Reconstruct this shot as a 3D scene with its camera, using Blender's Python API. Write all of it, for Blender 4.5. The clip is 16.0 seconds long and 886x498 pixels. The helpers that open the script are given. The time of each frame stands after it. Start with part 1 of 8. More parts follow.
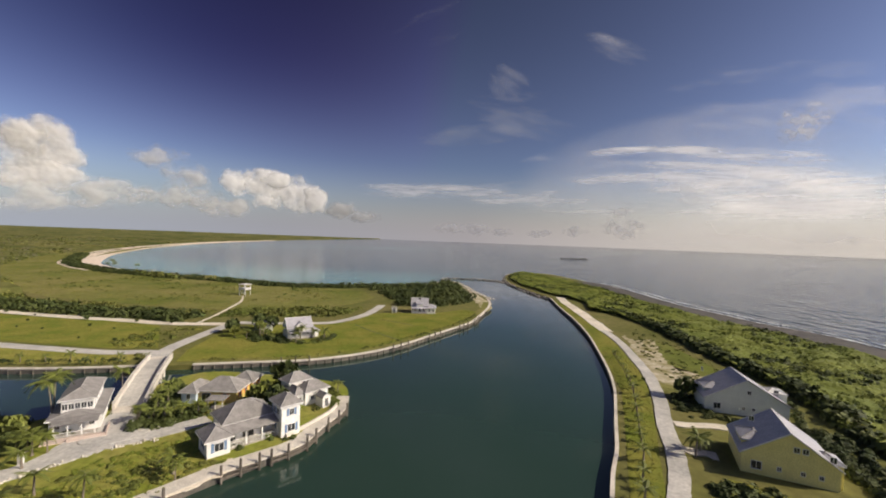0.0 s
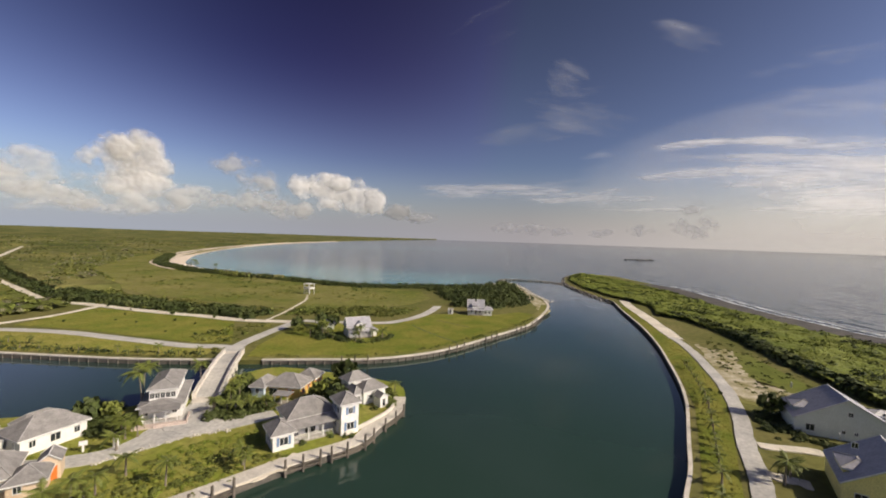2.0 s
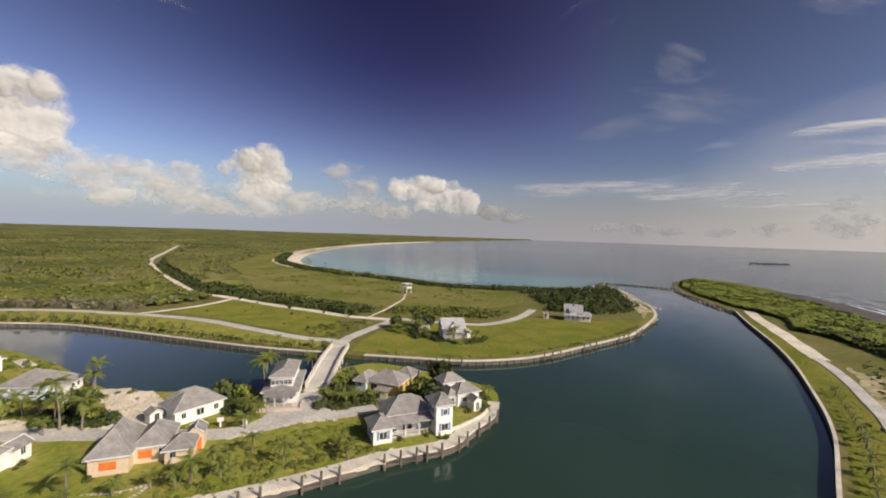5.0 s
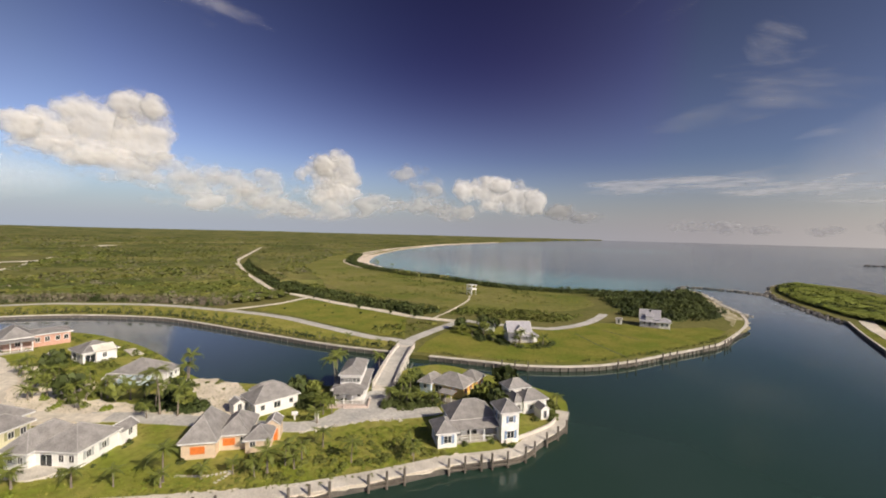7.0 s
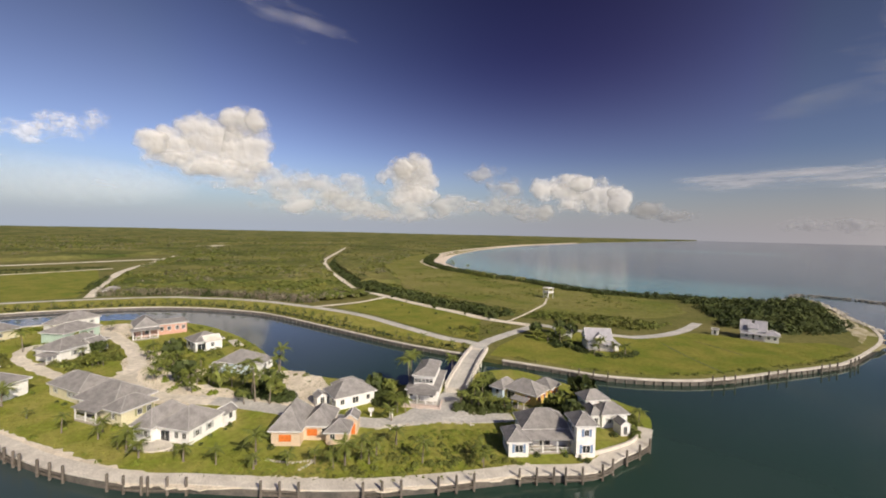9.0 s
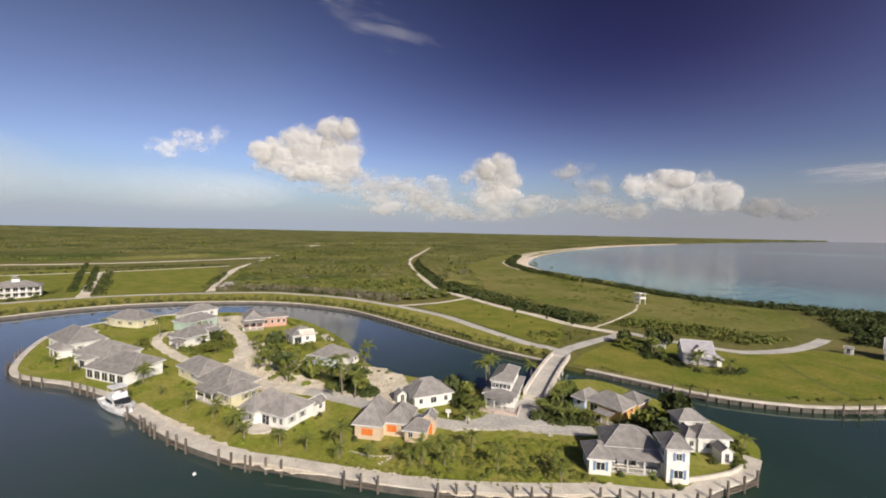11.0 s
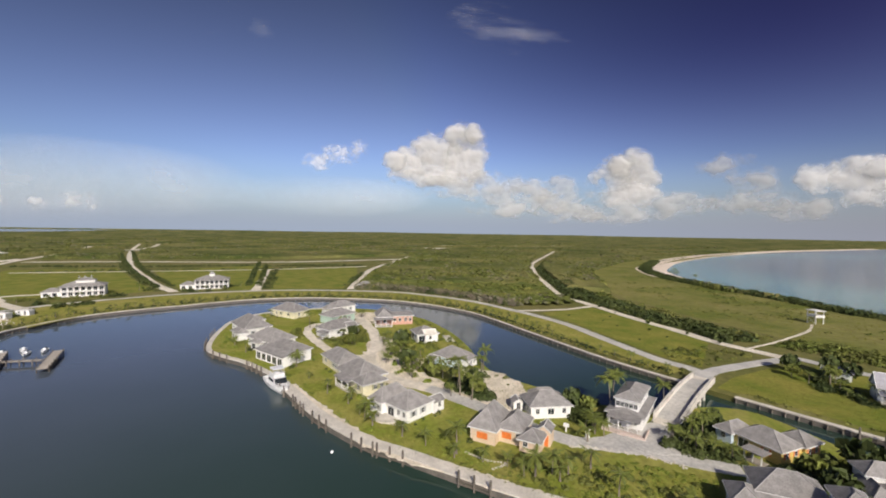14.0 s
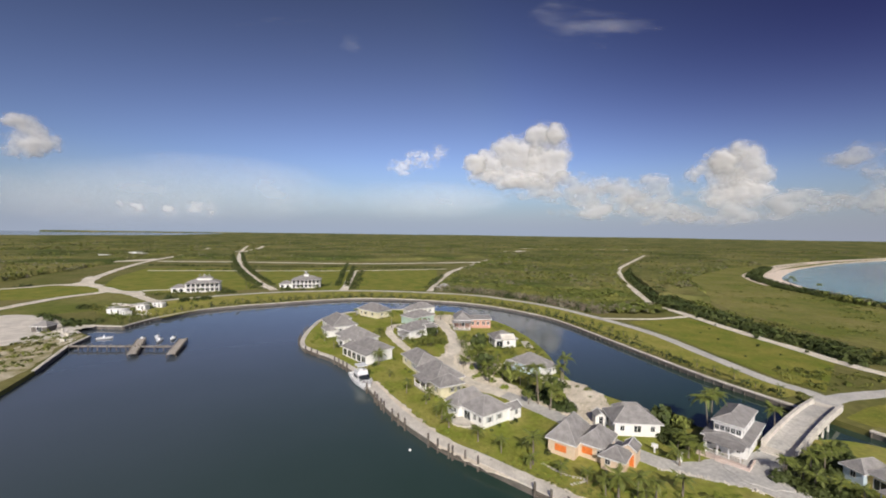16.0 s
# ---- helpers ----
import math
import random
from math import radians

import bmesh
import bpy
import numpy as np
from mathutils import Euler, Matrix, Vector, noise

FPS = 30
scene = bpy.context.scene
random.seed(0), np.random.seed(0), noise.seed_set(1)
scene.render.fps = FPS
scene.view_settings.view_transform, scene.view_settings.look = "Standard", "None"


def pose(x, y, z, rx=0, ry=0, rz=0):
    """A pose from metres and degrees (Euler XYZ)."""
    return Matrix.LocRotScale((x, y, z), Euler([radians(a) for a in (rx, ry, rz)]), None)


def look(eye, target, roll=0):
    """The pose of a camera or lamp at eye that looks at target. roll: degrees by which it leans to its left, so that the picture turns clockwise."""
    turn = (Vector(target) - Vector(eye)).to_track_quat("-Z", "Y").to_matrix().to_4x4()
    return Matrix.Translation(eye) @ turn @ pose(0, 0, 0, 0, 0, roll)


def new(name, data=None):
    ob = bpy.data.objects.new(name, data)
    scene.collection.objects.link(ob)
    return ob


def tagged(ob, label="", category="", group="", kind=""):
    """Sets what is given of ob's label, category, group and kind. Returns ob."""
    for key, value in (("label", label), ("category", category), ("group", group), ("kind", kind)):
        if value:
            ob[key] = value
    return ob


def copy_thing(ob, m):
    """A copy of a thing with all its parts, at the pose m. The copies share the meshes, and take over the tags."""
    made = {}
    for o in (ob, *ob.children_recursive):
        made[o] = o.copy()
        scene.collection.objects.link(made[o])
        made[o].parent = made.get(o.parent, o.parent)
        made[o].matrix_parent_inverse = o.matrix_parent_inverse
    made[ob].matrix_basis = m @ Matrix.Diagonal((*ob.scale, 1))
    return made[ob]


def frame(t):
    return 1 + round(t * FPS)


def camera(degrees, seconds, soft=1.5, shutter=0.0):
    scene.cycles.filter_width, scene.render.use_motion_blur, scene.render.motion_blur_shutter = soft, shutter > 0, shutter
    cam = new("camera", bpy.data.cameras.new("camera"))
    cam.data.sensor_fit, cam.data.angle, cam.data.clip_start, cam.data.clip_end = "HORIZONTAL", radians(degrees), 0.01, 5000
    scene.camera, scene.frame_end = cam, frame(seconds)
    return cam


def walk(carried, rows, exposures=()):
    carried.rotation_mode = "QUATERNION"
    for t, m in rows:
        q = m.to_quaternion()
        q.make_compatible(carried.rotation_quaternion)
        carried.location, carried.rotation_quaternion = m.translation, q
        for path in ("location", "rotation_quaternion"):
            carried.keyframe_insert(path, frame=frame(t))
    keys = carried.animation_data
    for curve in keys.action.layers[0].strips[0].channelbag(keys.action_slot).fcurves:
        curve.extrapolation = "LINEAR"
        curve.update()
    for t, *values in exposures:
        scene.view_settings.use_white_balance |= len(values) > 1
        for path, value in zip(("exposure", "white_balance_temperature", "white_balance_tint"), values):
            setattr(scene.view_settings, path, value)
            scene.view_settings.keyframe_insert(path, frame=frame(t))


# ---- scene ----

cam = camera(93.7, 16.0, soft=1.9)
PATH = [
    (0, (0.00, 0.00, 40.00), (2.30, 99.95, 37.75), 2.13),
    (0.5, (-0.01, 0.34, 40.05), (-1.21, 100.31, 37.71), 2.13),
    (1, (-0.02, 0.71, 40.15), (-4.39, 100.58, 37.77), 2.03),
    (1.5, (-0.01, 0.99, 40.31), (-7.72, 100.66, 37.77), 1.96),
    (2, (-0.00, 1.13, 40.47), (-11.17, 100.47, 37.83), 1.90),
    (2.5, (0.01, 1.14, 40.68), (-14.86, 99.99, 37.89), 1.97),
    (3, (0.04, 1.05, 40.94), (-18.52, 99.27, 37.99), 1.99),
    (3.5, (0.07, 0.95, 41.19), (-22.20, 98.39, 38.05), 2.06),
    (4, (0.03, 0.98, 41.33), (-25.98, 97.49, 38.08), 2.10),
    (6.5, (-0.80, 2.60, 41.42), (-44.26, 92.60, 38.01), 1.42),
    (7, (-0.82, 2.82, 41.57), (-48.06, 90.89, 38.02), 1.45),
    (7.5, (-0.73, 2.95, 41.75), (-51.76, 88.88, 38.11), 1.36),
    (8, (-0.58, 3.11, 41.97), (-55.42, 86.64, 38.25), 1.33),
    (10.5, (0.55, 4.20, 43.11), (-72.83, 72.01, 38.95), 1.10),
    (11, (0.67, 4.39, 43.33), (-76.01, 68.44, 39.08), 1.10),
    (11.5, (0.71, 4.55, 43.54), (-79.07, 64.69, 39.21), 1.19),
    (12, (0.83, 4.66, 43.71), (-81.75, 60.89, 39.34), 1.10),
    (12.5, (1.06, 4.70, 43.84), (-84.17, 56.83, 39.53), 1.04),
    (13, (1.38, 4.78, 43.97), (-86.28, 52.70, 39.73), 0.94),
    (13.5, (1.73, 4.90, 44.13), (-88.16, 48.54, 40.01), 0.79),
    (14, (2.01, 5.17, 44.32), (-89.99, 44.15, 40.18), 0.92),
    (14.5, (2.15, 5.54, 44.56), (-91.76, 39.68, 40.45), 0.94),
    (15, (2.19, 5.76, 44.76), (-93.27, 35.27, 40.67), 0.88),
    (15.5, (2.29, 5.78, 44.85), (-94.42, 30.94, 40.85), 0.81),
    (16, (2.40, 5.67, 44.86), (-95.34, 26.44, 41.08), 0.79),
]
walk(cam, [(t, look(eye, target, roll)) for t, eye, target, roll in PATH], exposures=[(0.0, 0.0, 6900, 13), (8.0, 0.0, 6850, 13), (12.0, -0.04, 6600, 13), (16.0, -0.12, 6280, 13)])

# ---- world, sun ----
SUN_EL, SUN_AZ = radians(33), radians(-12)     # the sun stands over +x, a little towards -y
world = bpy.data.worlds.new("sky")
scene.world = world
world.use_nodes = True
wn = world.node_tree.nodes
sky = wn.new("ShaderNodeTexSky")
sky.sky_type = "NISHITA"
sky.sun_disc = False
sky.sun_elevation = SUN_EL
sky.sun_rotation = radians(90) - SUN_AZ
sky.altitude = 0
sky.air_density, sky.dust_density, sky.ozone_density = 1.0, 1.2, 3.0
wn["Background"].inputs[1].default_value = 0.060
wl = world.node_tree.links
clean = wn.new("ShaderNodeVectorMath")       # clear, deep tropical air: a steeper fall from horizon to zenith
clean.operation = "SCALE"
clean.inputs["Scale"].default_value = 0.475
steep = wn.new("ShaderNodeGamma")
steep.inputs["Gamma"].default_value = 2.2
tint = wn.new("ShaderNodeVectorMath")
tint.operation = "MULTIPLY"
where, toward, height_, low_high = wn.new("ShaderNodeTexCoord"), wn.new("ShaderNodeVectorMath"), wn.new("ShaderNodeSeparateXYZ"), wn.new("ShaderNodeMapRange")
toward.operation = "DOT_PRODUCT"
toward.inputs[1].default_value = (-0.926, -0.378, 0.0)
spread_ = wn.new("ShaderNodeMapRange")
spread_.inputs[1].default_value, spread_.inputs[2].default_value = -1.0, 1.0
polar = wn.new("ShaderNodeValToRGB")             # the sky is deepest well to one side of the sun
polar.color_ramp.interpolation = "B_SPLINE"
pe = polar.color_ramp.elements
pe[0].position, pe[0].color = 0.08, (2.35, 2.25, 2.25, 1)
pe[1].position, pe[1].color = 0.95, (1.22, 1.26, 1.32, 1)
for at, shade in ((0.27, (1.24, 1.12, 1.32, 1)), (0.40, (0.68, 0.50, 0.72, 1)), (0.52, (0.40, 0.31, 0.55, 1)), (0.64, (0.45, 0.41, 0.62, 1)), (0.80, (0.76, 0.77, 0.88, 1))):
    pe.new(at).color = shade
low_high.inputs[1].default_value, low_high.inputs[2].default_value = 0.06, 0.40
low_high.interpolation_type = "SMOOTHSTEP"
deepen = wn.new("ShaderNodeMix")
deepen.data_type = "RGBA"
deepen.inputs[6].default_value = (0.98, 0.94, 0.98, 1)
mild = wn.new("ShaderNodeHueSaturation")
mild.inputs["Saturation"].default_value = 0.74
wl.new(sky.outputs[0], clean.inputs[0])
wl.new(clean.outputs[0], steep.inputs["Color"])
wl.new(steep.outputs[0], mild.inputs["Color"])
wl.new(mild.outputs[0], tint.inputs[0])
wl.new(where.outputs["Generated"], toward.inputs[0])
wl.new(where.outputs["Generated"], height_.inputs[0])
wl.new(toward.outputs["Value"], spread_.inputs[0])
wl.new(spread_.outputs[0], polar.inputs[0])
wl.new(height_.outputs["Z"], low_high.inputs[0])
wl.new(low_high.outputs[0], deepen.inputs[0])
wl.new(polar.outputs[0], deepen.inputs[7])
wl.new(deepen.outputs[2], tint.inputs[1])
wl.new(tint.outputs[0], wn["Background"].inputs[0])
sun_data = bpy.data.lights.new("sun", "SUN")
sun_data.energy, sun_data.angle, sun_data.color = 4.4, radians(0.6), (1.0, 0.91, 0.73)
sun = new("sun", sun_data)
sun_dir = Vector((math.cos(SUN_EL) * math.cos(SUN_AZ), math.cos(SUN_EL) * math.sin(SUN_AZ), math.sin(SUN_EL)))
sun.matrix_world = Matrix.Translation((300, -80, 300)) @ sun_dir.to_track_quat("Z", "Y").to_matrix().to_4x4()


# ---- materials ----
def material(name, colour, rough=0.8, metal=0.0, second=None, scale=1.0, fine=12.0, bump=0.0, spread=0.5, per_object=0.0, per_island=0.0, spec=0.5):
    """Two colours mixed by coarse noise, dappled by fine noise, with a bump; metres."""
    m = bpy.data.materials.new(name)
    m.use_nodes = True
    n, l = m.node_tree.nodes, m.node_tree.links
    b = n["Principled BSDF"]
    b.inputs["Roughness"].default_value, b.inputs["Metallic"].default_value = rough, metal
    b.inputs["Specular IOR Level"].default_value = spec
    tc = n.new("ShaderNodeTexCoord")
    big, small = n.new("ShaderNodeTexNoise"), n.new("ShaderNodeTexNoise")
    for node, s, d in ((big, scale, 4), (small, fine, 3)):
        node.inputs["Scale"].default_value, node.inputs["Detail"].default_value = s, d
        l.new(tc.outputs["Object"], node.inputs["Vector"])
    mix = n.new("ShaderNodeMix")
    mix.data_type = "RGBA"
    second = second or tuple(c * 0.8 for c in colour)
    mix.inputs[6].default_value, mix.inputs[7].default_value = (*colour, 1), (*second, 1)
    ramp = n.new("ShaderNodeMapRange")
    ramp.inputs[1].default_value, ramp.inputs[2].default_value = 0.5 - 0.5 * spread * 0.6, 0.5 + 0.5 * spread * 0.6
    l.new(big.outputs["Fac"], ramp.inputs[0])
    l.new(ramp.outputs[0], mix.inputs[0])
    hsv = n.new("ShaderNodeHueSaturation")
    l.new(mix.outputs[2], hsv.inputs["Color"])
    val = n.new("ShaderNodeMapRange")
    val.inputs[1].default_value, val.inputs[2].default_value = 0.25, 0.75
    val.inputs[3].default_value, val.inputs[4].default_value = 0.78, 1.22
    l.new(small.outputs["Fac"], val.inputs[0])
    last = val.outputs[0]
    for amount, source in ((per_object, ("ShaderNodeObjectInfo", "Random")), (per_island, ("ShaderNodeNewGeometry", "Random Per Island"))):
        if amount:
            info = n.new(source[0])
            r = n.new("ShaderNodeMapRange")
            r.inputs[3].default_value, r.inputs[4].default_value = 1 - amount, 1 + amount
            l.new(info.outputs[source[1]], r.inputs[0])
            mul = n.new("ShaderNodeMath")
            mul.operation = "MULTIPLY"
            l.new(last, mul.inputs[0])
            l.new(r.outputs[0], mul.inputs[1])
            last = mul.outputs[0]
    l.new(last, hsv.inputs["Value"])
    l.new(hsv.outputs[0], b.inputs["Base Color"])
    if bump:
        bp = n.new("ShaderNodeBump")
        bp.inputs["Strength"].default_value, bp.inputs["Distance"].default_value = 0.6, bump
        l.new(small.outputs["Fac"], bp.inputs["Height"])
        l.new(bp.outputs[0], b.inputs["Normal"])
    return m


M = {}
M["scrub"] = material("scrub_ground", (0.115, 0.125, 0.032), 0.95, second=(0.18, 0.163, 0.062), scale=0.03, fine=0.5, bump=0.3, spec=0.1)
M["lawn"] = material("mown_lawn", (0.140, 0.173, 0.026), 0.95, second=(0.225, 0.215, 0.047), scale=0.10, fine=0.7, bump=0.05, spec=0.1)
M["garden"] = material("garden_grass", (0.19, 0.225, 0.034), 0.95, second=(0.29, 0.27, 0.075), scale=0.14, fine=0.9, bump=0.05, spec=0.1)
M["verge"] = material("sunny_verge_grass", (0.21, 0.22, 0.042), 0.95, second=(0.30, 0.27, 0.075), scale=0.12, fine=0.7, bump=0.05, spec=0.1)
M["sandgrass"] = material("thin_grass_on_sand", (0.52, 0.46, 0.35), 0.95, second=(0.24, 0.22, 0.095), scale=0.25, fine=1.4, bump=0.05, spec=0.1)
M["meadow"] = material("dry_meadow", (0.125, 0.148, 0.030), 0.95, second=(0.215, 0.198, 0.070), scale=0.025, fine=0.35, bump=0.1, spec=0.1)
M["sand"] = material("coral_sand", (0.80, 0.72, 0.60), 0.95, second=(0.60, 0.53, 0.42), scale=0.22, fine=2.6, bump=0.02, spec=0.2)
M["beach"] = material("beach_sand", (0.72, 0.62, 0.52), 0.9, second=(0.66, 0.56, 0.46), scale=0.05, fine=0.6, spec=0.2)
M["road"] = material("pale_worn_road", (0.42, 0.41, 0.39), 0.9, second=(0.56, 0.54, 0.50), scale=0.15, fine=1.6, bump=0.01, spec=0.3)
M["track"] = material("crushed_coral_track", (0.74, 0.68, 0.58), 0.95, second=(0.58, 0.53, 0.44), scale=0.12, fine=0.9, bump=0.02, spec=0.2)
M["concrete"] = material("pale_concrete", (0.68, 0.635, 0.56), 0.9, second=(0.53, 0.49, 0.43), scale=0.35, fine=4, bump=0.008, spec=0.3)
M["wallface"] = material("weathered_bulkhead", (0.16, 0.14, 0.12), 0.9, second=(0.09, 0.085, 0.075), scale=0.5, fine=3, bump=0.03, spec=0.3)
M["timber"] = material("weathered_timber", (0.17, 0.145, 0.12), 0.9, second=(0.11, 0.095, 0.08), scale=1.5, fine=8, bump=0.01, per_object=0.25, spec=0.3)
M["plank"] = material("bleached_planks", (0.40, 0.36, 0.31), 0.9, second=(0.31, 0.28, 0.24), scale=0.9, fine=6, bump=0.01, per_object=0.15, spec=0.3)
M["rock"] = material("grey_boulders", (0.28, 0.26, 0.23), 0.9, second=(0.15, 0.14, 0.13), scale=0.4, fine=2.5, bump=0.06, per_island=0.3, spec=0.3)
M["paleblock"] = material("pale_limestone_blocks", (0.50, 0.46, 0.39), 0.9, second=(0.34, 0.31, 0.26), scale=0.4, fine=2.5, bump=0.06, per_island=0.3, spec=0.3)
M["reef"] = material("dark_shore_rock", (0.10, 0.088, 0.078), 0.85, second=(0.055, 0.05, 0.047), scale=0.15, fine=1.0, bump=0.15)
M["white"] = material("white_painted_board", (0.80, 0.79, 0.76), 0.6, second=(0.73, 0.72, 0.69), scale=0.5, fine=5, bump=0.004)
M["cream"] = material("cream_painted_board", (0.70, 0.65, 0.46), 0.65, second=(0.63, 0.58, 0.41), scale=0.5, fine=5, bump=0.004)
M["yellow"] = material("yellow_painted_board", (0.66, 0.50, 0.16), 0.65, second=(0.60, 0.44, 0.13), scale=0.5, fine=5, bump=0.004)
M["lemon"] = material("lemon_painted_board", (0.80, 0.72, 0.30), 0.65, second=(0.73, 0.65, 0.26), scale=0.5, fine=5, bump=0.004)
M["peach"] = material("peach_painted_board", (0.66, 0.52, 0.38), 0.65, second=(0.60, 0.47, 0.34), scale=0.5, fine=5, bump=0.004)
M["coral"] = material("coral_painted_board", (0.56, 0.32, 0.25), 0.65, second=(0.50, 0.285, 0.22), scale=0.5, fine=5, bump=0.004)
M["skyblue"] = material("pale_blue_board", (0.52, 0.62, 0.72), 0.65, second=(0.46, 0.56, 0.66), scale=0.5, fine=5, bump=0.004)
M["mint"] = material("mint_painted_board", (0.42, 0.55, 0.46), 0.65, second=(0.37, 0.49, 0.41), scale=0.5, fine=5, bump=0.004)
M["sage"] = material("pale_sage_board", (0.70, 0.73, 0.69), 0.65, second=(0.64, 0.67, 0.63), scale=0.5, fine=5, bump=0.004)
M["pink"] = material("pale_pink_render", (0.60, 0.49, 0.43), 0.7, second=(0.54, 0.44, 0.385), scale=0.6, fine=5, bump=0.004)
M["shingle"] = material("grey_shingles", (0.285, 0.270, 0.260), 0.85, second=(0.205, 0.195, 0.19), scale=0.7, fine=4.5, bump=0.03, per_object=0.10, spec=0.35)
M["ridge"] = material("ridge_shingles", (0.36, 0.345, 0.335), 0.85, second=(0.29, 0.28, 0.27), scale=0.8, fine=5)
M["rut"] = material("dark_wheel_ruts", (0.085, 0.10, 0.03), 0.95, second=(0.12, 0.13, 0.04), scale=0.4, fine=2)
M["foam"] = material("surf_foam", (0.72, 0.74, 0.75), 0.8, second=(0.5, 0.53, 0.55), scale=0.3, fine=1.5)
M["metalroof"] = material("pale_metal_roof", (0.40, 0.39, 0.43), 0.5, second=(0.34, 0.335, 0.37), scale=0.6, fine=3, bump=0.01)
M["trim"] = material("white_trim", (0.80, 0.79, 0.77), 0.55, scale=1, fine=6)
M["glass"] = material("dark_window_glass", (0.02, 0.025, 0.03), 0.08, second=(0.03, 0.035, 0.04), scale=1, fine=3, spec=0.8)
M["blue"] = material("blue_shutter", (0.16, 0.25, 0.40), 0.6, scale=1, fine=6)
M["grey"] = material("grey_shutter", (0.42, 0.44, 0.43), 0.6, scale=1, fine=6)
M["olive"] = material("olive_shutter", (0.35, 0.34, 0.18), 0.6, scale=1, fine=6)
M["orange"] = material("orange_shutter", (0.72, 0.20, 0.04), 0.6, scale=1, fine=6)
M["grass"] = material("grass_blades", (0.175, 0.195, 0.030), 0.9, second=(0.275, 0.25, 0.065), scale=0.10, fine=0.8, per_island=0.3, spec=0.1)
M["leaf"] = material("shrub_leaves", (0.101, 0.125, 0.025), 0.7, second=(0.174, 0.176, 0.043), scale=0.05, fine=0.6, per_island=0.45, spec=0.25)
M["leafgrey"] = material("dry_scrub_twigs", (0.210, 0.189, 0.137), 0.8, second=(0.147, 0.152, 0.074), scale=0.05, fine=0.6, per_island=0.2, spec=0.2)
M["leafdark"] = material("dark_leaves", (0.045, 0.064, 0.018), 0.7, second=(0.080, 0.096, 0.026), scale=0.06, fine=0.6, per_island=0.35, spec=0.25)
M["seagrape"] = material("sea_grape_leaves", (0.19, 0.23, 0.032), 0.7, second=(0.125, 0.165, 0.026), scale=0.05, fine=0.5, per_island=0.3, spec=0.25)
M["vergeleaf"] = material("young_verge_leaves", (0.045, 0.062, 0.022), 0.7, second=(0.07, 0.085, 0.028), scale=0.06, fine=0.6, per_island=0.35, spec=0.2)
M["spitleaf"] = material("spit_scrub_leaves", (0.120, 0.150, 0.022), 0.7, second=(0.160, 0.182, 0.032), scale=0.06, fine=0.45, bump=0.2, per_island=0.3, spec=0.2)
M["palm"] = material("palm_fronds", (0.135, 0.155, 0.030), 0.6, second=(0.075, 0.095, 0.022), scale=0.3, fine=2, per_island=0.3, spec=0.3)
M["bark"] = material("palm_bark", (0.24, 0.20, 0.16), 0.9, second=(0.17, 0.14, 0.11), scale=1, fine=5, bump=0.02)
M["woods"] = material("far_woods", (0.070, 0.089, 0.025), 0.95, second=(0.174, 0.164, 0.060), scale=0.008, fine=0.13, bump=1.6, spread=0.35, spec=0.05)
M["gel"] = material("white_gelcoat", (0.82, 0.82, 0.82), 0.25, scale=1, fine=4)


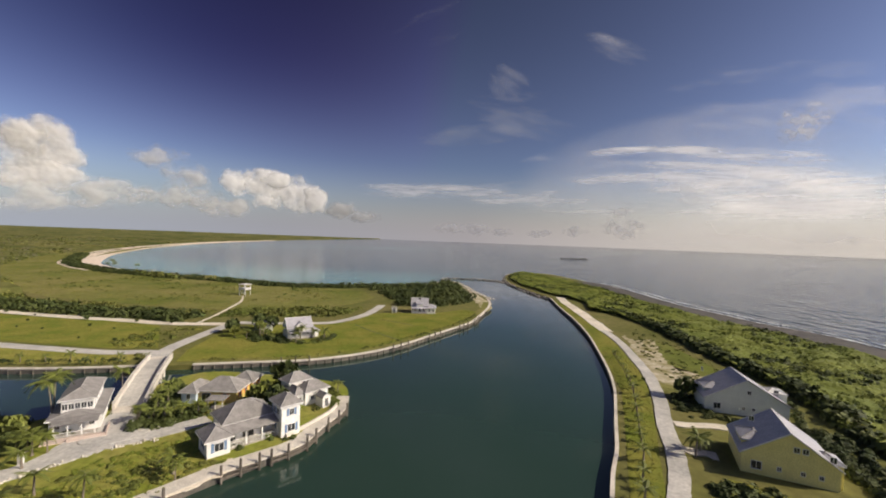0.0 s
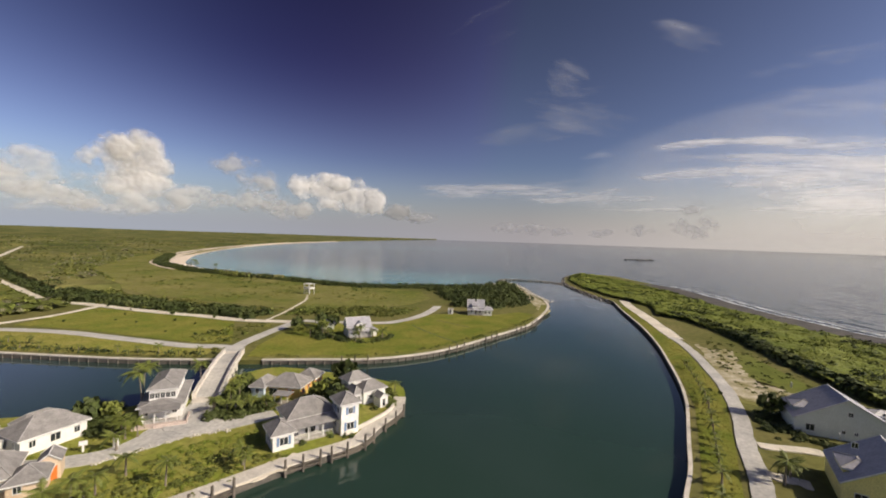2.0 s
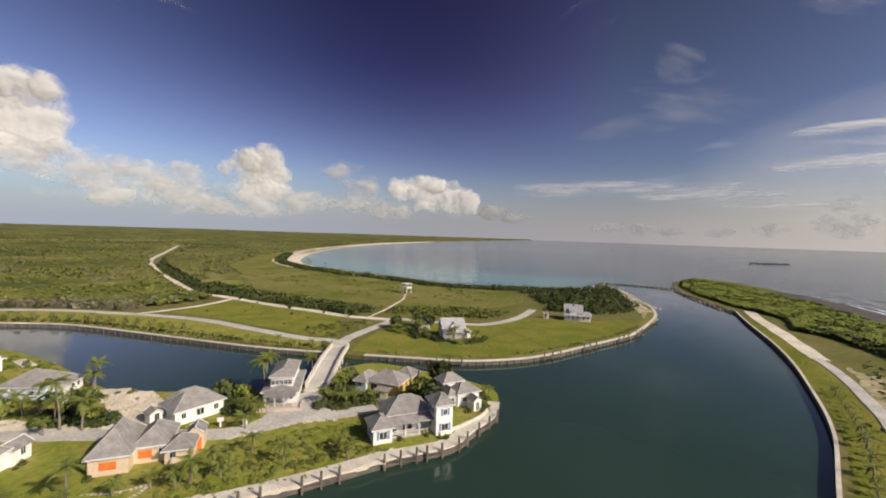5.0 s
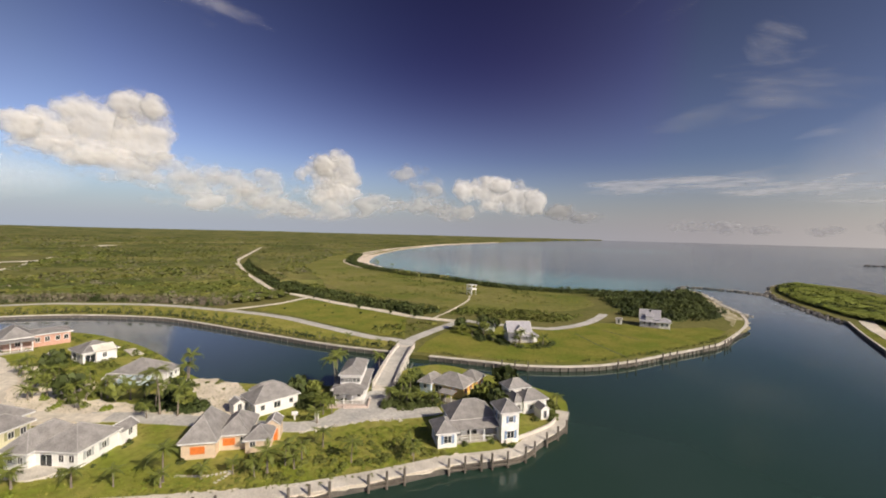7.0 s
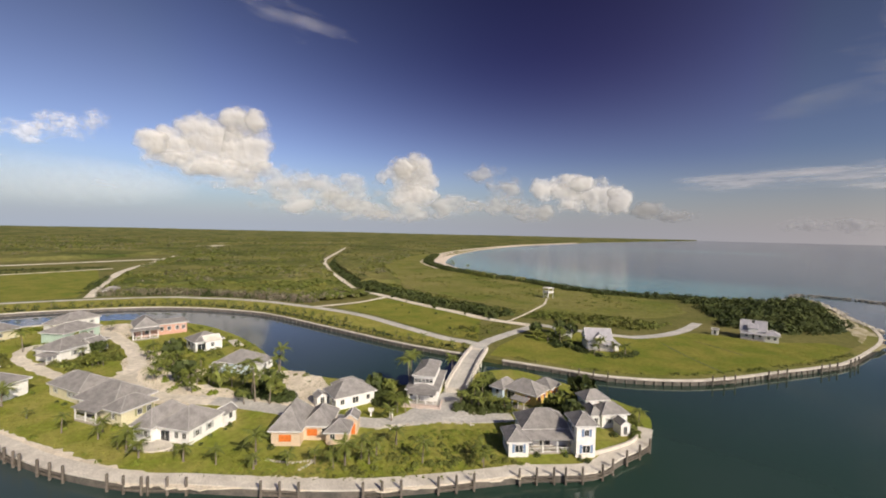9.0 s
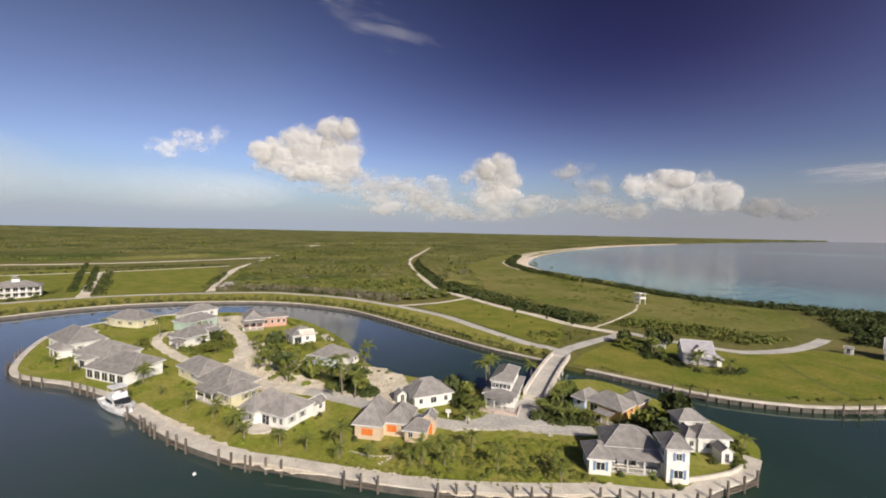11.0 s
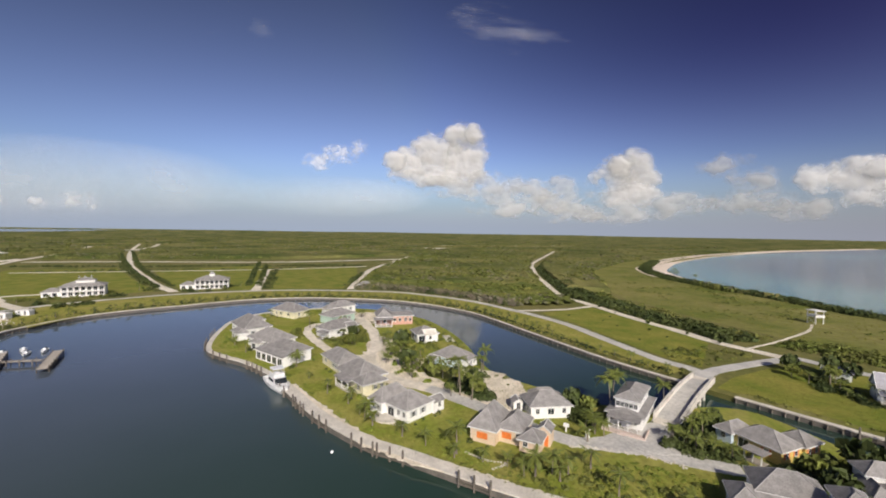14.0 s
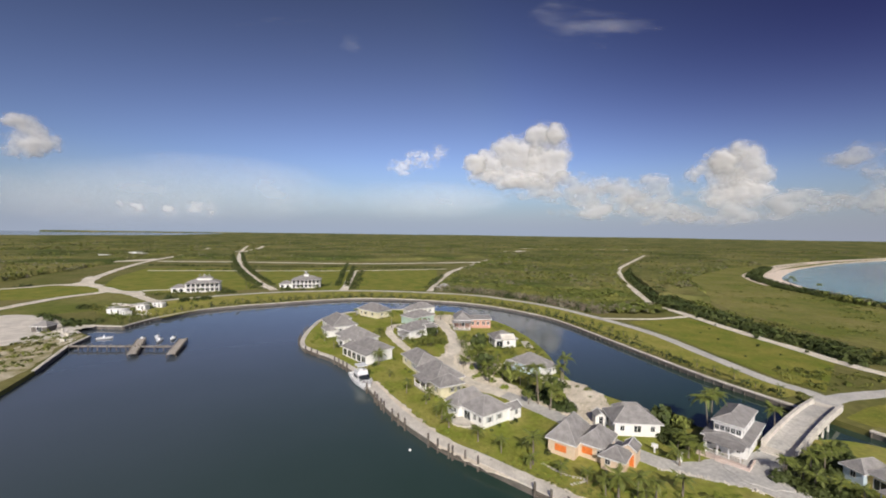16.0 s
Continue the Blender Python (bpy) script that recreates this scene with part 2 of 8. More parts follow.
def water_material(name, deep, shallow, near, far, rough, wave, outer=None, open_sea=(9000, 9900)):
    """Sea and canal water: its colour runs from shallow to deep by a soft noise and by the distance from a curved
    shore; the canal's deep colour has reflected sky painted in.
    """
    m = bpy.data.materials.new(name)
    m.use_nodes = True
    n, l = m.node_tree.nodes, m.node_tree.links
    b = n["Principled BSDF"]
    b.inputs["Roughness"].default_value = rough
    b.inputs["IOR"].default_value = 1.33
    tc = n.new("ShaderNodeTexCoord")
    dist = n.new("ShaderNodeVectorMath")
    dist.operation = "DISTANCE"
    dist.inputs[1].default_value = near[1]
    l.new(tc.outputs["Object"], dist.inputs[0])
    patch = n.new("ShaderNodeTexNoise")
    patch.inputs["Scale"].default_value, patch.inputs["Detail"].default_value = 0.02, 3
    l.new(tc.outputs["Object"], patch.inputs["Vector"])
    rng = n.new("ShaderNodeMapRange")
    rng.inputs[1].default_value, rng.inputs[2].default_value = near[0], far
    l.new(dist.outputs["Value"], rng.inputs[0])
    add = n.new("ShaderNodeMath")
    add.operation = "MULTIPLY_ADD"
    add.inputs[1].default_value = 0.35
    l.new(patch.outputs["Fac"], add.inputs[0])
    add.use_clamp = True
    sub = n.new("ShaderNodeMath")
    sub.operation = "SUBTRACT"
    sub.inputs[1].default_value = 0.17
    l.new(rng.outputs[0], sub.inputs[0])
    east, across = n.new("ShaderNodeMapRange"), n.new("ShaderNodeSeparateXYZ")
    east.inputs[1].default_value, east.inputs[2].default_value = open_sea
    l.new(tc.outputs["Object"], across.inputs[0])
    l.new(across.outputs["X"], east.inputs[0])
    wide = n.new("ShaderNodeMath")
    wide.operation = "MAXIMUM"
    l.new(sub.outputs[0], wide.inputs[0])
    l.new(east.outputs[0], wide.inputs[1])
    sub = wide
    last_ = sub.outputs[0]
    if outer:
        rng2 = n.new("ShaderNodeMapRange")
        rng2.inputs[1].default_value, rng2.inputs[2].default_value = outer
        l.new(dist.outputs["Value"], rng2.inputs[0])
        top_ = n.new("ShaderNodeMath")
        top_.operation = "MAXIMUM"
        l.new(sub.outputs[0], top_.inputs[0])
        l.new(rng2.outputs[0], top_.inputs[1])
        last_ = top_.outputs[0]
    l.new(last_, add.inputs[2])
    mix = n.new("ShaderNodeMix")
    mix.data_type = "RGBA"
    mix.inputs[6].default_value, mix.inputs[7].default_value = (*shallow, 1), (*deep, 1)
    l.new(add.outputs[0], mix.inputs[0])
    l.new(mix.outputs[2], b.inputs["Base Color"])
    waves = n.new("ShaderNodeTexNoise")
    waves.inputs["Scale"].default_value, waves.inputs["Detail"].default_value = wave[0], 4
    l.new(tc.outputs["Object"], waves.inputs["Vector"])
    bp = n.new("ShaderNodeBump")
    bp.inputs["Strength"].default_value, bp.inputs["Distance"].default_value = wave[1], wave[2]
    if open_sea[0] < 1000:          # the swell runs outside the bay only
        swell = n.new("ShaderNodeMapRange")
        swell.inputs[1].default_value, swell.inputs[2].default_value = 60, 200
        swell.inputs[3].default_value, swell.inputs[4].default_value = 0.25, 1.0
        l.new(across.outputs["X"], swell.inputs[0])
        l.new(swell.outputs[0], bp.inputs["Strength"])
        stretch_ = n.new("ShaderNodeMapping")
        stretch_.inputs["Scale"].default_value, stretch_.inputs["Rotation"].default_value = (1.0, 0.35, 1.0), (0, 0, radians(-20))
        l.new(tc.outputs["Object"], stretch_.inputs[0])
        l.new(stretch_.outputs[0], waves.inputs["Vector"])
    l.new(waves.outputs["Fac"], bp.inputs["Height"])
    l.new(bp.outputs[0], b.inputs["Normal"])
    return m


# the canal's first colour is a pale blue-grey, sky reflection put into the base
M["canal"] = water_material("canal_water", (0.082, 0.100, 0.122), (0.011, 0.038, 0.019), (70, (0, 100, 0)), 215, 0.06, (0.5, 0.12, 0.06))
M["sea"] = water_material("sea_water", (0.022, 0.038, 0.055), (0.09, 0.25, 0.25), (550, (-55, 954, 0)), 436, 0.12, (0.10, 0.9, 3.2), (626, 697), (-40, 95))


# ---- building helpers ----
def part(name, bm, mat, parent=None, label="", smooth=False):
    me = bpy.data.meshes.new(name)
    bm.to_mesh(me)
    bm.free()
    if smooth:
        me.shade_smooth()
    me.materials.append(M[mat])
    ob = new(name, me)
    if parent is not None:
        ob.parent = parent
    return tagged(ob, label)


def group_of(name, m, label, category, group="", kind=""):
    ob = new(name)
    ob.matrix_world = m
    ob.empty_display_size = 0.2
    return tagged(ob, label, category, group, kind)


def raw(name, verts, faces, mat, parent=None, smooth=False):
    me = bpy.data.meshes.new(name)
    me.from_pydata(verts, [], faces)
    me.update()
    if smooth:
        me.shade_smooth()
    me.materials.append(M[mat])
    ob = new(name, me)
    if parent is not None:
        ob.parent = parent
    return ob


def box(bm, x0, x1, y0, y1, z0, z1, m=None):
    v = [bm.verts.new((x, y, z)) for z in (z0, z1) for x, y in ((x0, y0), (x1, y0), (x1, y1), (x0, y1))]
    for f in ((3, 2, 1, 0), (4, 5, 6, 7), (0, 1, 5, 4), (1, 2, 6, 5), (2, 3, 7, 6), (3, 0, 4, 7)):
        bm.faces.new([v[i] for i in f])
    if m is not None:
        bmesh.ops.transform(bm, matrix=m, verts=v)
    return bm


def boxes(*rows):
    bm = bmesh.new()
    for r in rows:
        box(bm, *r)
    return bm


def curve(points, steps=6, closed=False):
    """A smooth line through the points (Catmull-Rom)."""
    p = [Vector(q) for q in points]
    n, out = len(p), []
    for i in range(n if closed else n - 1):
        a, b, c, d = (p[(i - 1) % n], p[i], p[(i + 1) % n], p[(i + 2) % n]) if closed else (p[max(i - 1, 0)], p[i], p[i + 1], p[min(i + 2, n - 1)])
        for s in range(steps):
            t = s / steps
            out.append(0.5 * (2 * b + (c - a) * t + (2 * a - 5 * b + 4 * c - d) * t * t + (3 * b - a - 3 * c + d) * t ** 3))
    if not closed:
        out.append(p[-1])
    return out


def inside(x, y, poly):
    hit, j = False, len(poly) - 1
    for i in range(len(poly)):
        (xi, yi), (xj, yj) = poly[i][:2], poly[j][:2]
        if (yi > y) != (yj > y) and x < (xj - xi) * (y - yi) / (yj - yi) + xi:
            hit = not hit
        j = i
    return hit


def slab(name, outline, top, bottom, mat, label, category="ground", kind="structure"):
    """A flat piece of land with upright edges."""
    bm = bmesh.new()
    up = [bm.verts.new((p[0], p[1], top)) for p in outline]
    low = [bm.verts.new((p[0], p[1], bottom)) for p in outline]
    face = bm.faces.new(up)
    n = len(up)
    for i in range(n):
        bm.faces.new((up[i], low[i], low[(i + 1) % n], up[(i + 1) % n]))
    bmesh.ops.triangulate(bm, faces=[face])
    bmesh.ops.recalc_face_normals(bm, faces=bm.faces[:])
    return tagged(part(name, bm, mat), label, category, kind=kind)


def offset(line, d):
    """The line moved d metres to its left."""
    out = []
    for i, p in enumerate(line):
        a, b = line[max(i - 1, 0)], line[min(i + 1, len(line) - 1)]
        t = Vector((b[0] - a[0], b[1] - a[1])).normalized()
        out.append((p[0] - t.y * d, p[1] + t.x * d))
    return out


def ribbon(name, line, width, z, thick, mat, label, category, shift=0.0, jag=0.0, parent=None, kind="structure"):
    """A road or coping: a slab of even width along a line."""
    rng = random.Random(name + str(len(line)) + str(line[0][0]))
    l, r = offset(line, shift + width / 2), offset(line, shift - width / 2)
    if jag:
        l = [(x + rng.uniform(-jag, jag), y + rng.uniform(-jag, jag)) for x, y in l]
        r = [(x + rng.uniform(-jag, jag), y + rng.uniform(-jag, jag)) for x, y in r]
    v, f, n = [], [], len(l)
    for (a, b), (c, d) in zip(l, r):
        v += [(a, b, z), (c, d, z), (a, b, z - thick), (c, d, z - thick)]
    for i in range(n - 1):
        k = 4 * i
        f += [(k, k + 1, k + 5, k + 4), (k + 2, k, k + 4, k + 6), (k + 1, k + 3, k + 7, k + 5)]
    f += [(0, 2, 3, 1), (4 * n - 4, 4 * n - 3, 4 * n - 1, 4 * n - 2)]
    ob = raw(name, v, f, mat, parent)
    return tagged(ob, label, category, kind=kind) if parent is None else ob


def spaced(line, step, start=0.0):
    """Places and directions at even steps along a line."""
    out, left = [], start
    for a, b in zip(line, line[1:]):
        a, b = Vector(a[:2]), Vector(b[:2])
        d = (b - a).length
        while left < d:
            out.append((a + (b - a) * (left / d), (b - a).normalized()))
            left += step
        left -= d
    return out


G = 1.4     # height of the made ground over the water

# ---- the land ----
ISLAND = [(-19.2, 99.7), (-18.6, 91.7), (-21.1, 83.3), (-23.4, 75.4), (-32.2, 66.8), (-41, 56), (-50.8, 45.4), (-60.8, 37.2), (-72, 29), (-80.2, 22.6), (-95.5, 15.3), (-110.9, 10.6), (-130.4, 5.1), (-143.7, -1.9),
          (-151.9, -8), (-161.7, -13.9), (-175.3, -15.1), (-197.4, -13.1), (-213.7, -8.8), (-226.9, 3.5), (-232.5, 23.2), (-226.9, 43.7), (-217.5, 59.9), (-191.7, 74.7), (-165.7, 77.6), (-140.6, 75.4), (-109.5, 69.1), (-93.5, 74.3), (-81, 79.7),
          (-73.5, 87), (-68.1, 98.4), (-65.5, 109), (-59.2, 114.9), (-45.4, 114), (-32.8, 111.9), (-22.4, 107.8)]
BANK_WEST = [(-78.8, 117.9), (-105.2, 112.7), (-143.5, 110), (-189, 106.8), (-212.7, 98.7), (-232.2, 87.5), (-247.7, 73), (-260.4, 51.9), (-269.6, 31.1), (-273.8, 10.6), (-273.2, -5), (-268.8, -20.5), (-263.3, -36.1), (-256.4, -56.5),
             (-247.2, -73.5), (-236.7, -82.2), (-222.7, -90.6), (-206.3, -95)]
BASIN = [(-211.7, -113.9), (-199.3, -108.9), (-189.7, -98.7), (-174.6, -97.6), (-145.1, -89.3), (-116.6, -83.6), (-80.9, -91.4), (-44.6, -160), (68.2, -998.2), (-60, -4900)]
BANK_EAST = [(24.9, 356.2), (30.5, 312.4), (37.6, 280.9), (37.2, 261.3), (33, 238.5), (21.5, 201), (14.3, 187), (0.9, 166.3), (-10.2, 149.4), (-21.2, 137.5), (-36.5, 128), (-52.2, 124), (-67.9, 120.1)]
BAY = [(-500, 4900), (-883, 3871), (-928.6, 2888.5), (-870.5, 2288.2), (-764.5, 1486.6), (-631.4, 976.5), (-508.6, 669.4), (-395.6, 482.6), (-338.9, 421.5), (-291.5, 387.7), (-248, 367.1), (-173.9, 343.3), (-118.1, 322.8), (-82, 322.3),
       (-35.7, 339), (-8.8, 351.7), (5.1, 377.7), (10.4, 395.1), (20.4, 385.5)]
CANAL_EAST = [(84.3, 292.3), (78.7, 253.9), (73.2, 207.2), (67.6, 175), (61, 147.4), (55.5, 126.5), (51.2, 113.1), (48, 104.9), (40.5, 87.5), (36.2, 77.4), (31.9, 69.2), (28.2, 61.2), (22.3, 49.1), (15.6, 32.5), (7, 10), (1.1, -20), (3.2, -60.3)]
POINT = [(150.6, 513.4), (136.9, 528.7), (111.6, 534.4), (98.8, 510.8), (86.2, 480.3), (74.7, 423.9), (72.3, 385.4), (75.6, 351), (79.9, 319.2)]
SHORE_EAST = [(216.3, -221.2), (200.5, -4.3), (193.5, 59.2), (189.7, 123.3), (186.2, 162.4), (186.6, 190.9), (180.8, 206), (175.1, 223.3), (171.7, 252.7), (167.2, 286.5), (171.3, 386.9), (162.5, 430.1)]

isl = curve(ISLAND, 4, True)
bw, be, bay, ce, se, pt = curve(BANK_WEST, 4), curve(BANK_EAST, 4), curve(BAY, 4), curve(CANAL_EAST, 5), curve(SHORE_EAST, 4), curve(POINT, 3)
main_outline = bw + [Vector(p) for p in BASIN] + [Vector((-4900, -4900)), Vector((-4900, 4900))] + bay + be
east_outline = ce + [Vector((36.3, -331.5)), Vector((-14, -4900)), Vector((500, -4900))] + se + pt
slab("ground_island", isl, G, -3, "garden", "low green island with a lawn and sandy lots")
slab("ground_mainland", main_outline, G, -3, "scrub", "flat green coastal plain reaching to the horizon")
slab("ground_spit", east_outline, G, -3, "scrub", "low green spit between canal and sea")
def far_rise(r):
    """How far the plain and the sea stand above the water's level towards the horizon."""
    k = min(1.0, max(0.0, (r - 3500) / 1400))
    return k * k * (3 - 2 * k)


bm = bmesh.new()
rings = [[bm.verts.new((r * math.cos(2 * math.pi * k / 128), r * math.sin(2 * math.pi * k / 128), 18.0 * far_rise(r))) for k in range(128)] for r in (900, 3500, 3700, 3900, 4100, 4300, 4500, 4700, 4985)]
bm.faces.new(rings[0])
for lower, upper in zip(rings, rings[1:]):
    for k in range(128):
        bm.faces.new((lower[k], upper[k], upper[(k + 1) % 128], lower[(k + 1) % 128]))
tagged(part("sea", bm, "sea"), "calm blue sea, turquoise over the sandy bay", "water", kind="structure")
slab("water", [(-292.2, -180.3), (-305.6, 141.1), (-47.9, 156.5), (6.4, 230.7), (22.5, 396.9), (74.7, 420.5), (101.1, 299.1), (79.7, 91.5), (60.6, 19.6), (8.2, -124.3)], 0.04, -0.5, "canal", "dark green still canal water", "water")

# ---- lawns, sand and roads, each a thin sheet over the ground ----
slab("lawn", [(-86.8, 119.3), (-143.8, 112.8), (-191.4, 109.5), (-215, 101.3), (-234.4, 89.5), (-250.9, 73.8), (-263.4, 51.6), (-272.6, 30.8), (-276.7, 10.3), (-276.2, -5.3), (-271.8, -20.7), (-266.4, -36.3), (-259.7, -56.8), (-250.5, -72.6),
              (-239.1, -80), (-225.2, -87.2), (-242.2, -105.8), (-289, -104.8), (-302.6, -74.5), (-311.5, -49.2), (-315.5, -24.5), (-314.1, 13.5), (-300.2, 53.6), (-281.4, 89.8), (-263.6, 104.8), (-246.1, 117.3), (-221.4, 126.7), (-193.8, 133.6), (-154.6, 139.2), (-125.7, 134.8), (-100.8, 131.8), (-90, 133.5)],
     G + 0.04, G - 0.2, "verge", "mown yellow-green lawn along the canal")
slab("lawn", [(-88.2, 136), (-101, 134), (-126, 137.1), (-154.8, 141.5), (-181.8, 140.7), (-186.5, 180.5), (-156.5, 176.3), (-128.2, 174.3), (-108.7, 168.9), (-99.5, 154.3)], G + 0.05, G - 0.2, "lawn", "mown green field between two roads")
slab("lawn", [(-74.2, 122.5), (-52.3, 126.6), (-36.6, 130.6), (-22.3, 140), (-12.3, 152), (-0.2, 169.4), (12.1, 190), (19.4, 204), (26.7, 224.3), (17, 229.6), (2.4, 216.4), (-25, 211.6), (-33.3, 203.2), (-47.6, 181.9), (-72.9, 174.1), (-79.9, 161.2), (-78, 135.1)],
     G + 0.05, G - 0.2, "lawn", "mown green lawn with faint tracks")
slab("meadow", [(-716.1, 1244.2), (-575.3, 838), (-458.9, 582.9), (-374.7, 441.5), (-293.3, 377.7), (-247.6, 355.1), (-173.5, 332.4), (-117.8, 310.8), (-78.4, 308), (-47.7, 293.9), (-36.3, 263.3), (-44.5, 236.3), (-76, 206.8), (-99.6, 206.1), (-140.9, 211.1), (-207.4, 227.9), (-286.8, 271.3), (-369, 345.2), (-479.6, 515), (-597.1, 792.8)],
     G + 0.04, G - 0.2, "meadow", "rough yellow-green coastal meadow")
slab("lawn", [(-316.4, -4.4), (-328.2, -48.2), (-399.5, -73.5), (-488.1, -99.1), (-524.3, -11.5), (-502.7, 12.7), (-402.4, -1.1)], G + 0.04, G - 0.2, "lawn", "mown green field behind a house")
slab("lawn", [(-315.7, 6.7), (-401.1, 10), (-491.8, 20.3), (-491.2, 103.2), (-398.8, 85.5), (-306.2, 56.3)], G + 0.04, G - 0.2, "lawn", "mown green field behind the canal road")
slab("lawn", [(-328.4, -64.4), (-313.4, -96.9), (-321.9, -158.6), (-364.2, -183), (-423.7, -204.9), (-520.2, -221.1), (-521.5, -137.3), (-401.8, -93.4)], G + 0.04, G - 0.2, "lawn", "mown green field by a gravel junction")
def ragged(points, amount=0.7, steps=9):
    """A smooth closed outline with a worn, uneven edge."""
    rng = random.Random(len(points))
    return [p + Vector((rng.uniform(-amount, amount), rng.uniform(-amount, amount))) for p in curve(points, steps, True)]


slab("sand_lot", ragged([(-184, 45.5), (-195.5, 41.5), (-209.3, 45), (-212.9, 53.6), (-200.7, 61.1), (-189, 55.1)]), G + 0.052, G - 0.2, "sand", "bare pale sand at the lane's end", "sand")
slab("sand_lot", ragged([(-148.4, 44), (-148.3, 49.3), (-138.5, 51.6), (-126.3, 53.9), (-118.3, 47.5), (-105.9, 48.6), (-98.6, 53.3), (-100.1, 66.4), (-93.5, 70.3), (-85.3, 65.7), (-81.7, 59.4), (-79.8, 55), (-94.4, 48), (-112.5, 36), (-125.5, 32.9), (-139.4, 35)]),
     G + 0.05, G - 0.2, "sand", "bare pale coral sand between the houses", "sand")
slab("sand_lot", ragged([(-196.1, -106.1), (-202.6, -111.7), (-209.9, -107.6), (-218.2, -119.4), (-224.3, -129.8), (-234.8, -140.7), (-239.9, -164.7), (-200.7, -165.5), (-174.6, -137), (-182.4, -114.2)]), G + 0.05, G - 0.2, "concrete", "bare pale yard at the marina", "sand")
slab("sand_lot", ragged([(-190.7, -101.3), (-175.5, -100.1), (-147.2, -91.9), (-132.5, -94.9), (-142.1, -111.7), (-172.7, -114.8), (-189.8, -110.3)], 0.8), G + 0.055, G - 0.2, "sandgrass", "stony sand behind the marina quay", "sand")
slab("sand_lot", ragged([(83.5, 176.6), (84.1, 169.3), (91.8, 168.5), (82.9, 146.4), (79.4, 131.7), (82.5, 126.3), (81.9, 120.7), (76.5, 116.9), (66.8, 115.3), (68.7, 127.8), (75.2, 150.3)], 0.8), G + 0.07, G - 0.2, "sandgrass", "bare pale sand with thin grass in the clearing", "sand")
slab("sand_lot", ragged([(-161.3, 48.4), (-146.2, 52.7), (-124.5, 50.4), (-115.9, 48.2), (-97.5, 54.7), (-92.5, 50.9), (-109.7, 41.1), (-121.0, 38.9), (-133.3, 36.4), (-154.9, 40.8)], 1.0), G + 0.062, G - 0.2, "sand", "bare bright sand under scattered shrubs", "sand")
slab("sand_lot", ragged([(-114.4, 62.3), (-103.9, 71.5), (-90.7, 69.8), (-85.0, 60.5), (-86.1, 55.2), (-95.3, 60.1), (-105.5, 59.7)], 0.9), G + 0.064, G - 0.2, "sand", "bare bright sand beside a white house", "sand")
slab("forecourt", ragged([(-66.2, 89.0), (-61.5, 91.2), (-58.2, 87.3), (-53.6, 82.5), (-53.4, 77.5), (-57.0, 74.0), (-62.0, 74.5), (-64.2, 80.1), (-65.1, 85.2)], 0.3, 5), G + 0.215, G - 0.2, "road", "wide worn apron at the foot of the bridge", "road")
slab("forecourt", ragged([(-63.8, 82.6), (-58.2, 85.2), (-53.9, 80.2), (-51.3, 77.8), (-54.9, 73), (-59.2, 67.5), (-65.3, 61.1), (-72.1, 57.8), (-70.1, 62), (-64.7, 68)], 0.35), G + 0.08, G - 0.2, "road", "worn pale ground where the lane meets the bridge", "road")
slab("sand_lot", ragged([(17.8, 355.0), (26.3, 333.9), (34.4, 280.4), (36.1, 250.1), (29.7, 225.4), (28.6, 248.6), (25.4, 294.7)], 1.2), G + 0.066, G - 0.2, "sandgrass", "pale sandy rim at the land's tip", "sand")
slab("sand_lot", ragged([(-358.2, -180.2), (-362.6, -207.5), (-383.4, -211.1), (-416.5, -225.4), (-431.2, -228.8), (-417, -214.3), (-384, -202.5)], 1.2), G + 0.06, G - 0.2, "track", "ragged bare coral junction in the fields", "sand")
slab("sand_lot", ragged([(-304.3, -130.5), (-316, -150.9), (-325.6, -166.2), (-341.9, -174.5), (-346.3, -169.8), (-328.5, -154.1), (-321, -138.9)], 0.8), G + 0.065, G - 0.2, "track", "ragged bare coral junction in the fields", "sand")
slab("sand_lot", ragged([(-599.1, -320.2), (-625.3, -331.3), (-674.2, -327.2), (-700.5, -299.1), (-671.8, -274.4), (-639.4, -278.6), (-616.7, -298.5)], 2), G + 0.06, G - 0.2, "track", "bare pale yard before far sheds", "sand")
slab("meadow", ragged([(-247.6, -176.8), (-277.2, -173), (-305, -166.1), (-324.2, -156.3), (-302, -132.7), (-276.6, -113.6), (-256, -121.7), (-243, -140.2)]), G + 0.05, G - 0.2, "meadow", "dry brown field beside the marina")
slab("lawn", ragged([(-295.3, -182.9), (-313.2, -172.8), (-331.9, -166.5), (-353.5, -187.4), (-360.7, -205), (-350.8, -228.4), (-321, -249.2), (-293, -213.4)]), G + 0.05, G - 0.2, "lawn", "green field between two tracks")
slab("sand_lot", [(68.5, 133.5), (75.2, 152.5), (82.9, 171.9), (95.1, 164.2), (92.8, 132.8), (84, 109.9), (70.7, 109.3), (64.1, 112.9)], G + 0.05, G - 0.2, "meadow", "dry sandy clearing beside the road", "sand")
slab("lawn", [(80.9, 272.5), (77.6, 239.7), (72.1, 202.8), (66.5, 167.6), (61, 144.3), (56.1, 124.5), (51.2, 108.1), (42.6, 87.6), (37.3, 75.5), (33, 65.4), (28.7, 55.3), (19.6, 35.5), (28, 35.7), (36.1, 59.6), (43.6, 75.8), (49, 87.1), (55.5, 101.4), (59.8, 110.6), (65.2, 127.1), (73, 159.7), (76.4, 181.9), (80.9, 220.6), (85.4, 268.6)],
     G + 0.04, G - 0.2, "lawn", "narrow mown verge along the sea wall")
slab("lawn", [(45.8, 62), (51.2, 68.2), (62, 60.3), (77.5, 52.1), (71.1, 19.4), (40.1, 19.7)], G + 0.04, G - 0.2, "lawn", "mown garden lawn")
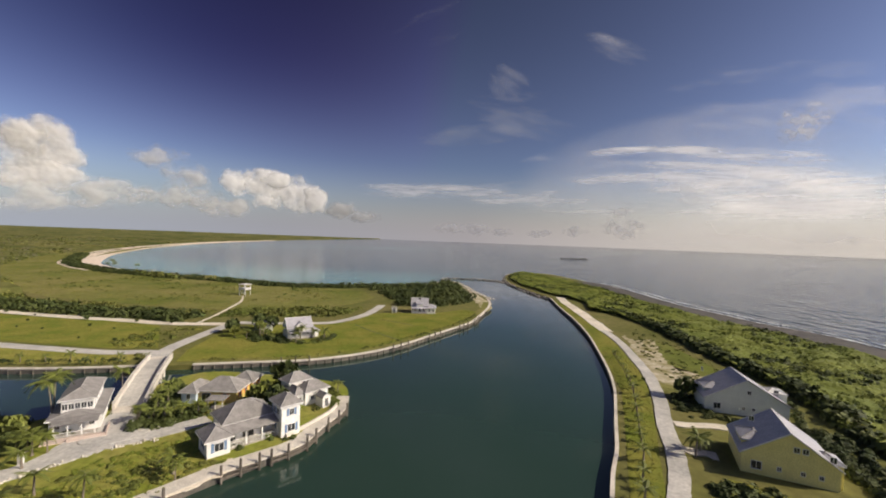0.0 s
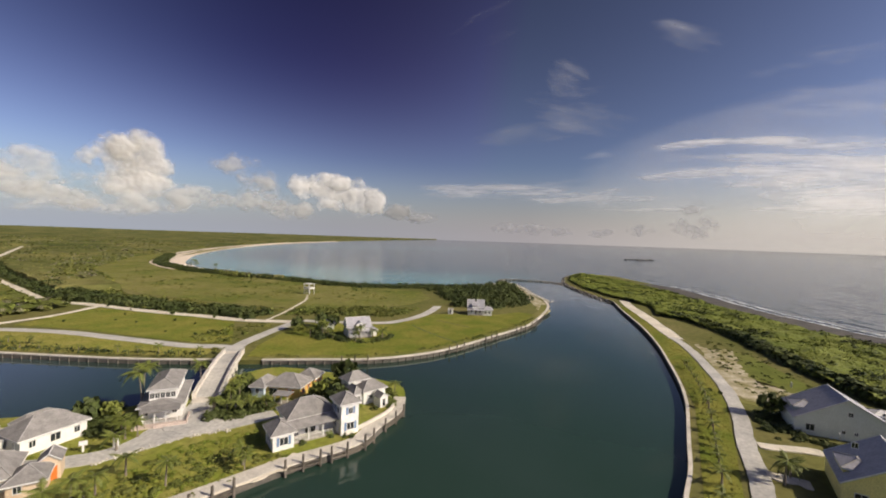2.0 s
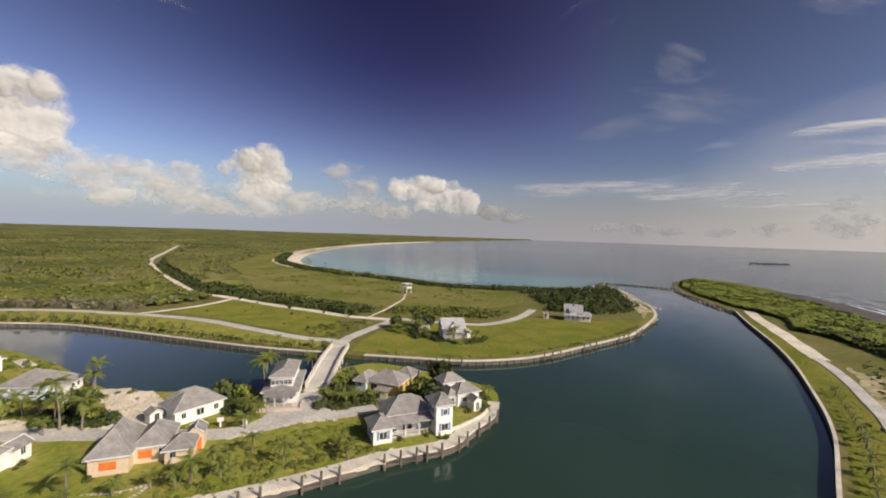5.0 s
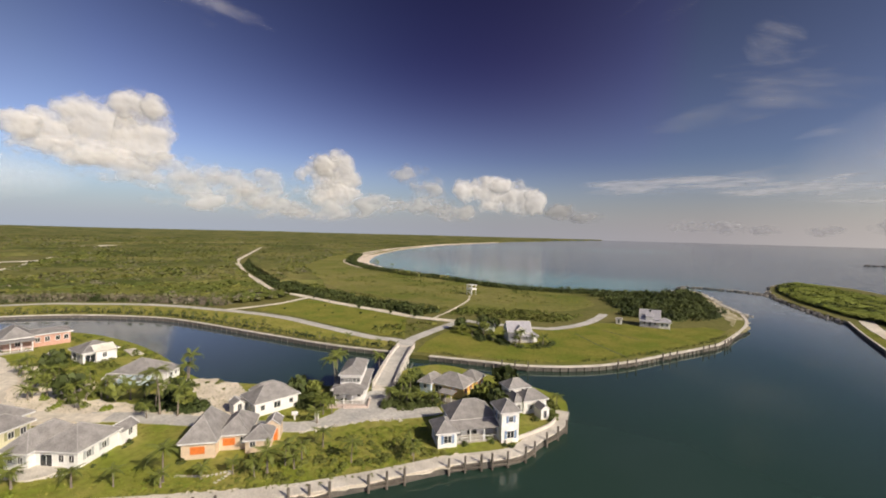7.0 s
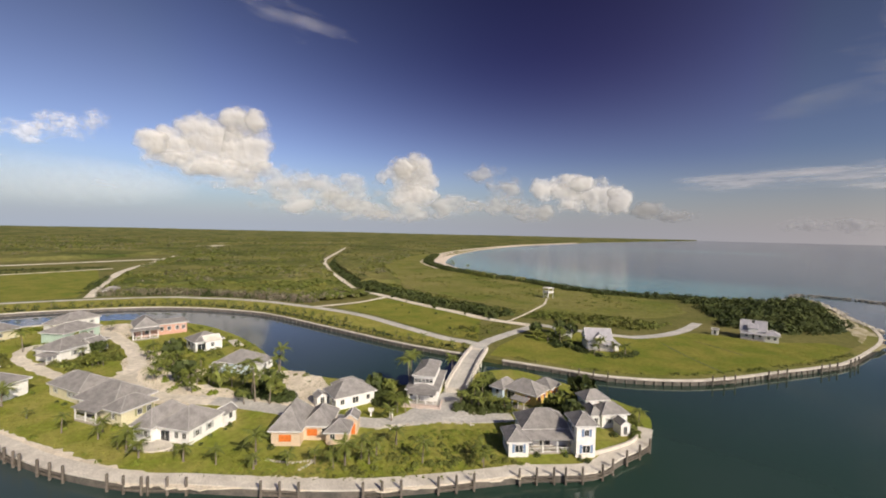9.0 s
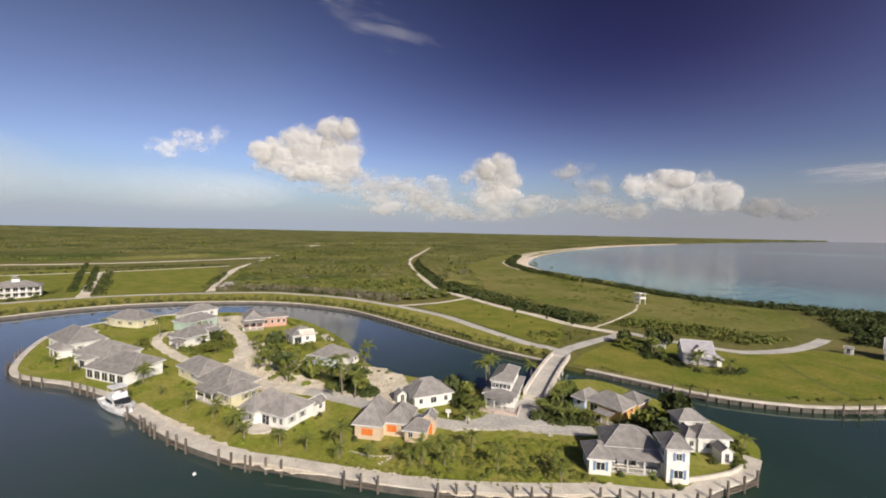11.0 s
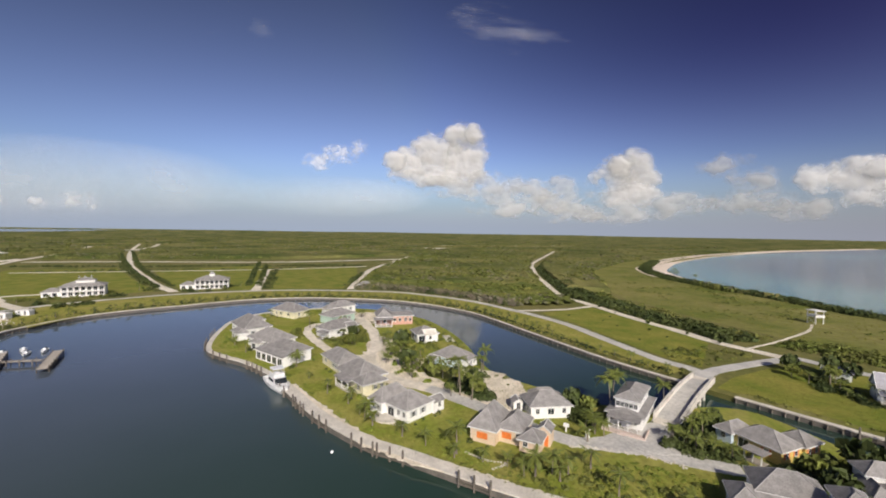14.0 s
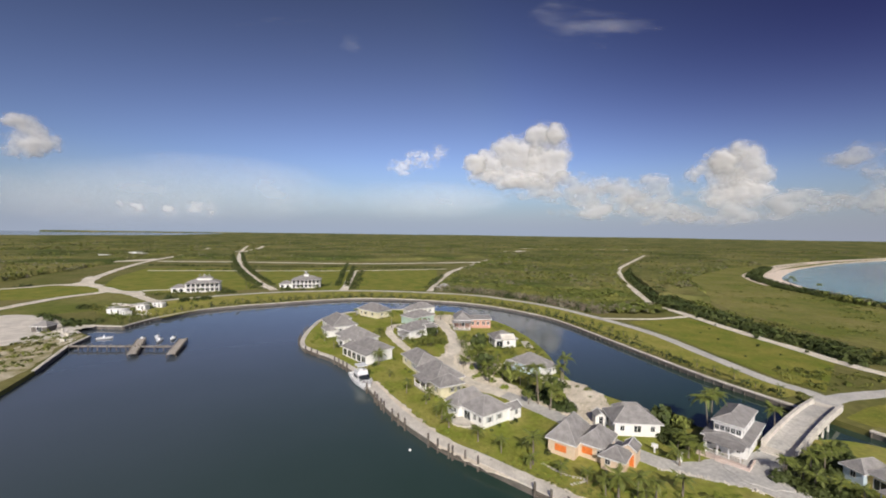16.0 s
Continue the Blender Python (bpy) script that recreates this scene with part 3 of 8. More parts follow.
for row in ([(-24.2, 77.3), (-33, 69.5), (-40.9, 59.1), (-50.5, 48.5), (-60.2, 41.5), (-72.3, 31.5), (-81.4, 25.5), (-95.7, 19.7), (-111.1, 14.4), (-128.6, 9.1), (-131.9, 12.1), (-118.5, 20.8), (-104, 24.3), (-93.9, 27.5), (-81.3, 35.1), (-70.8, 42.6), (-58.4, 54.1), (-54.7, 62.8), (-47.4, 76.2), (-43.7, 82.8), (-35.8, 84.3), (-27.9, 85)],
            [(-153.2, -3.7), (-163, -9.5), (-175.6, -10.6), (-196.6, -8.5), (-208.5, -3.9), (-197.5, 1.4), (-167.9, -4.9)],
            [(-81.8, 78), (-93.4, 72.6), (-107.5, 68.3), (-107.7, 65.4), (-94.4, 68.2), (-83.3, 70.9)]):
    slab("lawn", row, G + 0.04, G - 0.2, "garden", "mown garden lawn beside the sea wall")

def rev_line(points):
    return list(reversed(curve(points, 5)))


ROADS = (
    ("road", "road", [(-82.6, 126.9), (-87.9, 131.1), (-100.5, 129.5), (-125.4, 132.5), (-154.3, 135.8), (-177.9, 134.1), (-193.6, 130.8), (-220.2, 124.6), (-241.7, 115.4), (-259.3, 103.5), (-277.3, 89.1), (-296.3, 54), (-309.5, 15), (-311.7, -23), (-308.6, -49), (-299.6, -74.2), (-283.6, -104.4), (-257.9, -126.8)], 4.6, "pale worn road along the canal"),
    ("road", "road", [(-80.3, 123.9), (-84.1, 134.4), (-84.6, 147.1), (-84.2, 162), (-82.6, 176.9), (-74.1, 178.3), (-49.7, 181.9), (-41.4, 187.3), (-33.3, 203.2), (-29.4, 222.9), (-28.5, 236.1)], 4.4, "pale worn lane curving past a lawn"),
    ("road", "track", [(-813.4, 641.2), (-631.8, 478.8), (-493.6, 355.4), (-416.6, 300.7), (-350.6, 258.8), (-276.3, 217.4), (-226.7, 190.5), (-201.2, 187.5), (-156.7, 179), (-128.2, 175.4), (-106.8, 172.3), (-84.6, 174.7)], 5.0, "white coral track beside thick scrub"),
    ("road", "track", [(-191.4, 132.6), (-186.3, 158.3), (-190.1, 185.9)], 3.0, "white coral link track"),
    ("path", "track", [(-97.4, 175.1), (-99.2, 194.3), (-105.8, 231.6), (-114, 252.8)], 1.1, "narrow sandy path to a lookout"),
    ("road", "road", [(-61.5, 84.2), (-58.4, 76.7), (-60.2, 69.9), (-66.2, 62.5), (-78.7, 56.6), (-88.1, 52.7), (-99.3, 47.4), (-106.6, 43.1)], 4.4, "pale worn village lane"),
    ("road", "track", [(-102.4, 45.5), (-113.2, 39), (-121.9, 36.2), (-131.6, 36.1), (-139.3, 38.2), (-146, 42), (-157.9, 44.7), (-172.2, 46.7), (-185.2, 46.6), (-201.4, 46.7)], 4.4, "sandy village lane"),
    ("road", "track", [(-188.5, 39.8), (-192.5, 28.5), (-187.4, 22.2), (-173.3, 21), (-152.8, 24.5), (-142.9, 28.4), (-135, 35.3)], 3.4, "sandy village lane"),
    ("road", "road", [(-59.6, 74.3), (-54.1, 76.3), (-49.5, 80.1), (-44.8, 85.3)], 4.2, "pale worn drive"),
    ("road", "track", [(-321.1, -52.3), (-359.7, -69), (-402.3, -84.1), (-530.5, -126.5), (-691.5, -169.7), (-976.1, -234.7), (-1587.4, -353.7)], 6.0, "white coral track across fields"),
    ("road", "track", [(-314.6, -2.1), (-395, 1.8), (-469, 5.5)], 6.0, "white coral track between fields"),
    ("road", "track", [(-301.6, 61.2), (-350.8, 76.4), (-396.5, 92.5), (-476.9, 123.4), (-643.8, 220)], 6.0, "white coral track to the woods"),
    ("road", "track", [(-272.5, -107.2), (-287.3, -120.6), (-307.2, -136.8), (-322.3, -152.5), (-330, -164)], 6.0, "white coral track from the marina"),
    ("road", "track", [(-312.3, -142), (-321.9, -141.4), (-328.5, -134.5), (-330, -117.5)], 4.0, "white drive to a large house"),
    ("road", "track", [(-313.1, -286.3), (-336.3, -250.8), (-353.1, -227.6), (-365.3, -220.2), (-369.5, -199.3)], 5.0, "white coral track across fields"),
    ("road", "track", [(-240.1, -180.2), (-276.6, -177.3), (-301, -173.2), (-330.1, -162.8), (-366.7, -194.2), (-414.8, -216.7), (-527.1, -247.4), (-637.8, -268.7), (-799.8, -284.6)], 6.5, "white coral track with a wide junction"),
    ("road", "track", [(-629.9, -255.8), (-617.4, -158.6), (-602.2, -89.3), (-579.3, 29), (-607.4, 193)], 9.0, "long bare white airstrip track"),
    ("road", "track", [(-487.8, -206.1), (-479.3, -98.2), (-473.5, 4), (-490.3, 114.5)], 4.0, "white track edged with shrubs"),
    ("road", "track", [(-1196.4, 488.2), (-1183.5, 603.3), (-1160.1, 742), (-1137.2, 936)], 14.0, "long pale clearing across the woods"),
    ("road", "track", [(-995.2, 372.9), (-969.8, 389.2), (-993.1, 414.1), (-1021.6, 438.3)], 22.0, "bare white clearing in the woods"),
    ("road", "track", [(-589, 181.6), (-613.7, 203.8), (-658.3, 228.7)], 16.0, "wide bare end of a coral track"),
    ("road", "track", [(-910.2, -200.7), (-945.5, -251.6), (-980.3, -314.8), (-1096.8, -338.6)], 9.0, "white track far across the plain"),
    ("road", "track", [(-946.7, -222.2), (-1080.1, -224.3), (-1249.9, -248)], 8.0, "white track far across the plain"),
    ("road", "track", [(93.2, 298.5), (88.7, 273.2), (84.2, 227.3), (79.1, 184.3)], 6.0, "pale sandy road on the spit"),
    ("road", "road", [(78.6, 186.3), (75.8, 163), (67.4, 127.3), (61.4, 109.7), (57.1, 99.5), (51.2, 87.2), (47.7, 78), (42.6, 67.8), (38.9, 61.7), (34, 51.6), (25.9, 35.7), (16.1, 13.9)], 3.3, "pale worn road behind the verge"),
    ("drive", "track", [(54.4, 88.9), (65.3, 87.9)], 2.6, "sandy drive"),
    ("drive", "track", [(49, 78.1), (54.4, 75.4)], 2.4, "sandy drive"),
)
for i, (name, mat, line, width, label) in enumerate(ROADS):
    ribbon(name, curve(line, 6), width, G + 0.09 + 0.004 * i, 0.3, mat, label, "road" if name == "road" else name, jag=0.12 if mat == "road" else 0.35)

slab("rough_strip", [(p[0], p[1]) for p in offset(rev_line(BANK_EAST[3:]), 4.6)] + [(p[0], p[1]) for p in reversed(offset(rev_line(BANK_EAST[3:]), 1.0))], G + 0.07, G - 0.2, "meadow", "dry sandy strip behind the bulkhead")
for line in ([(-11.4, 156.2), (-22, 167.5), (-32.8, 181.1)], [(-7.7, 183.9), (-15.2, 189.5), (-23.7, 195)]):
    ribbon("rut", curve(line, 8), 0.8, G + 0.09, 0.2, "rut", "dark wheel rut across the lawn", "track", jag=0.12)

ribbon("quay_sand", curve([(-31.6, 69.7), (-38, 61), (-46.7, 50.6), (-56.3, 42.6), (-67.3, 33.8), (-77.3, 25.6), (-89.5, 20), (-103.8, 15.2), (-118.2, 11)], 10), 3.4, G + 0.075, 0.2, "sand", "ragged pale sand behind the quay", "sand", jag=0.55)

# ---- beach and shore strips ----
def shore_strip(name, line, inland, out, mat, label, category, z=G + 0.1):
    a, m, b = offset(line, inland), offset(line, math.copysign(0.6, out)), offset(line, out)
    v, f = [], []
    for (p, q), (t, u), (r, s) in zip(a, m, b):
        v += [(p, q, z + 0.15), (t, u, z), (r, s, -0.25)]
    for i in range(len(a) - 1):
        f += [(3 * i + k, 3 * i + k + 1, 3 * i + k + 4, 3 * i + k + 3) for k in (0, 1)]
    return tagged(raw(name, v, f, mat), label, category, kind="structure")


shore_strip("beach", curve(BAY[3:10], 8), -22, 16, "beach", "long curved white sand beach", "beach")
shore_strip("beach", curve(BAY[9:12], 8), -6, 12, "beach", "narrowing end of the white beach", "beach", G + 0.104)
shore_strip("beach", curve(BAY[11:17], 8), -3, 5, "beach", "narrow sand edge below shrubs", "beach")
shore_strip("shore", curve(SHORE_EAST[1:], 8), 22, -5, "reef", "dark rocky shore washed by waves", "shore")

for k, (gap, wide) in enumerate(((-4.0, 2.4), (-9.5, 1.6), (-17.0, 1.1))):
    pts = offset(curve(SHORE_EAST[2:], 14), gap)
    ribbon("surf", [Vector(p) for p in pts], wide, 0.07, 0.1, "foam", "broken white line of surf along the rocks", "surf", jag=0.9)

# ---- sea walls ----
def seawall(line, label, width=1.1, face=True, pile_step=0.0, pile_top=0.5, side=-1.0):
    """A concrete coping along the land's edge (the land on the left of the line), a dark timber face and its piles."""
    line = [Vector((p[0], p[1])) for p in line]
    top = group_of("sea_wall", Matrix.Identity(4), label, "sea wall", kind="structure")
    ribbon("coping", line, width, G + 0.16, 0.3, "concrete", "", "", shift=width / 2 - 0.25, parent=top)
    if face:
        ribbon("bulkhead", line, 0.16, G - 0.14, 2.2, "wallface", "", "", shift=-0.12, parent=top)
    if pile_step:
        bm = bmesh.new()
        bmesh.ops.create_cone(bm, cap_ends=True, segments=8, radius1=0.2, radius2=0.17, depth=3.4, matrix=Matrix.Translation((0, 0, -1.7)))
        first = part("pile", bm, "timber", top)
        for k, (p, d) in enumerate(spaced(line, pile_step, 0.4)):
            ob = first if k == 0 else new("pile", first.data)
            ob.parent = top
            ob.location = (p.x + d.y * 0.42, p.y - d.x * 0.42, G + pile_top)
    return top


def rev(line):
    return list(reversed(line))


seawall(curve(CANAL_EAST, 5), "long curved concrete sea wall on the spit", 0.7, pile_step=0, side=1)
seawall(rev(curve(BANK_WEST, 5)), "curved concrete bulkhead of the canal's outer bank", 1.2, pile_step=3.0, pile_top=-0.3)
seawall(rev(curve(BANK_EAST[2:], 5)), "curved concrete bulkhead with timber piles below a lawn", 1.3, pile_step=2.6, pile_top=-0.25)
seawall(rev(curve(ISLAND[:13], 6)), "wide pale concrete quay round the village island", 3.0, pile_step=0, pile_top=0.0)
seawall(rev(curve(ISLAND[12:22], 6)), "narrow worn stone quay at the island's end", 1.7, pile_step=0, pile_top=0.0)
seawall([(-145.1, -89.3), (-174.6, -97.6), (-189.7, -98.7)], "concrete edge of the marina arm", 1.0)
seawall([(-211.7, -113.9), (-206.3, -95)], "concrete quay of the marina basin", 1.4)
# ---- bridge ----
def bridge():
    a, b = Vector((-63.5, 89.2)), Vector((-79.8, 124.6))
    u = (b - a).normalized()
    L, ang = (b - a).length, math.degrees(math.atan2(u.y, u.x))
    top = group_of("bridge", pose(a.x, a.y, 0, 0, 0, ang), "pale concrete road bridge with low parapets", "bridge", kind="structure")
    rise = lambda s: 2.0 + 0.9 * math.sin(math.pi * s)
    n = 12
    for name, y0, y1, lo, hi, mat in (("deck", -2.5, 2.5, -0.6, 0.0, "road"), ("parapet", 2.5, 3.0, -0.6, 0.95, "concrete"), ("parapet", -3.0, -2.5, -0.6, 0.95, "concrete"),
                                      ("coping", 2.4, 3.1, 0.95, 1.1, "concrete"), ("coping", -3.1, -2.4, 0.95, 1.1, "concrete")):
        v, f = [], []
        for i in range(n + 1):
            x, z = L * i / n, rise(i / n) - (0.55 if i in (0, n) and name == "deck" else 0)
            v += [(x, y0, z + lo), (x, y1, z + lo), (x, y1, z + hi), (x, y0, z + hi)]
        for i in range(n):
            k = 4 * i
            f += [(k + j, k + (j + 1) % 4, k + 4 + (j + 1) % 4, k + 4 + j) for j in range(4)]
        f += [(3, 2, 1, 0), tuple(4 * n + j for j in range(4))]
        raw(name, v, f, mat, top)
    bm = bmesh.new()
    bmesh.ops.create_cone(bm, cap_ends=True, segments=10, radius1=0.3, radius2=0.3, depth=4.2, matrix=Matrix.Translation((0, 0, -0.1)))
    first = part("pier", bm, "concrete", top)
    k = 0
    for x in (5.5, 10.5, 15.5, 20.5, 25.5):
        for y in (-2.6, 2.6):
            ob = first if k == 0 else new("pier", first.data)
            ob.parent, ob.location, k = top, (x, y, 0), k + 1
    for x0, x1 in ((-2, 4.5), (L - 5.5, L + 2)):
        part("abutment", boxes((x0, x1, -2.7, 2.7, -1.5, 1.75)), "concrete", top)


bridge()


# ---- houses ----
def hip_roof(w, d, over, z, h, ridge=None, thick=0.16, gable=False, across=False):
    """A roof over a w by d plan from the corner (0, 0), its ridge along the longer side; gable: upright ends."""
    bm = bmesh.new()
    x0, x1, y0, y1 = -over, w + over, -over, d + over
    long = (x1 - x0) >= (y1 - y0) and not across
    half = min(x1 - x0, y1 - y0) / 2
    run = 0.0 if gable else half * (ridge if ridge is not None else 1.0)
    ends = [((x0 + run, (y0 + y1) / 2), (x1 - run, (y0 + y1) / 2)), (((x0 + x1) / 2, y0 + run), ((x0 + x1) / 2, y1 - run))][0 if long else 1]
    if (Vector(ends[0]) - Vector(ends[1])).length < 0.3:
        c = (Vector(ends[0]) + Vector(ends[1])) / 2
        e = Vector((0.15, 0)) if long else Vector((0, 0.15))
        ends = (tuple(c - e), tuple(c + e))
    for dz, flip in ((0.0, False), (-thick, True)):
        c = [bm.verts.new((x, y, z + dz)) for x, y in ((x0, y0), (x1, y0), (x1, y1), (x0, y1))]
        r = [bm.verts.new((*e, z + h + dz)) for e in ends]
        faces = ([(c[0], c[1], r[1], r[0]), (c[1], c[2], r[1]), (c[2], c[3], r[0], r[1]), (c[3], c[0], r[0])] if long else
                 [(c[0], c[1], r[0]), (c[1], c[2], r[1], r[0]), (c[2], c[3], r[1]), (c[3], c[0], r[0], r[1])])
        if gable:
            faces = [f for f in faces if len(f) == 4]
        for f in faces:
            bm.faces.new(f[::-1] if flip else f)
        if flip:
            low, lr = c, r
        else:
            up, ur = c, r
    if gable:
        loop = ([(0, 1, None), (2, 3, None)], [(1, 1), (2, 1), (3, 0), (0, 0)]) if long else ([(1, 2, None), (3, 0, None)], [(0, 0), (1, 0), (2, 1), (3, 1)])
        for i, j, _ in loop[0]:
            bm.faces.new((low[i], low[j], up[j], up[i]))
        for i, k in loop[1]:
            bm.faces.new((low[i], lr[k], ur[k], up[i]))
    else:
        for i in range(4):
            j = (i + 1) % 4
            bm.faces.new((low[i], low[j], up[j], up[i]))
    bmesh.ops.recalc_face_normals(bm, faces=bm.faces[:])
    caps = [(up[i].co.copy(), ur[k].co.copy()) for i, k in (((0, 0), (1, 1), (2, 1), (3, 0)) if long else ((0, 0), (1, 0), (2, 1), (3, 1)))] if not gable else []
    caps.append((ur[0].co.copy(), ur[1].co.copy()))
    if gable:
        caps += [(up[i].co.copy(), ur[k].co.copy()) for i, k in loop[1]]
    return bm, caps


def bar(bm, a, b, r):
    """A slim square bar from a to b."""
    d = Vector(b) - Vector(a)
    q = d.to_track_quat("X", "Z").to_matrix().to_4x4()
    box(bm, 0, d.length, -r, r, -r, r, Matrix.Translation(a) @ q)


def window(top, side, x, sill, w, h, block, shutter=None, door=False):
    """A window or door on one side (s, e, n, w) of a block (x0, y0, w, d)."""
    bx, by, bw_, bd = block
    m = {"s": pose(bx + x, by, sill), "e": pose(bx + bw_, by + x, sill, 0, 0, 90), "n": pose(bx + bw_ - x, by + bd, sill, 0, 0, 180), "w": pose(bx, by + bd - x, sill, 0, 0, -90)}[side]
    f = boxes((-w / 2, w / 2, -0.07, -0.002, h - 0.09, h), (-w / 2, w / 2, -0.10, -0.002, 0, 0.09), (-w / 2, -w / 2 + 0.09, -0.07, -0.002, 0.09, h - 0.09), (w / 2 - 0.09, w / 2, -0.07, -0.002, 0.09, h - 0.09),
              (-0.03, 0.03, -0.06, -0.002, 0.09, h - 0.09))
    frame_ = part("door" if door else "window", f, "trim", top)
    frame_.matrix_basis = m
    part("pane", boxes((-w / 2 + 0.09, w / 2 - 0.09, -0.035, -0.012, 0.09, h - 0.09)), "glass", frame_)
    if shutter:
        for s in (-1, 1):
            bm = boxes((s * w / 2 + (0 if s > 0 else -0.45), s * w / 2 + (0.45 if s > 0 else 0), -0.06, -0.004, -0.05, h + 0.05))
            sh = part("shutter", bm, shutter, top)
            sh.matrix_basis = m


def house(label, x, y, ang, blocks, wall="white", roof="shingle", shutter="grey", group="village houses", floor=0.25, name="house", grow=1.0):
    """blocks: rows of x0, y0, w, d, eave height, roof height, windows by side, and options."""
    top = group_of(name, pose(x, y, G, 0, 0, ang) @ Matrix.Scale(grow, 4), label, "house", group)
    for row in blocks:
        bx, by, bw_, bd, eave, rh, wins = row[:7]
        opt = row[7] if len(row) > 7 else {}
        z0 = opt.get("z0", 0.0)
        wm = opt.get("wall", wall)
        if not opt.get("open"):
            bm = boxes((bx, bx + bw_, by, by + bd, z0, eave))
            if opt.get("gable"):
                if bw_ >= bd and not opt.get("across"):
                    for gx in (bx, bx + bw_):
                        q = 0.12 if gx == bx else -0.12
                        vs = [bm.verts.new(p) for p in ((gx, by, eave), (gx, by + bd, eave), (gx, by + bd / 2, eave + rh - 0.15), (gx + q, by, eave), (gx + q, by + bd, eave), (gx + q, by + bd / 2, eave + rh - 0.15))]
                        for f in ((0, 1, 2), (3, 4, 5), (0, 2, 5, 3), (1, 2, 5, 4)):
                            bm.faces.new([vs[k] for k in f])
                else:
                    for gy in (by, by + bd):
                        q = 0.12 if gy == by else -0.12
                        vs = [bm.verts.new(p) for p in ((bx, gy, eave), (bx + bw_, gy, eave), (bx + bw_ / 2, gy, eave + rh - 0.15), (bx, gy + q, eave), (bx + bw_, gy + q, eave), (bx + bw_ / 2, gy + q, eave + rh - 0.15))]
                        for f in ((0, 1, 2), (3, 4, 5), (0, 2, 5, 3), (1, 2, 5, 4)):
                            bm.faces.new([vs[k] for k in f])
            bmesh.ops.recalc_face_normals(bm, faces=bm.faces[:])
            part("wall", bm, wm, top)
        else:
            n = opt["open"]
            part("porch_floor", boxes((bx, bx + bw_, by, by + bd, -0.2, floor)), "plank", top)
            for k in range(n):
                px = bx + 0.15 + (bw_ - 0.3) * k / (n - 1)
                part("post", boxes((px - 0.1, px + 0.1, by + 0.05, by + 0.25, floor, eave)), "trim", top)
            if opt.get("rail", True):
                bm = boxes((bx + 0.2, bx + bw_ - 0.2, by + 0.12, by + 0.18, floor + 0.85, floor + 0.95), (bx + 0.2, bx + bw_ - 0.2, by + 0.12, by + 0.18, floor + 0.12, floor + 0.2))
                k = bx + 0.3
                while k < bx + bw_ - 0.3:
                    box(bm, k, k + 0.05, by + 0.13, by + 0.17, floor + 0.2, floor + 0.85)
                    k += 0.28
                part("railing", bm, "trim", top)
        if rh > 0:
            bm, caps = hip_roof(bw_, bd, opt.get("over", 0.5), eave, rh, opt.get("ridge"), gable=bool(opt.get("gable")), across=bool(opt.get("across")))
            r = part("roof", bm, opt.get("roof", roof), top)
            r.location = (bx, by, 0)
            cb = bmesh.new()
            for a, b in caps:
                bar(cb, a + Vector((0, 0, 0.02)), b + Vector((0, 0, 0.02)), 0.065)
            part("bargeboard" if opt.get("gable") else "ridge_cap", cb, opt.get("cap", "ridge" if roof == "shingle" and not opt.get("gable") else "trim"), r)
            o = opt.get("over", 0.5)
            if not opt.get("gable"):
                fb = boxes((-o - 0.03, bw_ + o + 0.03, -o - 0.03, -o + 0.02, eave - 0.24, eave - 0.02), (-o - 0.03, bw_ + o + 0.03, bd + o - 0.02, bd + o + 0.03, eave - 0.24, eave - 0.02),
                           (-o - 0.03, -o + 0.02, -o + 0.02, bd + o - 0.02, eave - 0.24, eave - 0.02), (bw_ + o - 0.02, bw_ + o + 0.03, -o + 0.02, bd + o - 0.02, eave - 0.24, eave - 0.02))
                part("fascia", fb, "trim", r)
        elif opt.get("lean"):
            h0, h1 = opt["lean"]
            bm = bmesh.new()
            o = 0.35
            pts = ((bx - o, by - o, h0), (bx + bw_ + o, by - o, h0), (bx + bw_ + o, by + bd, h1), (bx - o, by + bd, h1))
            up = [bm.verts.new(p) for p in pts]
            lo = [bm.verts.new((p[0], p[1], p[2] - 0.15)) for p in pts]
            bm.faces.new(up), bm.faces.new(lo[::-1])
            for k in range(4):
                bm.faces.new((up[k], lo[k], lo[(k + 1) % 4], up[(k + 1) % 4]))
            bmesh.ops.recalc_face_normals(bm, faces=bm.faces[:])
            part("porch_roof", bm, opt.get("roof", roof), top)
        for side, spots in wins.items():
            for s in spots:
                px, kind = s[0], s[1]
                sill, w, h, sh = {"w": (1.1, 1.0, 1.25, shutter), "p": (1.1, 1.0, 1.3, None), "u": (4.0, 1.0, 1.3, None), "us": (4.0, 1.0, 1.3, shutter), "d": (0.25, 1.0, 2.05, None),
                                  "D": (0.25, 2.2, 2.1, None), "b": (0.9, 1.6, 1.5, shutter), "s": (1.3, 0.7, 0.8, None), "k": (5.0, 0.9, 1.0, None)}[kind]
                window(top, side, px, z0 + sill if z0 else sill, w, h, (bx, by, bw_, bd), sh, kind in "dD")
    return top


def plate(top, name, side, x, sill, w, h, block, mat):
    """A closed shutter or garage door on a wall."""
    bx, by, bw_, bd = block
    m = {"s": pose(bx + x, by, sill), "e": pose(bx + bw_, by + x, sill, 0, 0, 90)}[side]
    bm = boxes((-w / 2, w / 2, -0.08, -0.003, 0, h))
    panel = part(name, bm, mat, top)
    panel.matrix_basis = m
    for k in range(1, 8):
        part("slat", boxes((-w / 2 + 0.08, w / 2 - 0.08, -0.10, -0.08, h * k / 8 - 0.03, h * k / 8 + 0.03)), mat, panel)


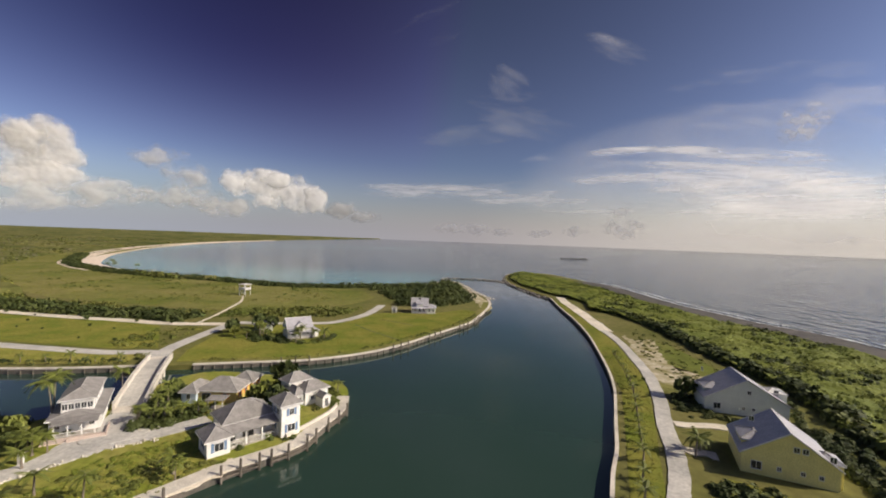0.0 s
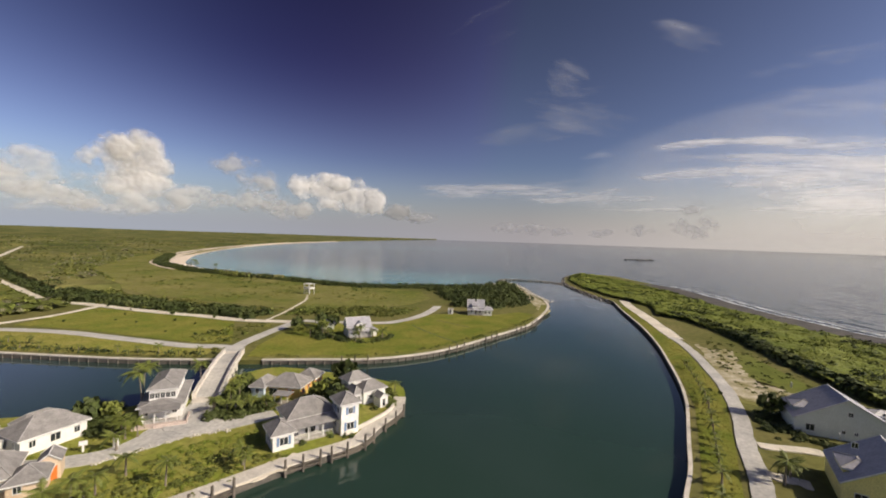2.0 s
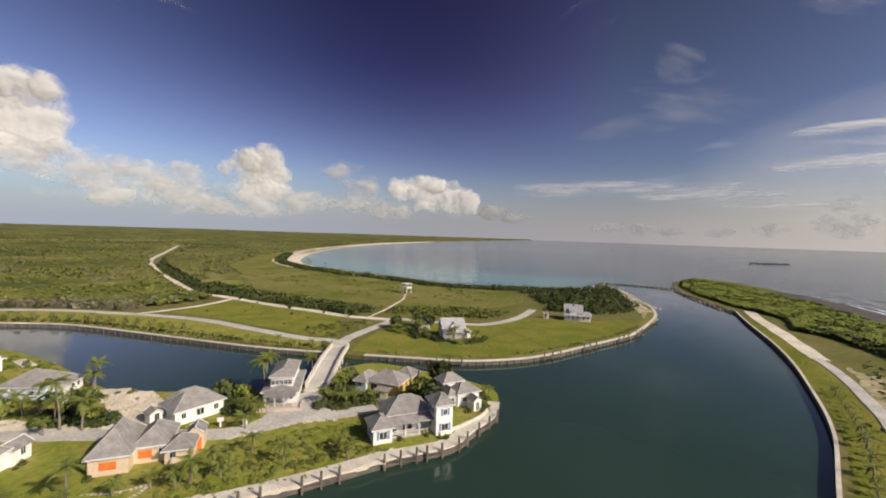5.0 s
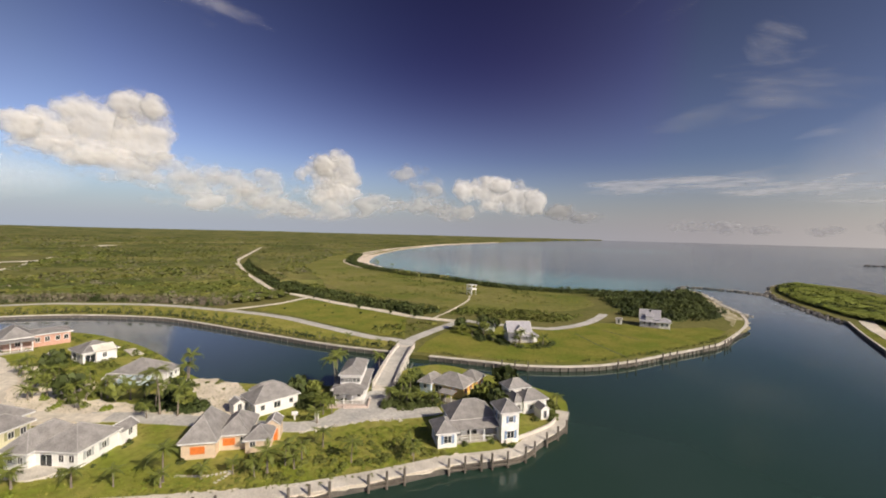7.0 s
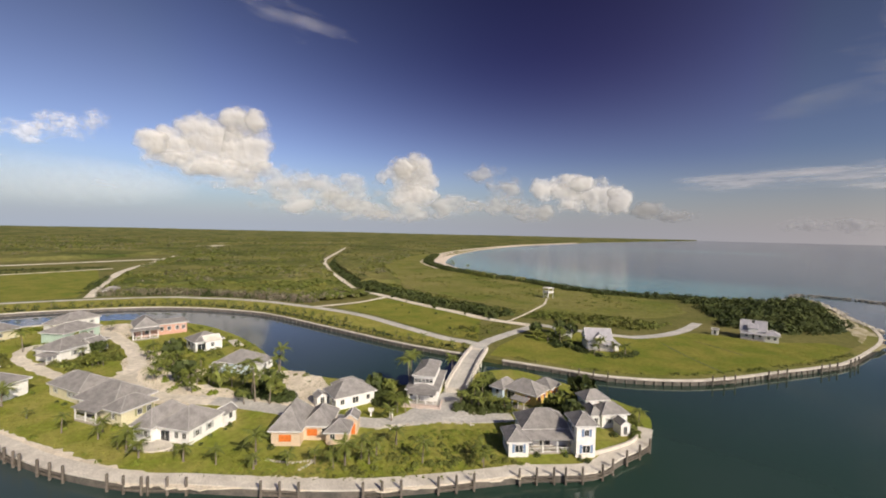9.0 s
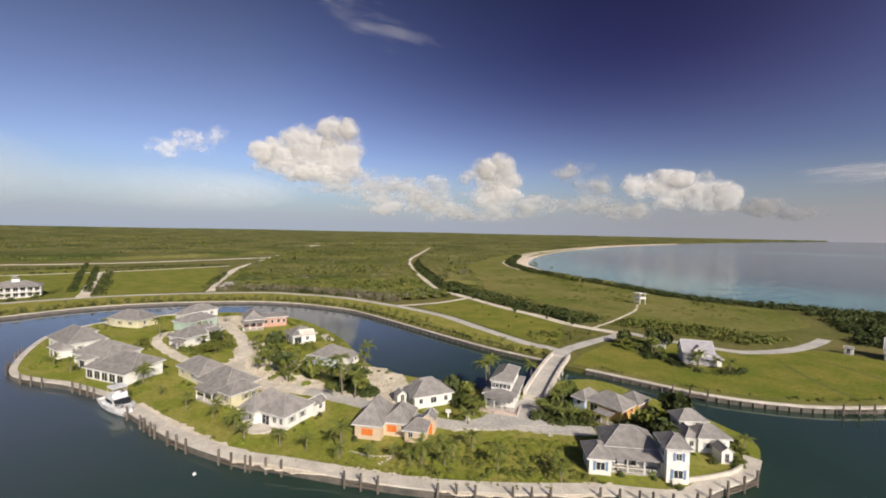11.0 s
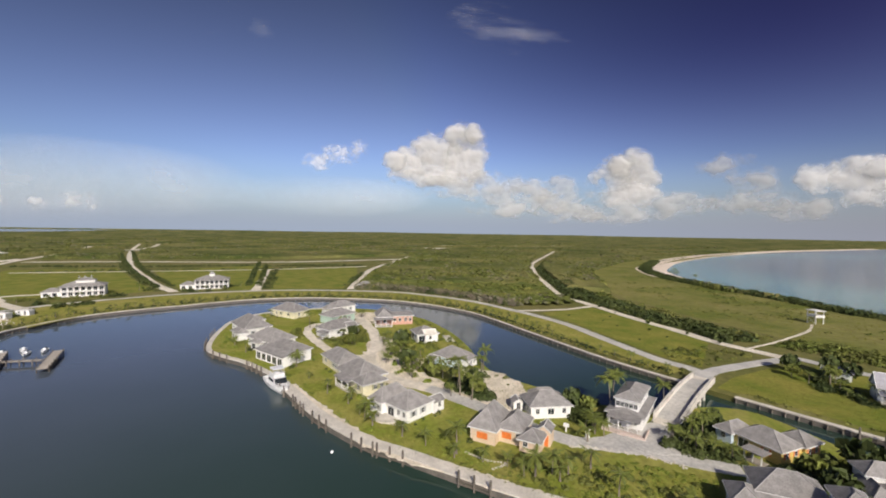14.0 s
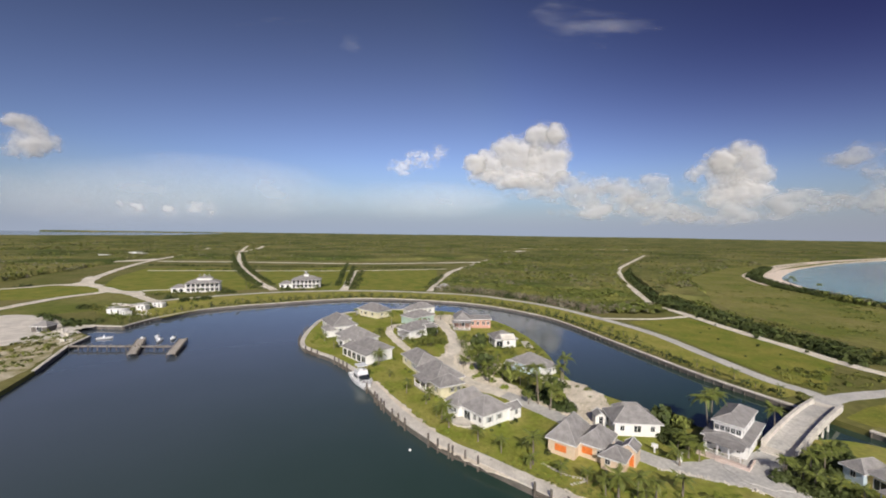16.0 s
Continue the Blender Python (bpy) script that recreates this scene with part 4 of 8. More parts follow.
# white porch house with a small tower
h1 = house("white porch house with a two-storey tower and grey shingles", -36.9, 70.0, 42.7, [
    (0, 0, 3.7, 5.0, 3.1, 1.6, {"s": [(1.9, "b")], "e": [(1.2, "p")], "w": [(2.5, "w")]}),
    (3.7, 3.6, 9.0, 6.4, 3.8, 2.5, {"s": [(1.5, "d"), (4.2, "D"), (7.0, "p")], "n": [(2, "w"), (6, "w")]}),
    (3.75, 0.9, 8.7, 2.6, 2.8, 0, {}, {"open": 4, "lean": (2.95, 3.85)}),
    (12.5, -0.5, 3.6, 4.6, 6.2, 1.5, {"s": [(1.9, "b"), (1.9, "us")], "w": [(1.2, "us"), (1.2, "w"), (3.0, "u")], "e": [(2, "us")]}),
], shutter="blue")
h2 = house("white hip-roofed house with a small gabled shed at the island's tip", -27.6, 93.4, 47.7, [
    (0, 0, 6.6, 4.6, 3.5, 2.0, {"s": [(2.0, "w"), (4.8, "w")], "e": [(2, "w")]}),
    (-2.4, 0.6, 2.4, 6.6, 3.2, 1.6, {"s": [(1.2, "p")]}),
    (-1.8, 4.6, 6.0, 4.4, 5.2, 1.9, {"s": [(4, "u")], "e": [(2, "u")]}),
    (2.4, -4.2, 2.3, 3.2, 2.6, 1.0, {"s": [(1.1, "d")]}, {"gable": True, "over": 0.2}),
], grow=0.88, shutter="grey")
h3 = house("yellow hip-roofed house with a white carport", -51.7, 93.8, -0.5, [
    (0, 0, 9.2, 7.0, 3.0, 2.4, {"s": [(2, "D"), (6.5, "w")], "e": [(2, "w"), (5, "w")]}),
    (4.6, 7.0, 5.2, 5.5, 3.0, 1.9, {"e": [(1.6, "w"), (4, "w")]}),
    (-3.4, -1.0, 3.4, 6.5, 2.8, 1.7, {"s": [(1.7, "p")], "w": [(3, "p")]}, {"wall": "skyblue"}),
    (4.6, -4.4, 3.6, 2.6, 2.4, 0, {}, {"open": 3, "rail": False, "lean": (2.5, 2.7)}),
], grow=0.93, wall="yellow", shutter="orange")
h4 = house("two-storey pale pink house with a white upper gallery", -67.4, 77.5, 31, [
    (-2.0, 0, 8.0, 15.5, 3.1, 0.9, {"s": [(1.2, "p"), (6.6, "p")], "e": [(1.5, "p"), (4, "p"), (6.5, "p"), (9, "p"), (11.5, "p"), (14, "p")]}, {"wall": "white", "ridge": 0.5}),
    (-0.6, 2.2, 5.2, 12.5, 6.1, 1.5, {"s": [(0.6, "u"), (1.6, "u"), (2.6, "u"), (3.6, "u"), (4.6, "u")], "e": [(1.2, "u"), (4, "u"), (7, "u"), (10, "u")]}),
    (-1.0, -2.6, 6.6, 2.5, 2.8, 0, {}, {"open": 4, "lean": (2.95, 3.3)}),
], grow=0.93, wall="white", shutter="grey")
part("terrace", boxes((-2.4, 7.2, -4.6, -2.7, -0.2, 0.3), (1.5, 7.4, -4.9, -4.6, -0.2, 0.8), (7.2, 7.5, -4.9, 0.5, -0.2, 0.8)), "pink", h4, "pale pink terrace wall")
h5 = house("white hip-roofed house with dark windows", -76.6, 61.2, 74.3, [
    (0, 0, 9.6, 6.6, 3.0, 2.5, {"s": [(1.6, "w"), (4.8, "b"), (8, "w")], "w": [(2, "w"), (4.6, "w")], "n": [(3, "w")]}),
    (3.0, 6.6, 6.0, 3.0, 2.8, 1.5, {}),
], shutter=None)
house("small white gabled shed with a dark doorway", -81.4, 59.6, 73, [(0, 0, 2.4, 2.8, 2.2, 0.9, {"s": [(1.2, "d")]}, {"gable": True, "over": 0.2})], name="shed")
h6 = house("peach hip-roofed house with closed orange shutters", -73.1, 43.8, 40.2, [
    (0, 0, 5.4, 9.0, 3.1, 3.6, {"w": [(3, "w"), (6, "w")]}, {"ridge": 0.9}),
    (5.4, 2.4, 4.8, 7.2, 3.0, 2.4, {"s": [(4.0, "p")]}),
    (10.2, 0.6, 4.0, 4.2, 2.6, 1.7, {"s": [(1.2, "p")]}),
    (12.6, 4.8, 2.7, 3.4, 3.0, 1.2, {}, {"gable": True, "over": 0.2}),
], wall="peach", shutter="olive")
plate(h6, "shutter", "s", 2.6, 0.9, 2.3, 1.3, (0, 0, 5.4, 9.0), "orange")
plate(h6, "shutter", "s", 1.6, 0.9, 2.0, 1.3, (5.4, 2.4, 4.8, 7.2), "orange")
plate(h6, "garage_door", "s", 1.35, 0.1, 2.0, 2.2, (12.6, 4.8, 2.7, 3.4), "orange")
h7 = house("large white house with a rounded terrace", -94.5, 27.8, 25, [
    (0, 0, 4.2, 8.6, 3.1, 2.6, {"s": [(1.2, "w"), (3.0, "w")], "w": [(2, "w"), (5, "w")]}),
    (4.2, 1.2, 7.4, 8.0, 3.1, 2.7, {"s": [(2.0, "D"), (4.6, "p"), (6.4, "p")], "e": [(2, "w"), (5, "w")]}),
    (9.4, 9.2, 2.8, 3.6, 2.6, 1.1, {"e": [(2, "p")]}, {"gable": True, "over": 0.25}),
], shutter="grey")
bm = bmesh.new()
bmesh.ops.create_cone(bm, cap_ends=True, segments=28, radius1=3.3, radius2=3.3, depth=0.5, matrix=Matrix.Translation((6.2, 0.4, 0.1)))
part("terrace", bm, "concrete", h7, "rounded pale terrace")
h8 = house("cream hip-roofed house with olive shutters", -118.1, 22.6, 19, [
    (0, 1.0, 11.5, 8.0, 3.1, 3.0, {"s": [(1.5, "w"), (4, "p")], "w": [(3, "p")]}),
    (10.6, 0, 4.6, 6.4, 3.0, 1.9, {"s": [(2.3, "w")], "e": [(3.4, "w"), (5.2, "w")]}),
    (4.0, -1.6, 6.4, 2.5, 2.6, 0, {}, {"open": 3, "lean": (2.8, 3.2)}),
], grow=1.07, wall="cream", shutter="olive")
h9 = house("cream hip-roofed house with grey shingles", -135.2, 21.6, 14.4, [
    (0, 0, 14.0, 8.5, 3.1, 2.8, {"s": [(9.5, "w"), (11.5, "w"), (13, "w"), (3, "w")], "e": [(2, "w"), (6, "w")]}),
    (-2.5, 3, 4.0, 5.0, 2.9, 1.7, {"s": [(2, "p")]}),
], grow=0.93, wall="cream", shutter="grey")
h10 = house("white house with a glazed veranda under a broad hip roof", -147.6, 1.7, 29.8, [
    (1.2, 2.4, 12.4, 7.4, 3.5, 2.3, {"e": [(3, "w")]}),
    (0.0, 0.0, 14.4, 3.4, 2.9, 0, {"s": [(1.6, "D"), (4.4, "D"), (7.2, "D"), (10, "D"), (12.8, "D")]}, {"lean": (2.95, 4.1)}),
], grow=1.10, shutter="grey")
h11 = house("white house with a tall grey hip roof", -165.4, -2.1, 32.4, [
    (0, 1.0, 15.0, 10.5, 3.3, 3.6, {"s": [(2, "w"), (5, "D"), (8, "p"), (10, "p")], "w": [(3, "p"), (7, "p")]}),
    (6.0, -1.5, 4.0, 2.5, 2.9, 1.2, {"s": [(2, "D")]}),
], grow=0.95, shutter="grey")
h12 = house("long white house with a steep grey hip roof", -193.0, -8.5, 18.7, [
    (0, 0, 17.0, 10.0, 3.4, 3.8, {"s": [(2.5, "w"), (6, "p"), (9.5, "p"), (13, "w")], "e": [(3, "w"), (6.5, "w")]}),
    (13.0, -3.4, 7.0, 3.5, 2.9, 1.4, {"s": [(2, "D"), (5, "D")]}),
    (-1.5, 4.0, 5.0, 8.0, 3.6, 1.5, {"s": [(2, "p")]}),
], grow=1.02, shutter="grey")
h13 = house("pale yellow hip-roofed house", -219.5, 7.5, 37.3, [
    (0, 0, 14.5, 9.0, 3.2, 3.0, {"s": [(3, "p"), (6, "w"), (11, "w")], "e": [(3, "p")]}),
    (-2.4, 1.0, 2.4, 4.0, 2.7, 0, {}, {"open": 3, "lean": (2.8, 3.1)}),
], grow=1.06, wall="cream", shutter="olive")
h14 = house("white house with a crossed roof and a small porch", -164.5, 27.9, 121.5, [
    (0, 0, 14.0, 7.5, 3.2, 2.4, {"s": [(4, "w"), (6.5, "w"), (9, "D"), (12, "w")]}),
    (7.5, -1.2, 4.0, 3.0, 3.2, 1.5, {"s": [(1, "p"), (3, "p")]}, {"gable": True}),
    (-3.0, 0.5, 3.0, 3.5, 2.4, 0, {}, {"open": 3, "lean": (2.5, 2.8)}),
], grow=1.10, shutter="grey")
h15 = house("mint-green hip-roofed house among gardens", -188.9, 32.5, 121.7, [(0, 0, 12.0, 8.0, 3.4, 2.2, {"s": [(3, "w"), (6, "w"), (9, "w")]})], grow=1.10, wall="mint", shutter="grey")
h16 = house("white hip-roofed house by the far quay", -213.9, 37.3, 113.1, [(0, 0, 12.0, 8.0, 3.3, 2.6, {"s": [(3, "w"), (6, "w"), (9, "w")]}), (-4, 1, 4, 5, 2.8, 1.4, {"s": [(2, "p")]})], shutter="grey")
h17 = house("coral-red house with a white porch", -180.0, 50.8, 80, [
    (0, 0, 5.0, 9.0, 3.2, 2.3, {"s": [(2.5, "p")]}, {"wall": "coral"}),
    (5.0, 1.5, 7.5, 7.0, 3.2, 0.7, {"s": [(1.2, "p"), (3, "p"), (5, "p"), (6.6, "p")], "e": [(3, "p")]}),
    (-1.0, -2.4, 6.0, 2.4, 2.6, 0, {}, {"open": 4, "lean": (2.7, 3.1)}),
], grow=1.30, wall="coral", shutter="grey")
h18 = house("small white house with a crossed grey roof", -147.0, 58.3, 88.2, [
    (0, 0, 7.2, 7.0, 3.0, 2.0, {"s": [(1.5, "D"), (5, "w")], "w": [(2, "D"), (5, "p")]}),
    (2.5, -0.6, 3.6, 3.0, 3.0, 1.3, {"s": [(1.8, "p")]}, {"gable": True, "roof": "concrete"}),
], grow=1.15, shutter="grey")
house("low white pump shed", -155.7, 54.5, 89, [(0, 0, 1.6, 4.5, 1.8, 0.5, {"s": [(0.8, "s")]}, {"gable": True, "over": 0.15})], name="shed")
h19 = house("pale blue house under a broad hip roof", -122.3, 53.6, 28.2, [
    (0, 2, 11.0, 10.0, 3.4, 3.2, {"s": [(2, "w"), (5, "w"), (8, "w")], "e": [(2, "w"), (6, "w")]}),
    (0.4, -1.2, 3.4, 3.2, 2.6, 1.2, {"s": [(1.7, "D")]}, {"gable": True}),
    (10.5, 5.5, 3.5, 6.0, 2.9, 1.4, {"e": [(2, "p"), (4, "p")]}, {"wall": "white"}),
], grow=0.86, wall="skyblue", shutter="grey")

# houses off the island
gable = house("white cottage with a steep grey roof, dormer and porch", -52.4, 153.2, 33, [
    (0, 0, 9.0, 6.6, 3.6, 3.5, {"s": [(1.6, "p"), (4.4, "d"), (7.2, "p")], "e": [(2.2, "p"), (4.4, "p")]}, {"gable": True, "roof": "metalroof", "over": 0.3}),
    (3.0, -0.8, 3.0, 3.4, 4.6, 1.4, {"s": [(1.5, "p")]}, {"gable": True, "roof": "metalroof", "over": 0.2, "z0": 2.7}),
    (0.3, -2.2, 8.4, 2.2, 2.4, 0, {}, {"open": 5, "lean": (2.5, 2.9), "roof": "metalroof"}),
    (8.8, -1.0, 2.2, 5.4, 2.6, 1.0, {"e": [(1.6, "p"), (3.8, "p")]}, {"roof": "metalroof"}),
], group="cottages")
far = house("white cottage with a steep grey roof among trees", -10.2, 215.5, 1.3, [
    (0, 0, 8.4, 7.4, 3.6, 3.8, {"s": [(2, "p"), (4.2, "d"), (6.4, "p")], "e": [(2.2, "p"), (5, "p")]}, {"gable": True, "roof": "metalroof", "over": 0.3}),
    (2.6, -0.6, 3.0, 3.0, 4.8, 1.4, {"s": [(1.5, "u")]}, {"gable": True, "roof": "metalroof", "over": 0.2, "z0": 2.9}),
    (8.0, -1.6, 4.4, 6.0, 3.0, 1.6, {"s": [(1.2, "p"), (3.2, "p")], "e": [(3, "p")]}, {"roof": "metalroof"}),
    (0.2, -2.4, 7.6, 2.4, 2.6, 0, {}, {"open": 4, "lean": (2.7, 3.1), "roof": "metalroof"}),
], group="cottages")
house("low grey garage half hidden by shrubs", -68.6, 162.9, 21.4, [(0, 0, 6.5, 5.0, 2.6, 1.6, {"s": [(2, "p")]}, {"gable": True, "roof": "metalroof"})], wall="sage", group="cottages", name="garage")
house("small white shed under trees", -20.2, 213.8, 0.7, [(0, 0, 2.4, 2.2, 2.2, 0.7, {"s": [(1.2, "d")]}, {"gable": True, "over": 0.15})], group="cottages", name="shed")
house("pale sage gabled house with a dormer and grey metal roof", 66.3, 97.3, -18.6, [
    (0, 0, 17.0, 10.5, 3.3, 5.2, {"s": [(2.6, "b"), (8.0, "s"), (10.0, "s"), (9.0, "k")]}, {"roof": "metalroof", "over": 0.35, "gable": True, "across": True}),
    (0.6, 3.0, 4.4, 4.6, 4.8, 1.0, {"w": [(2.3, "k")]}, {"roof": "metalroof", "over": 0.25, "z0": 3.2}),
    (14.5, 5.6, 4.2, 4.0, 4.6, 0.8, {"s": [(2, "u")]}, {"roof": "trim", "over": 0.2}),
], wall="sage", shutter=None, group="spit houses")
house("lemon-yellow gabled house with a grey metal roof", 55.3, 70.9, -26.9, [
    (0, 0, 13.4, 11.5, 3.4, 4.8, {"s": [(2.2, "b"), (8.6, "s"), (7.6, "k"), (8.8, "k"), (11, "s"), (5.4, "s")]}, {"roof": "metalroof", "over": 0.35, "gable": True, "across": True}),
    (0.5, 2.6, 4.2, 5.4, 4.9, 1.0, {"w": [(2.7, "k")], "s": [(1.2, "k")]}, {"roof": "metalroof", "over": 0.25, "z0": 3.2}),
    (10.4, 0.8, 3.6, 4.0, 4.2, 0.9, {"s": [(2.2, "u")]}, {"roof": "metalroof", "over": 0.2}),
], wall="lemon", shutter=None, group="spit houses")
def plantation_house(label, x, y, ang, attic):
    """Two storeys of open galleries before dark doors, under one broad hip roof with an attic room on top."""
    top = house(label, x, y, ang, [
        (0, 0, 11.0, 21.0, 6.2, 0, {"s": [(2, "p"), (8, "p"), (2, "u"), (8, "u")]}),
        attic,
        (2.0, -9.0, 7.0, 9.0, 3.0, 2.2, {"e": [(2, "D"), (6, "D")], "s": [(3, "p")]}),
    ], shutter=None, group="plantation houses")
    bm, caps = hip_roof(13.4, 21.0, 0.6, 6.2, 3.0)
    r = part("roof", bm, "shingle", top)
    cb = bmesh.new()
    for a, b in caps:
        bar(cb, a + Vector((0, 0, 0.02)), b + Vector((0, 0, 0.02)), 0.08)
    part("ridge_cap", cb, "ridge", r)
    for lev in (0.25, 3.3):
        part("gallery", boxes((11.0, 13.4, 0.0, 21.0, lev - 0.3, lev)), "trim", top)
        bm = boxes((13.2, 13.28, 0.1, 20.9, lev + 0.85, lev + 0.95))
        for k in range(60):
            box(bm, 13.22, 13.26, 0.2 + k * 0.348, 0.24 + k * 0.348, lev, lev + 0.85)
        part("railing", bm, "trim", top)
        for k in range(7):
            window(top, "e", 1.7 + 2.93 * k, lev, 2.0, 2.3, (0, 0, 11.0, 21.0), None, True)
    for k in range(8):
        part("column", boxes((13.0, 13.25, 0.1 + k * 2.93, 0.35 + k * 2.93, 0.0, 6.1)), "trim", top)
    part("gallery_ceiling", boxes((11.0, 13.4, 0.0, 21.0, 6.05, 6.18)), "trim", top)
    part("steps", boxes((13.4, 15.0, 9.6, 11.6, -0.2, 0.12), (15.0, 15.8, 9.6, 11.6, -0.2, 0.0)), "concrete", top)
    return top


plantation_house("large white two-storey house with a roof cupola", -342.3, -41.6, 0.8, (5.4, 8.8, 2.8, 3.2, 10.2, 1.0, {"e": [(0.8, "k"), (2.2, "k")], "s": [(1.3, "k")]}, {"z0": 6.4, "over": 0.25}))
plantation_house("large white two-storey house with galleries and a roof room", -326.7, -111.2, 9.7, (3.6, 7.0, 6.0, 9.0, 9.4, 1.5, {"e": [(1.5, "k"), (4.5, "k"), (7.5, "k")]}, {"z0": 6.3, "over": 0.4}))
house("small grey-roofed guard hut", -306, 67.7, 71.9, [(0, 0, 8.5, 6.0, 2.8, 2.2, {"s": [(2, "p"), (5, "d")]})], group="cottages", name="hut")

# ---- vegetation ----
rs = np.random.RandomState(7)


def leaf_mesh(name, spots, per, mat, label, category="shrubs", size=0.28, flat=0.75):
    """Many small upright-rounded shrubs in one object: each a shell of leaf clumps, spots: rows of x, y, z, radius, height."""
    s = np.array(spots, float)
    n = len(s)
    u = rs.uniform(-1, 1, (n, per)) * 0.5 + 0.5
    phi = rs.uniform(0, 2 * np.pi, (n, per))
    cz = u * 1.05 - 0.05
    ring = np.sqrt(np.clip(1 - cz ** 2, 0.02, 1))
    wob = rs.uniform(0.72, 1.08, (n, per))
    c = np.stack([ring * np.cos(phi) * s[:, 3:4] * wob, ring * np.sin(phi) * s[:, 3:4] * wob, np.clip(cz, 0.03, 1) * s[:, 4:5] * wob], -1) + s[:, None, :3]
    d = rs.normal(size=(n, per, 3))
    nrm = np.stack([ring * np.cos(phi), ring * np.sin(phi), cz + 0.7], -1) + 0.5 * d
    nrm /= np.linalg.norm(nrm, axis=-1, keepdims=True)
    ref = rs.normal(size=(n, per, 3))
    a = np.cross(nrm, ref)
    a /= np.linalg.norm(a, axis=-1, keepdims=True) + 1e-6
    b = np.cross(nrm, a)
    k = (size * s[:, 3:4] * rs.uniform(0.7, 1.35, (n, per)))[..., None]
    q = np.stack([c - a * k - b * k * 0.6, c + a * k * 0.9 - b * k * 0.8, c + a * k + b * k * 0.7, c - a * k * 0.8 + b * k * 0.9], 2).reshape(-1, 3)
    m = n * per
    me = bpy.data.meshes.new(name)
    me.vertices.add(4 * m)
    me.vertices.foreach_set("co", q.ravel())
    me.loops.add(4 * m)
    me.loops.foreach_set("vertex_index", np.arange(4 * m))
    me.polygons.add(m)
    me.polygons.foreach_set("loop_start", np.arange(0, 4 * m, 4))
    me.polygons.foreach_set("loop_total", np.full(m, 4))
    me.update()
    me.validate()
    me.materials.append(M[mat])
    return tagged(new(name, me), label, category, kind="stuff")


def near_line(x, y, lines, d):
    for line in lines:
        for a, b in zip(line, line[1:]):
            ax, ay, bx, by = a[0], a[1], b[0], b[1]
            dx, dy = bx - ax, by - ay
            t = max(0, min(1, ((x - ax) * dx + (y - ay) * dy) / (dx * dx + dy * dy + 1e-9)))
            if (x - ax - t * dx) ** 2 + (y - ay - t * dy) ** 2 < d * d:
                return True
    return False


ROAD_LINES = [curve(r[2], 3) for r in ROADS]
FOOT = []
for ob in [o for o in scene.objects if o.parent is None and o.get("category") == "house"]:
    pts = [ob.matrix_world @ c.matrix_basis @ v.co for c in ob.children if c.type == "MESH" and c.name.startswith(("wall", "porch", "terrace")) for v in c.data.vertices]
    xs, ys = [p.x for p in pts], [p.y for p in pts]
    FOOT.append(((min(xs) + max(xs)) / 2, (min(ys) + max(ys)) / 2, 0.42 * max(max(xs) - min(xs), max(ys) - min(ys)) + 0.6))


def clear(x, y, r=0.5):
    return not near_line(x, y, ROAD_LINES, 2.9 + r) and all((x - a) ** 2 + (y - b) ** 2 > (c + r) ** 2 for a, b, c in FOOT)


def scatter(poly, count, r, h, keep=None, holes=(), check=True, clump=0.0):
    """Random places inside an outline: rows for leaf_mesh()."""
    xs, ys = [p[0] for p in poly], [p[1] for p in poly]
    out, tries = [], 0
    while len(out) < count and tries < count * 12:
        tries += 1
        x, y = rs.uniform(min(xs), max(xs)), rs.uniform(min(ys), max(ys))
        if not inside(x, y, poly) or any(inside(x, y, q) for q in holes):
            continue
        if clump and noise.noise((x * clump, y * clump, 3.1)) < 0.02:
            continue
        rad = rs.uniform(*r)
        if check and not clear(x, y, rad * 0.6):
            continue
        out.append((x, y, G, rad, rad * rs.uniform(*h)))
    return out


def band(line, count, spread, r, h, check=True):
    """Random places along a line."""
    pts = spaced(line, 1.0)
    out = []
    for _ in range(count):
        p, d = pts[rs.randint(len(pts))]
        s = rs.uniform(-spread, spread)
        x, y = p.x - d.y * s, p.y + d.x * s
        rad = rs.uniform(*r)
        if not check or clear(x, y, rad * 0.6):
            out.append((x, y, G, rad, rad * rs.uniform(*h)))
    return out


def inside_all(x, y, poly):
    """inside() for whole arrays of places."""
    hit_ = np.zeros(len(x), bool)
    for (ax, ay), (bx, by) in zip(poly, list(poly[1:]) + [poly[0]]):
        if ay != by:
            hit_ ^= ((ay > y) != (by > y)) & (x < (bx - ax) * (y - ay) / (by - ay) + ax)
    return hit_


SEGMENTS = np.array([(*a, *b) for line in ROAD_LINES for a, b in zip(line, line[1:])])


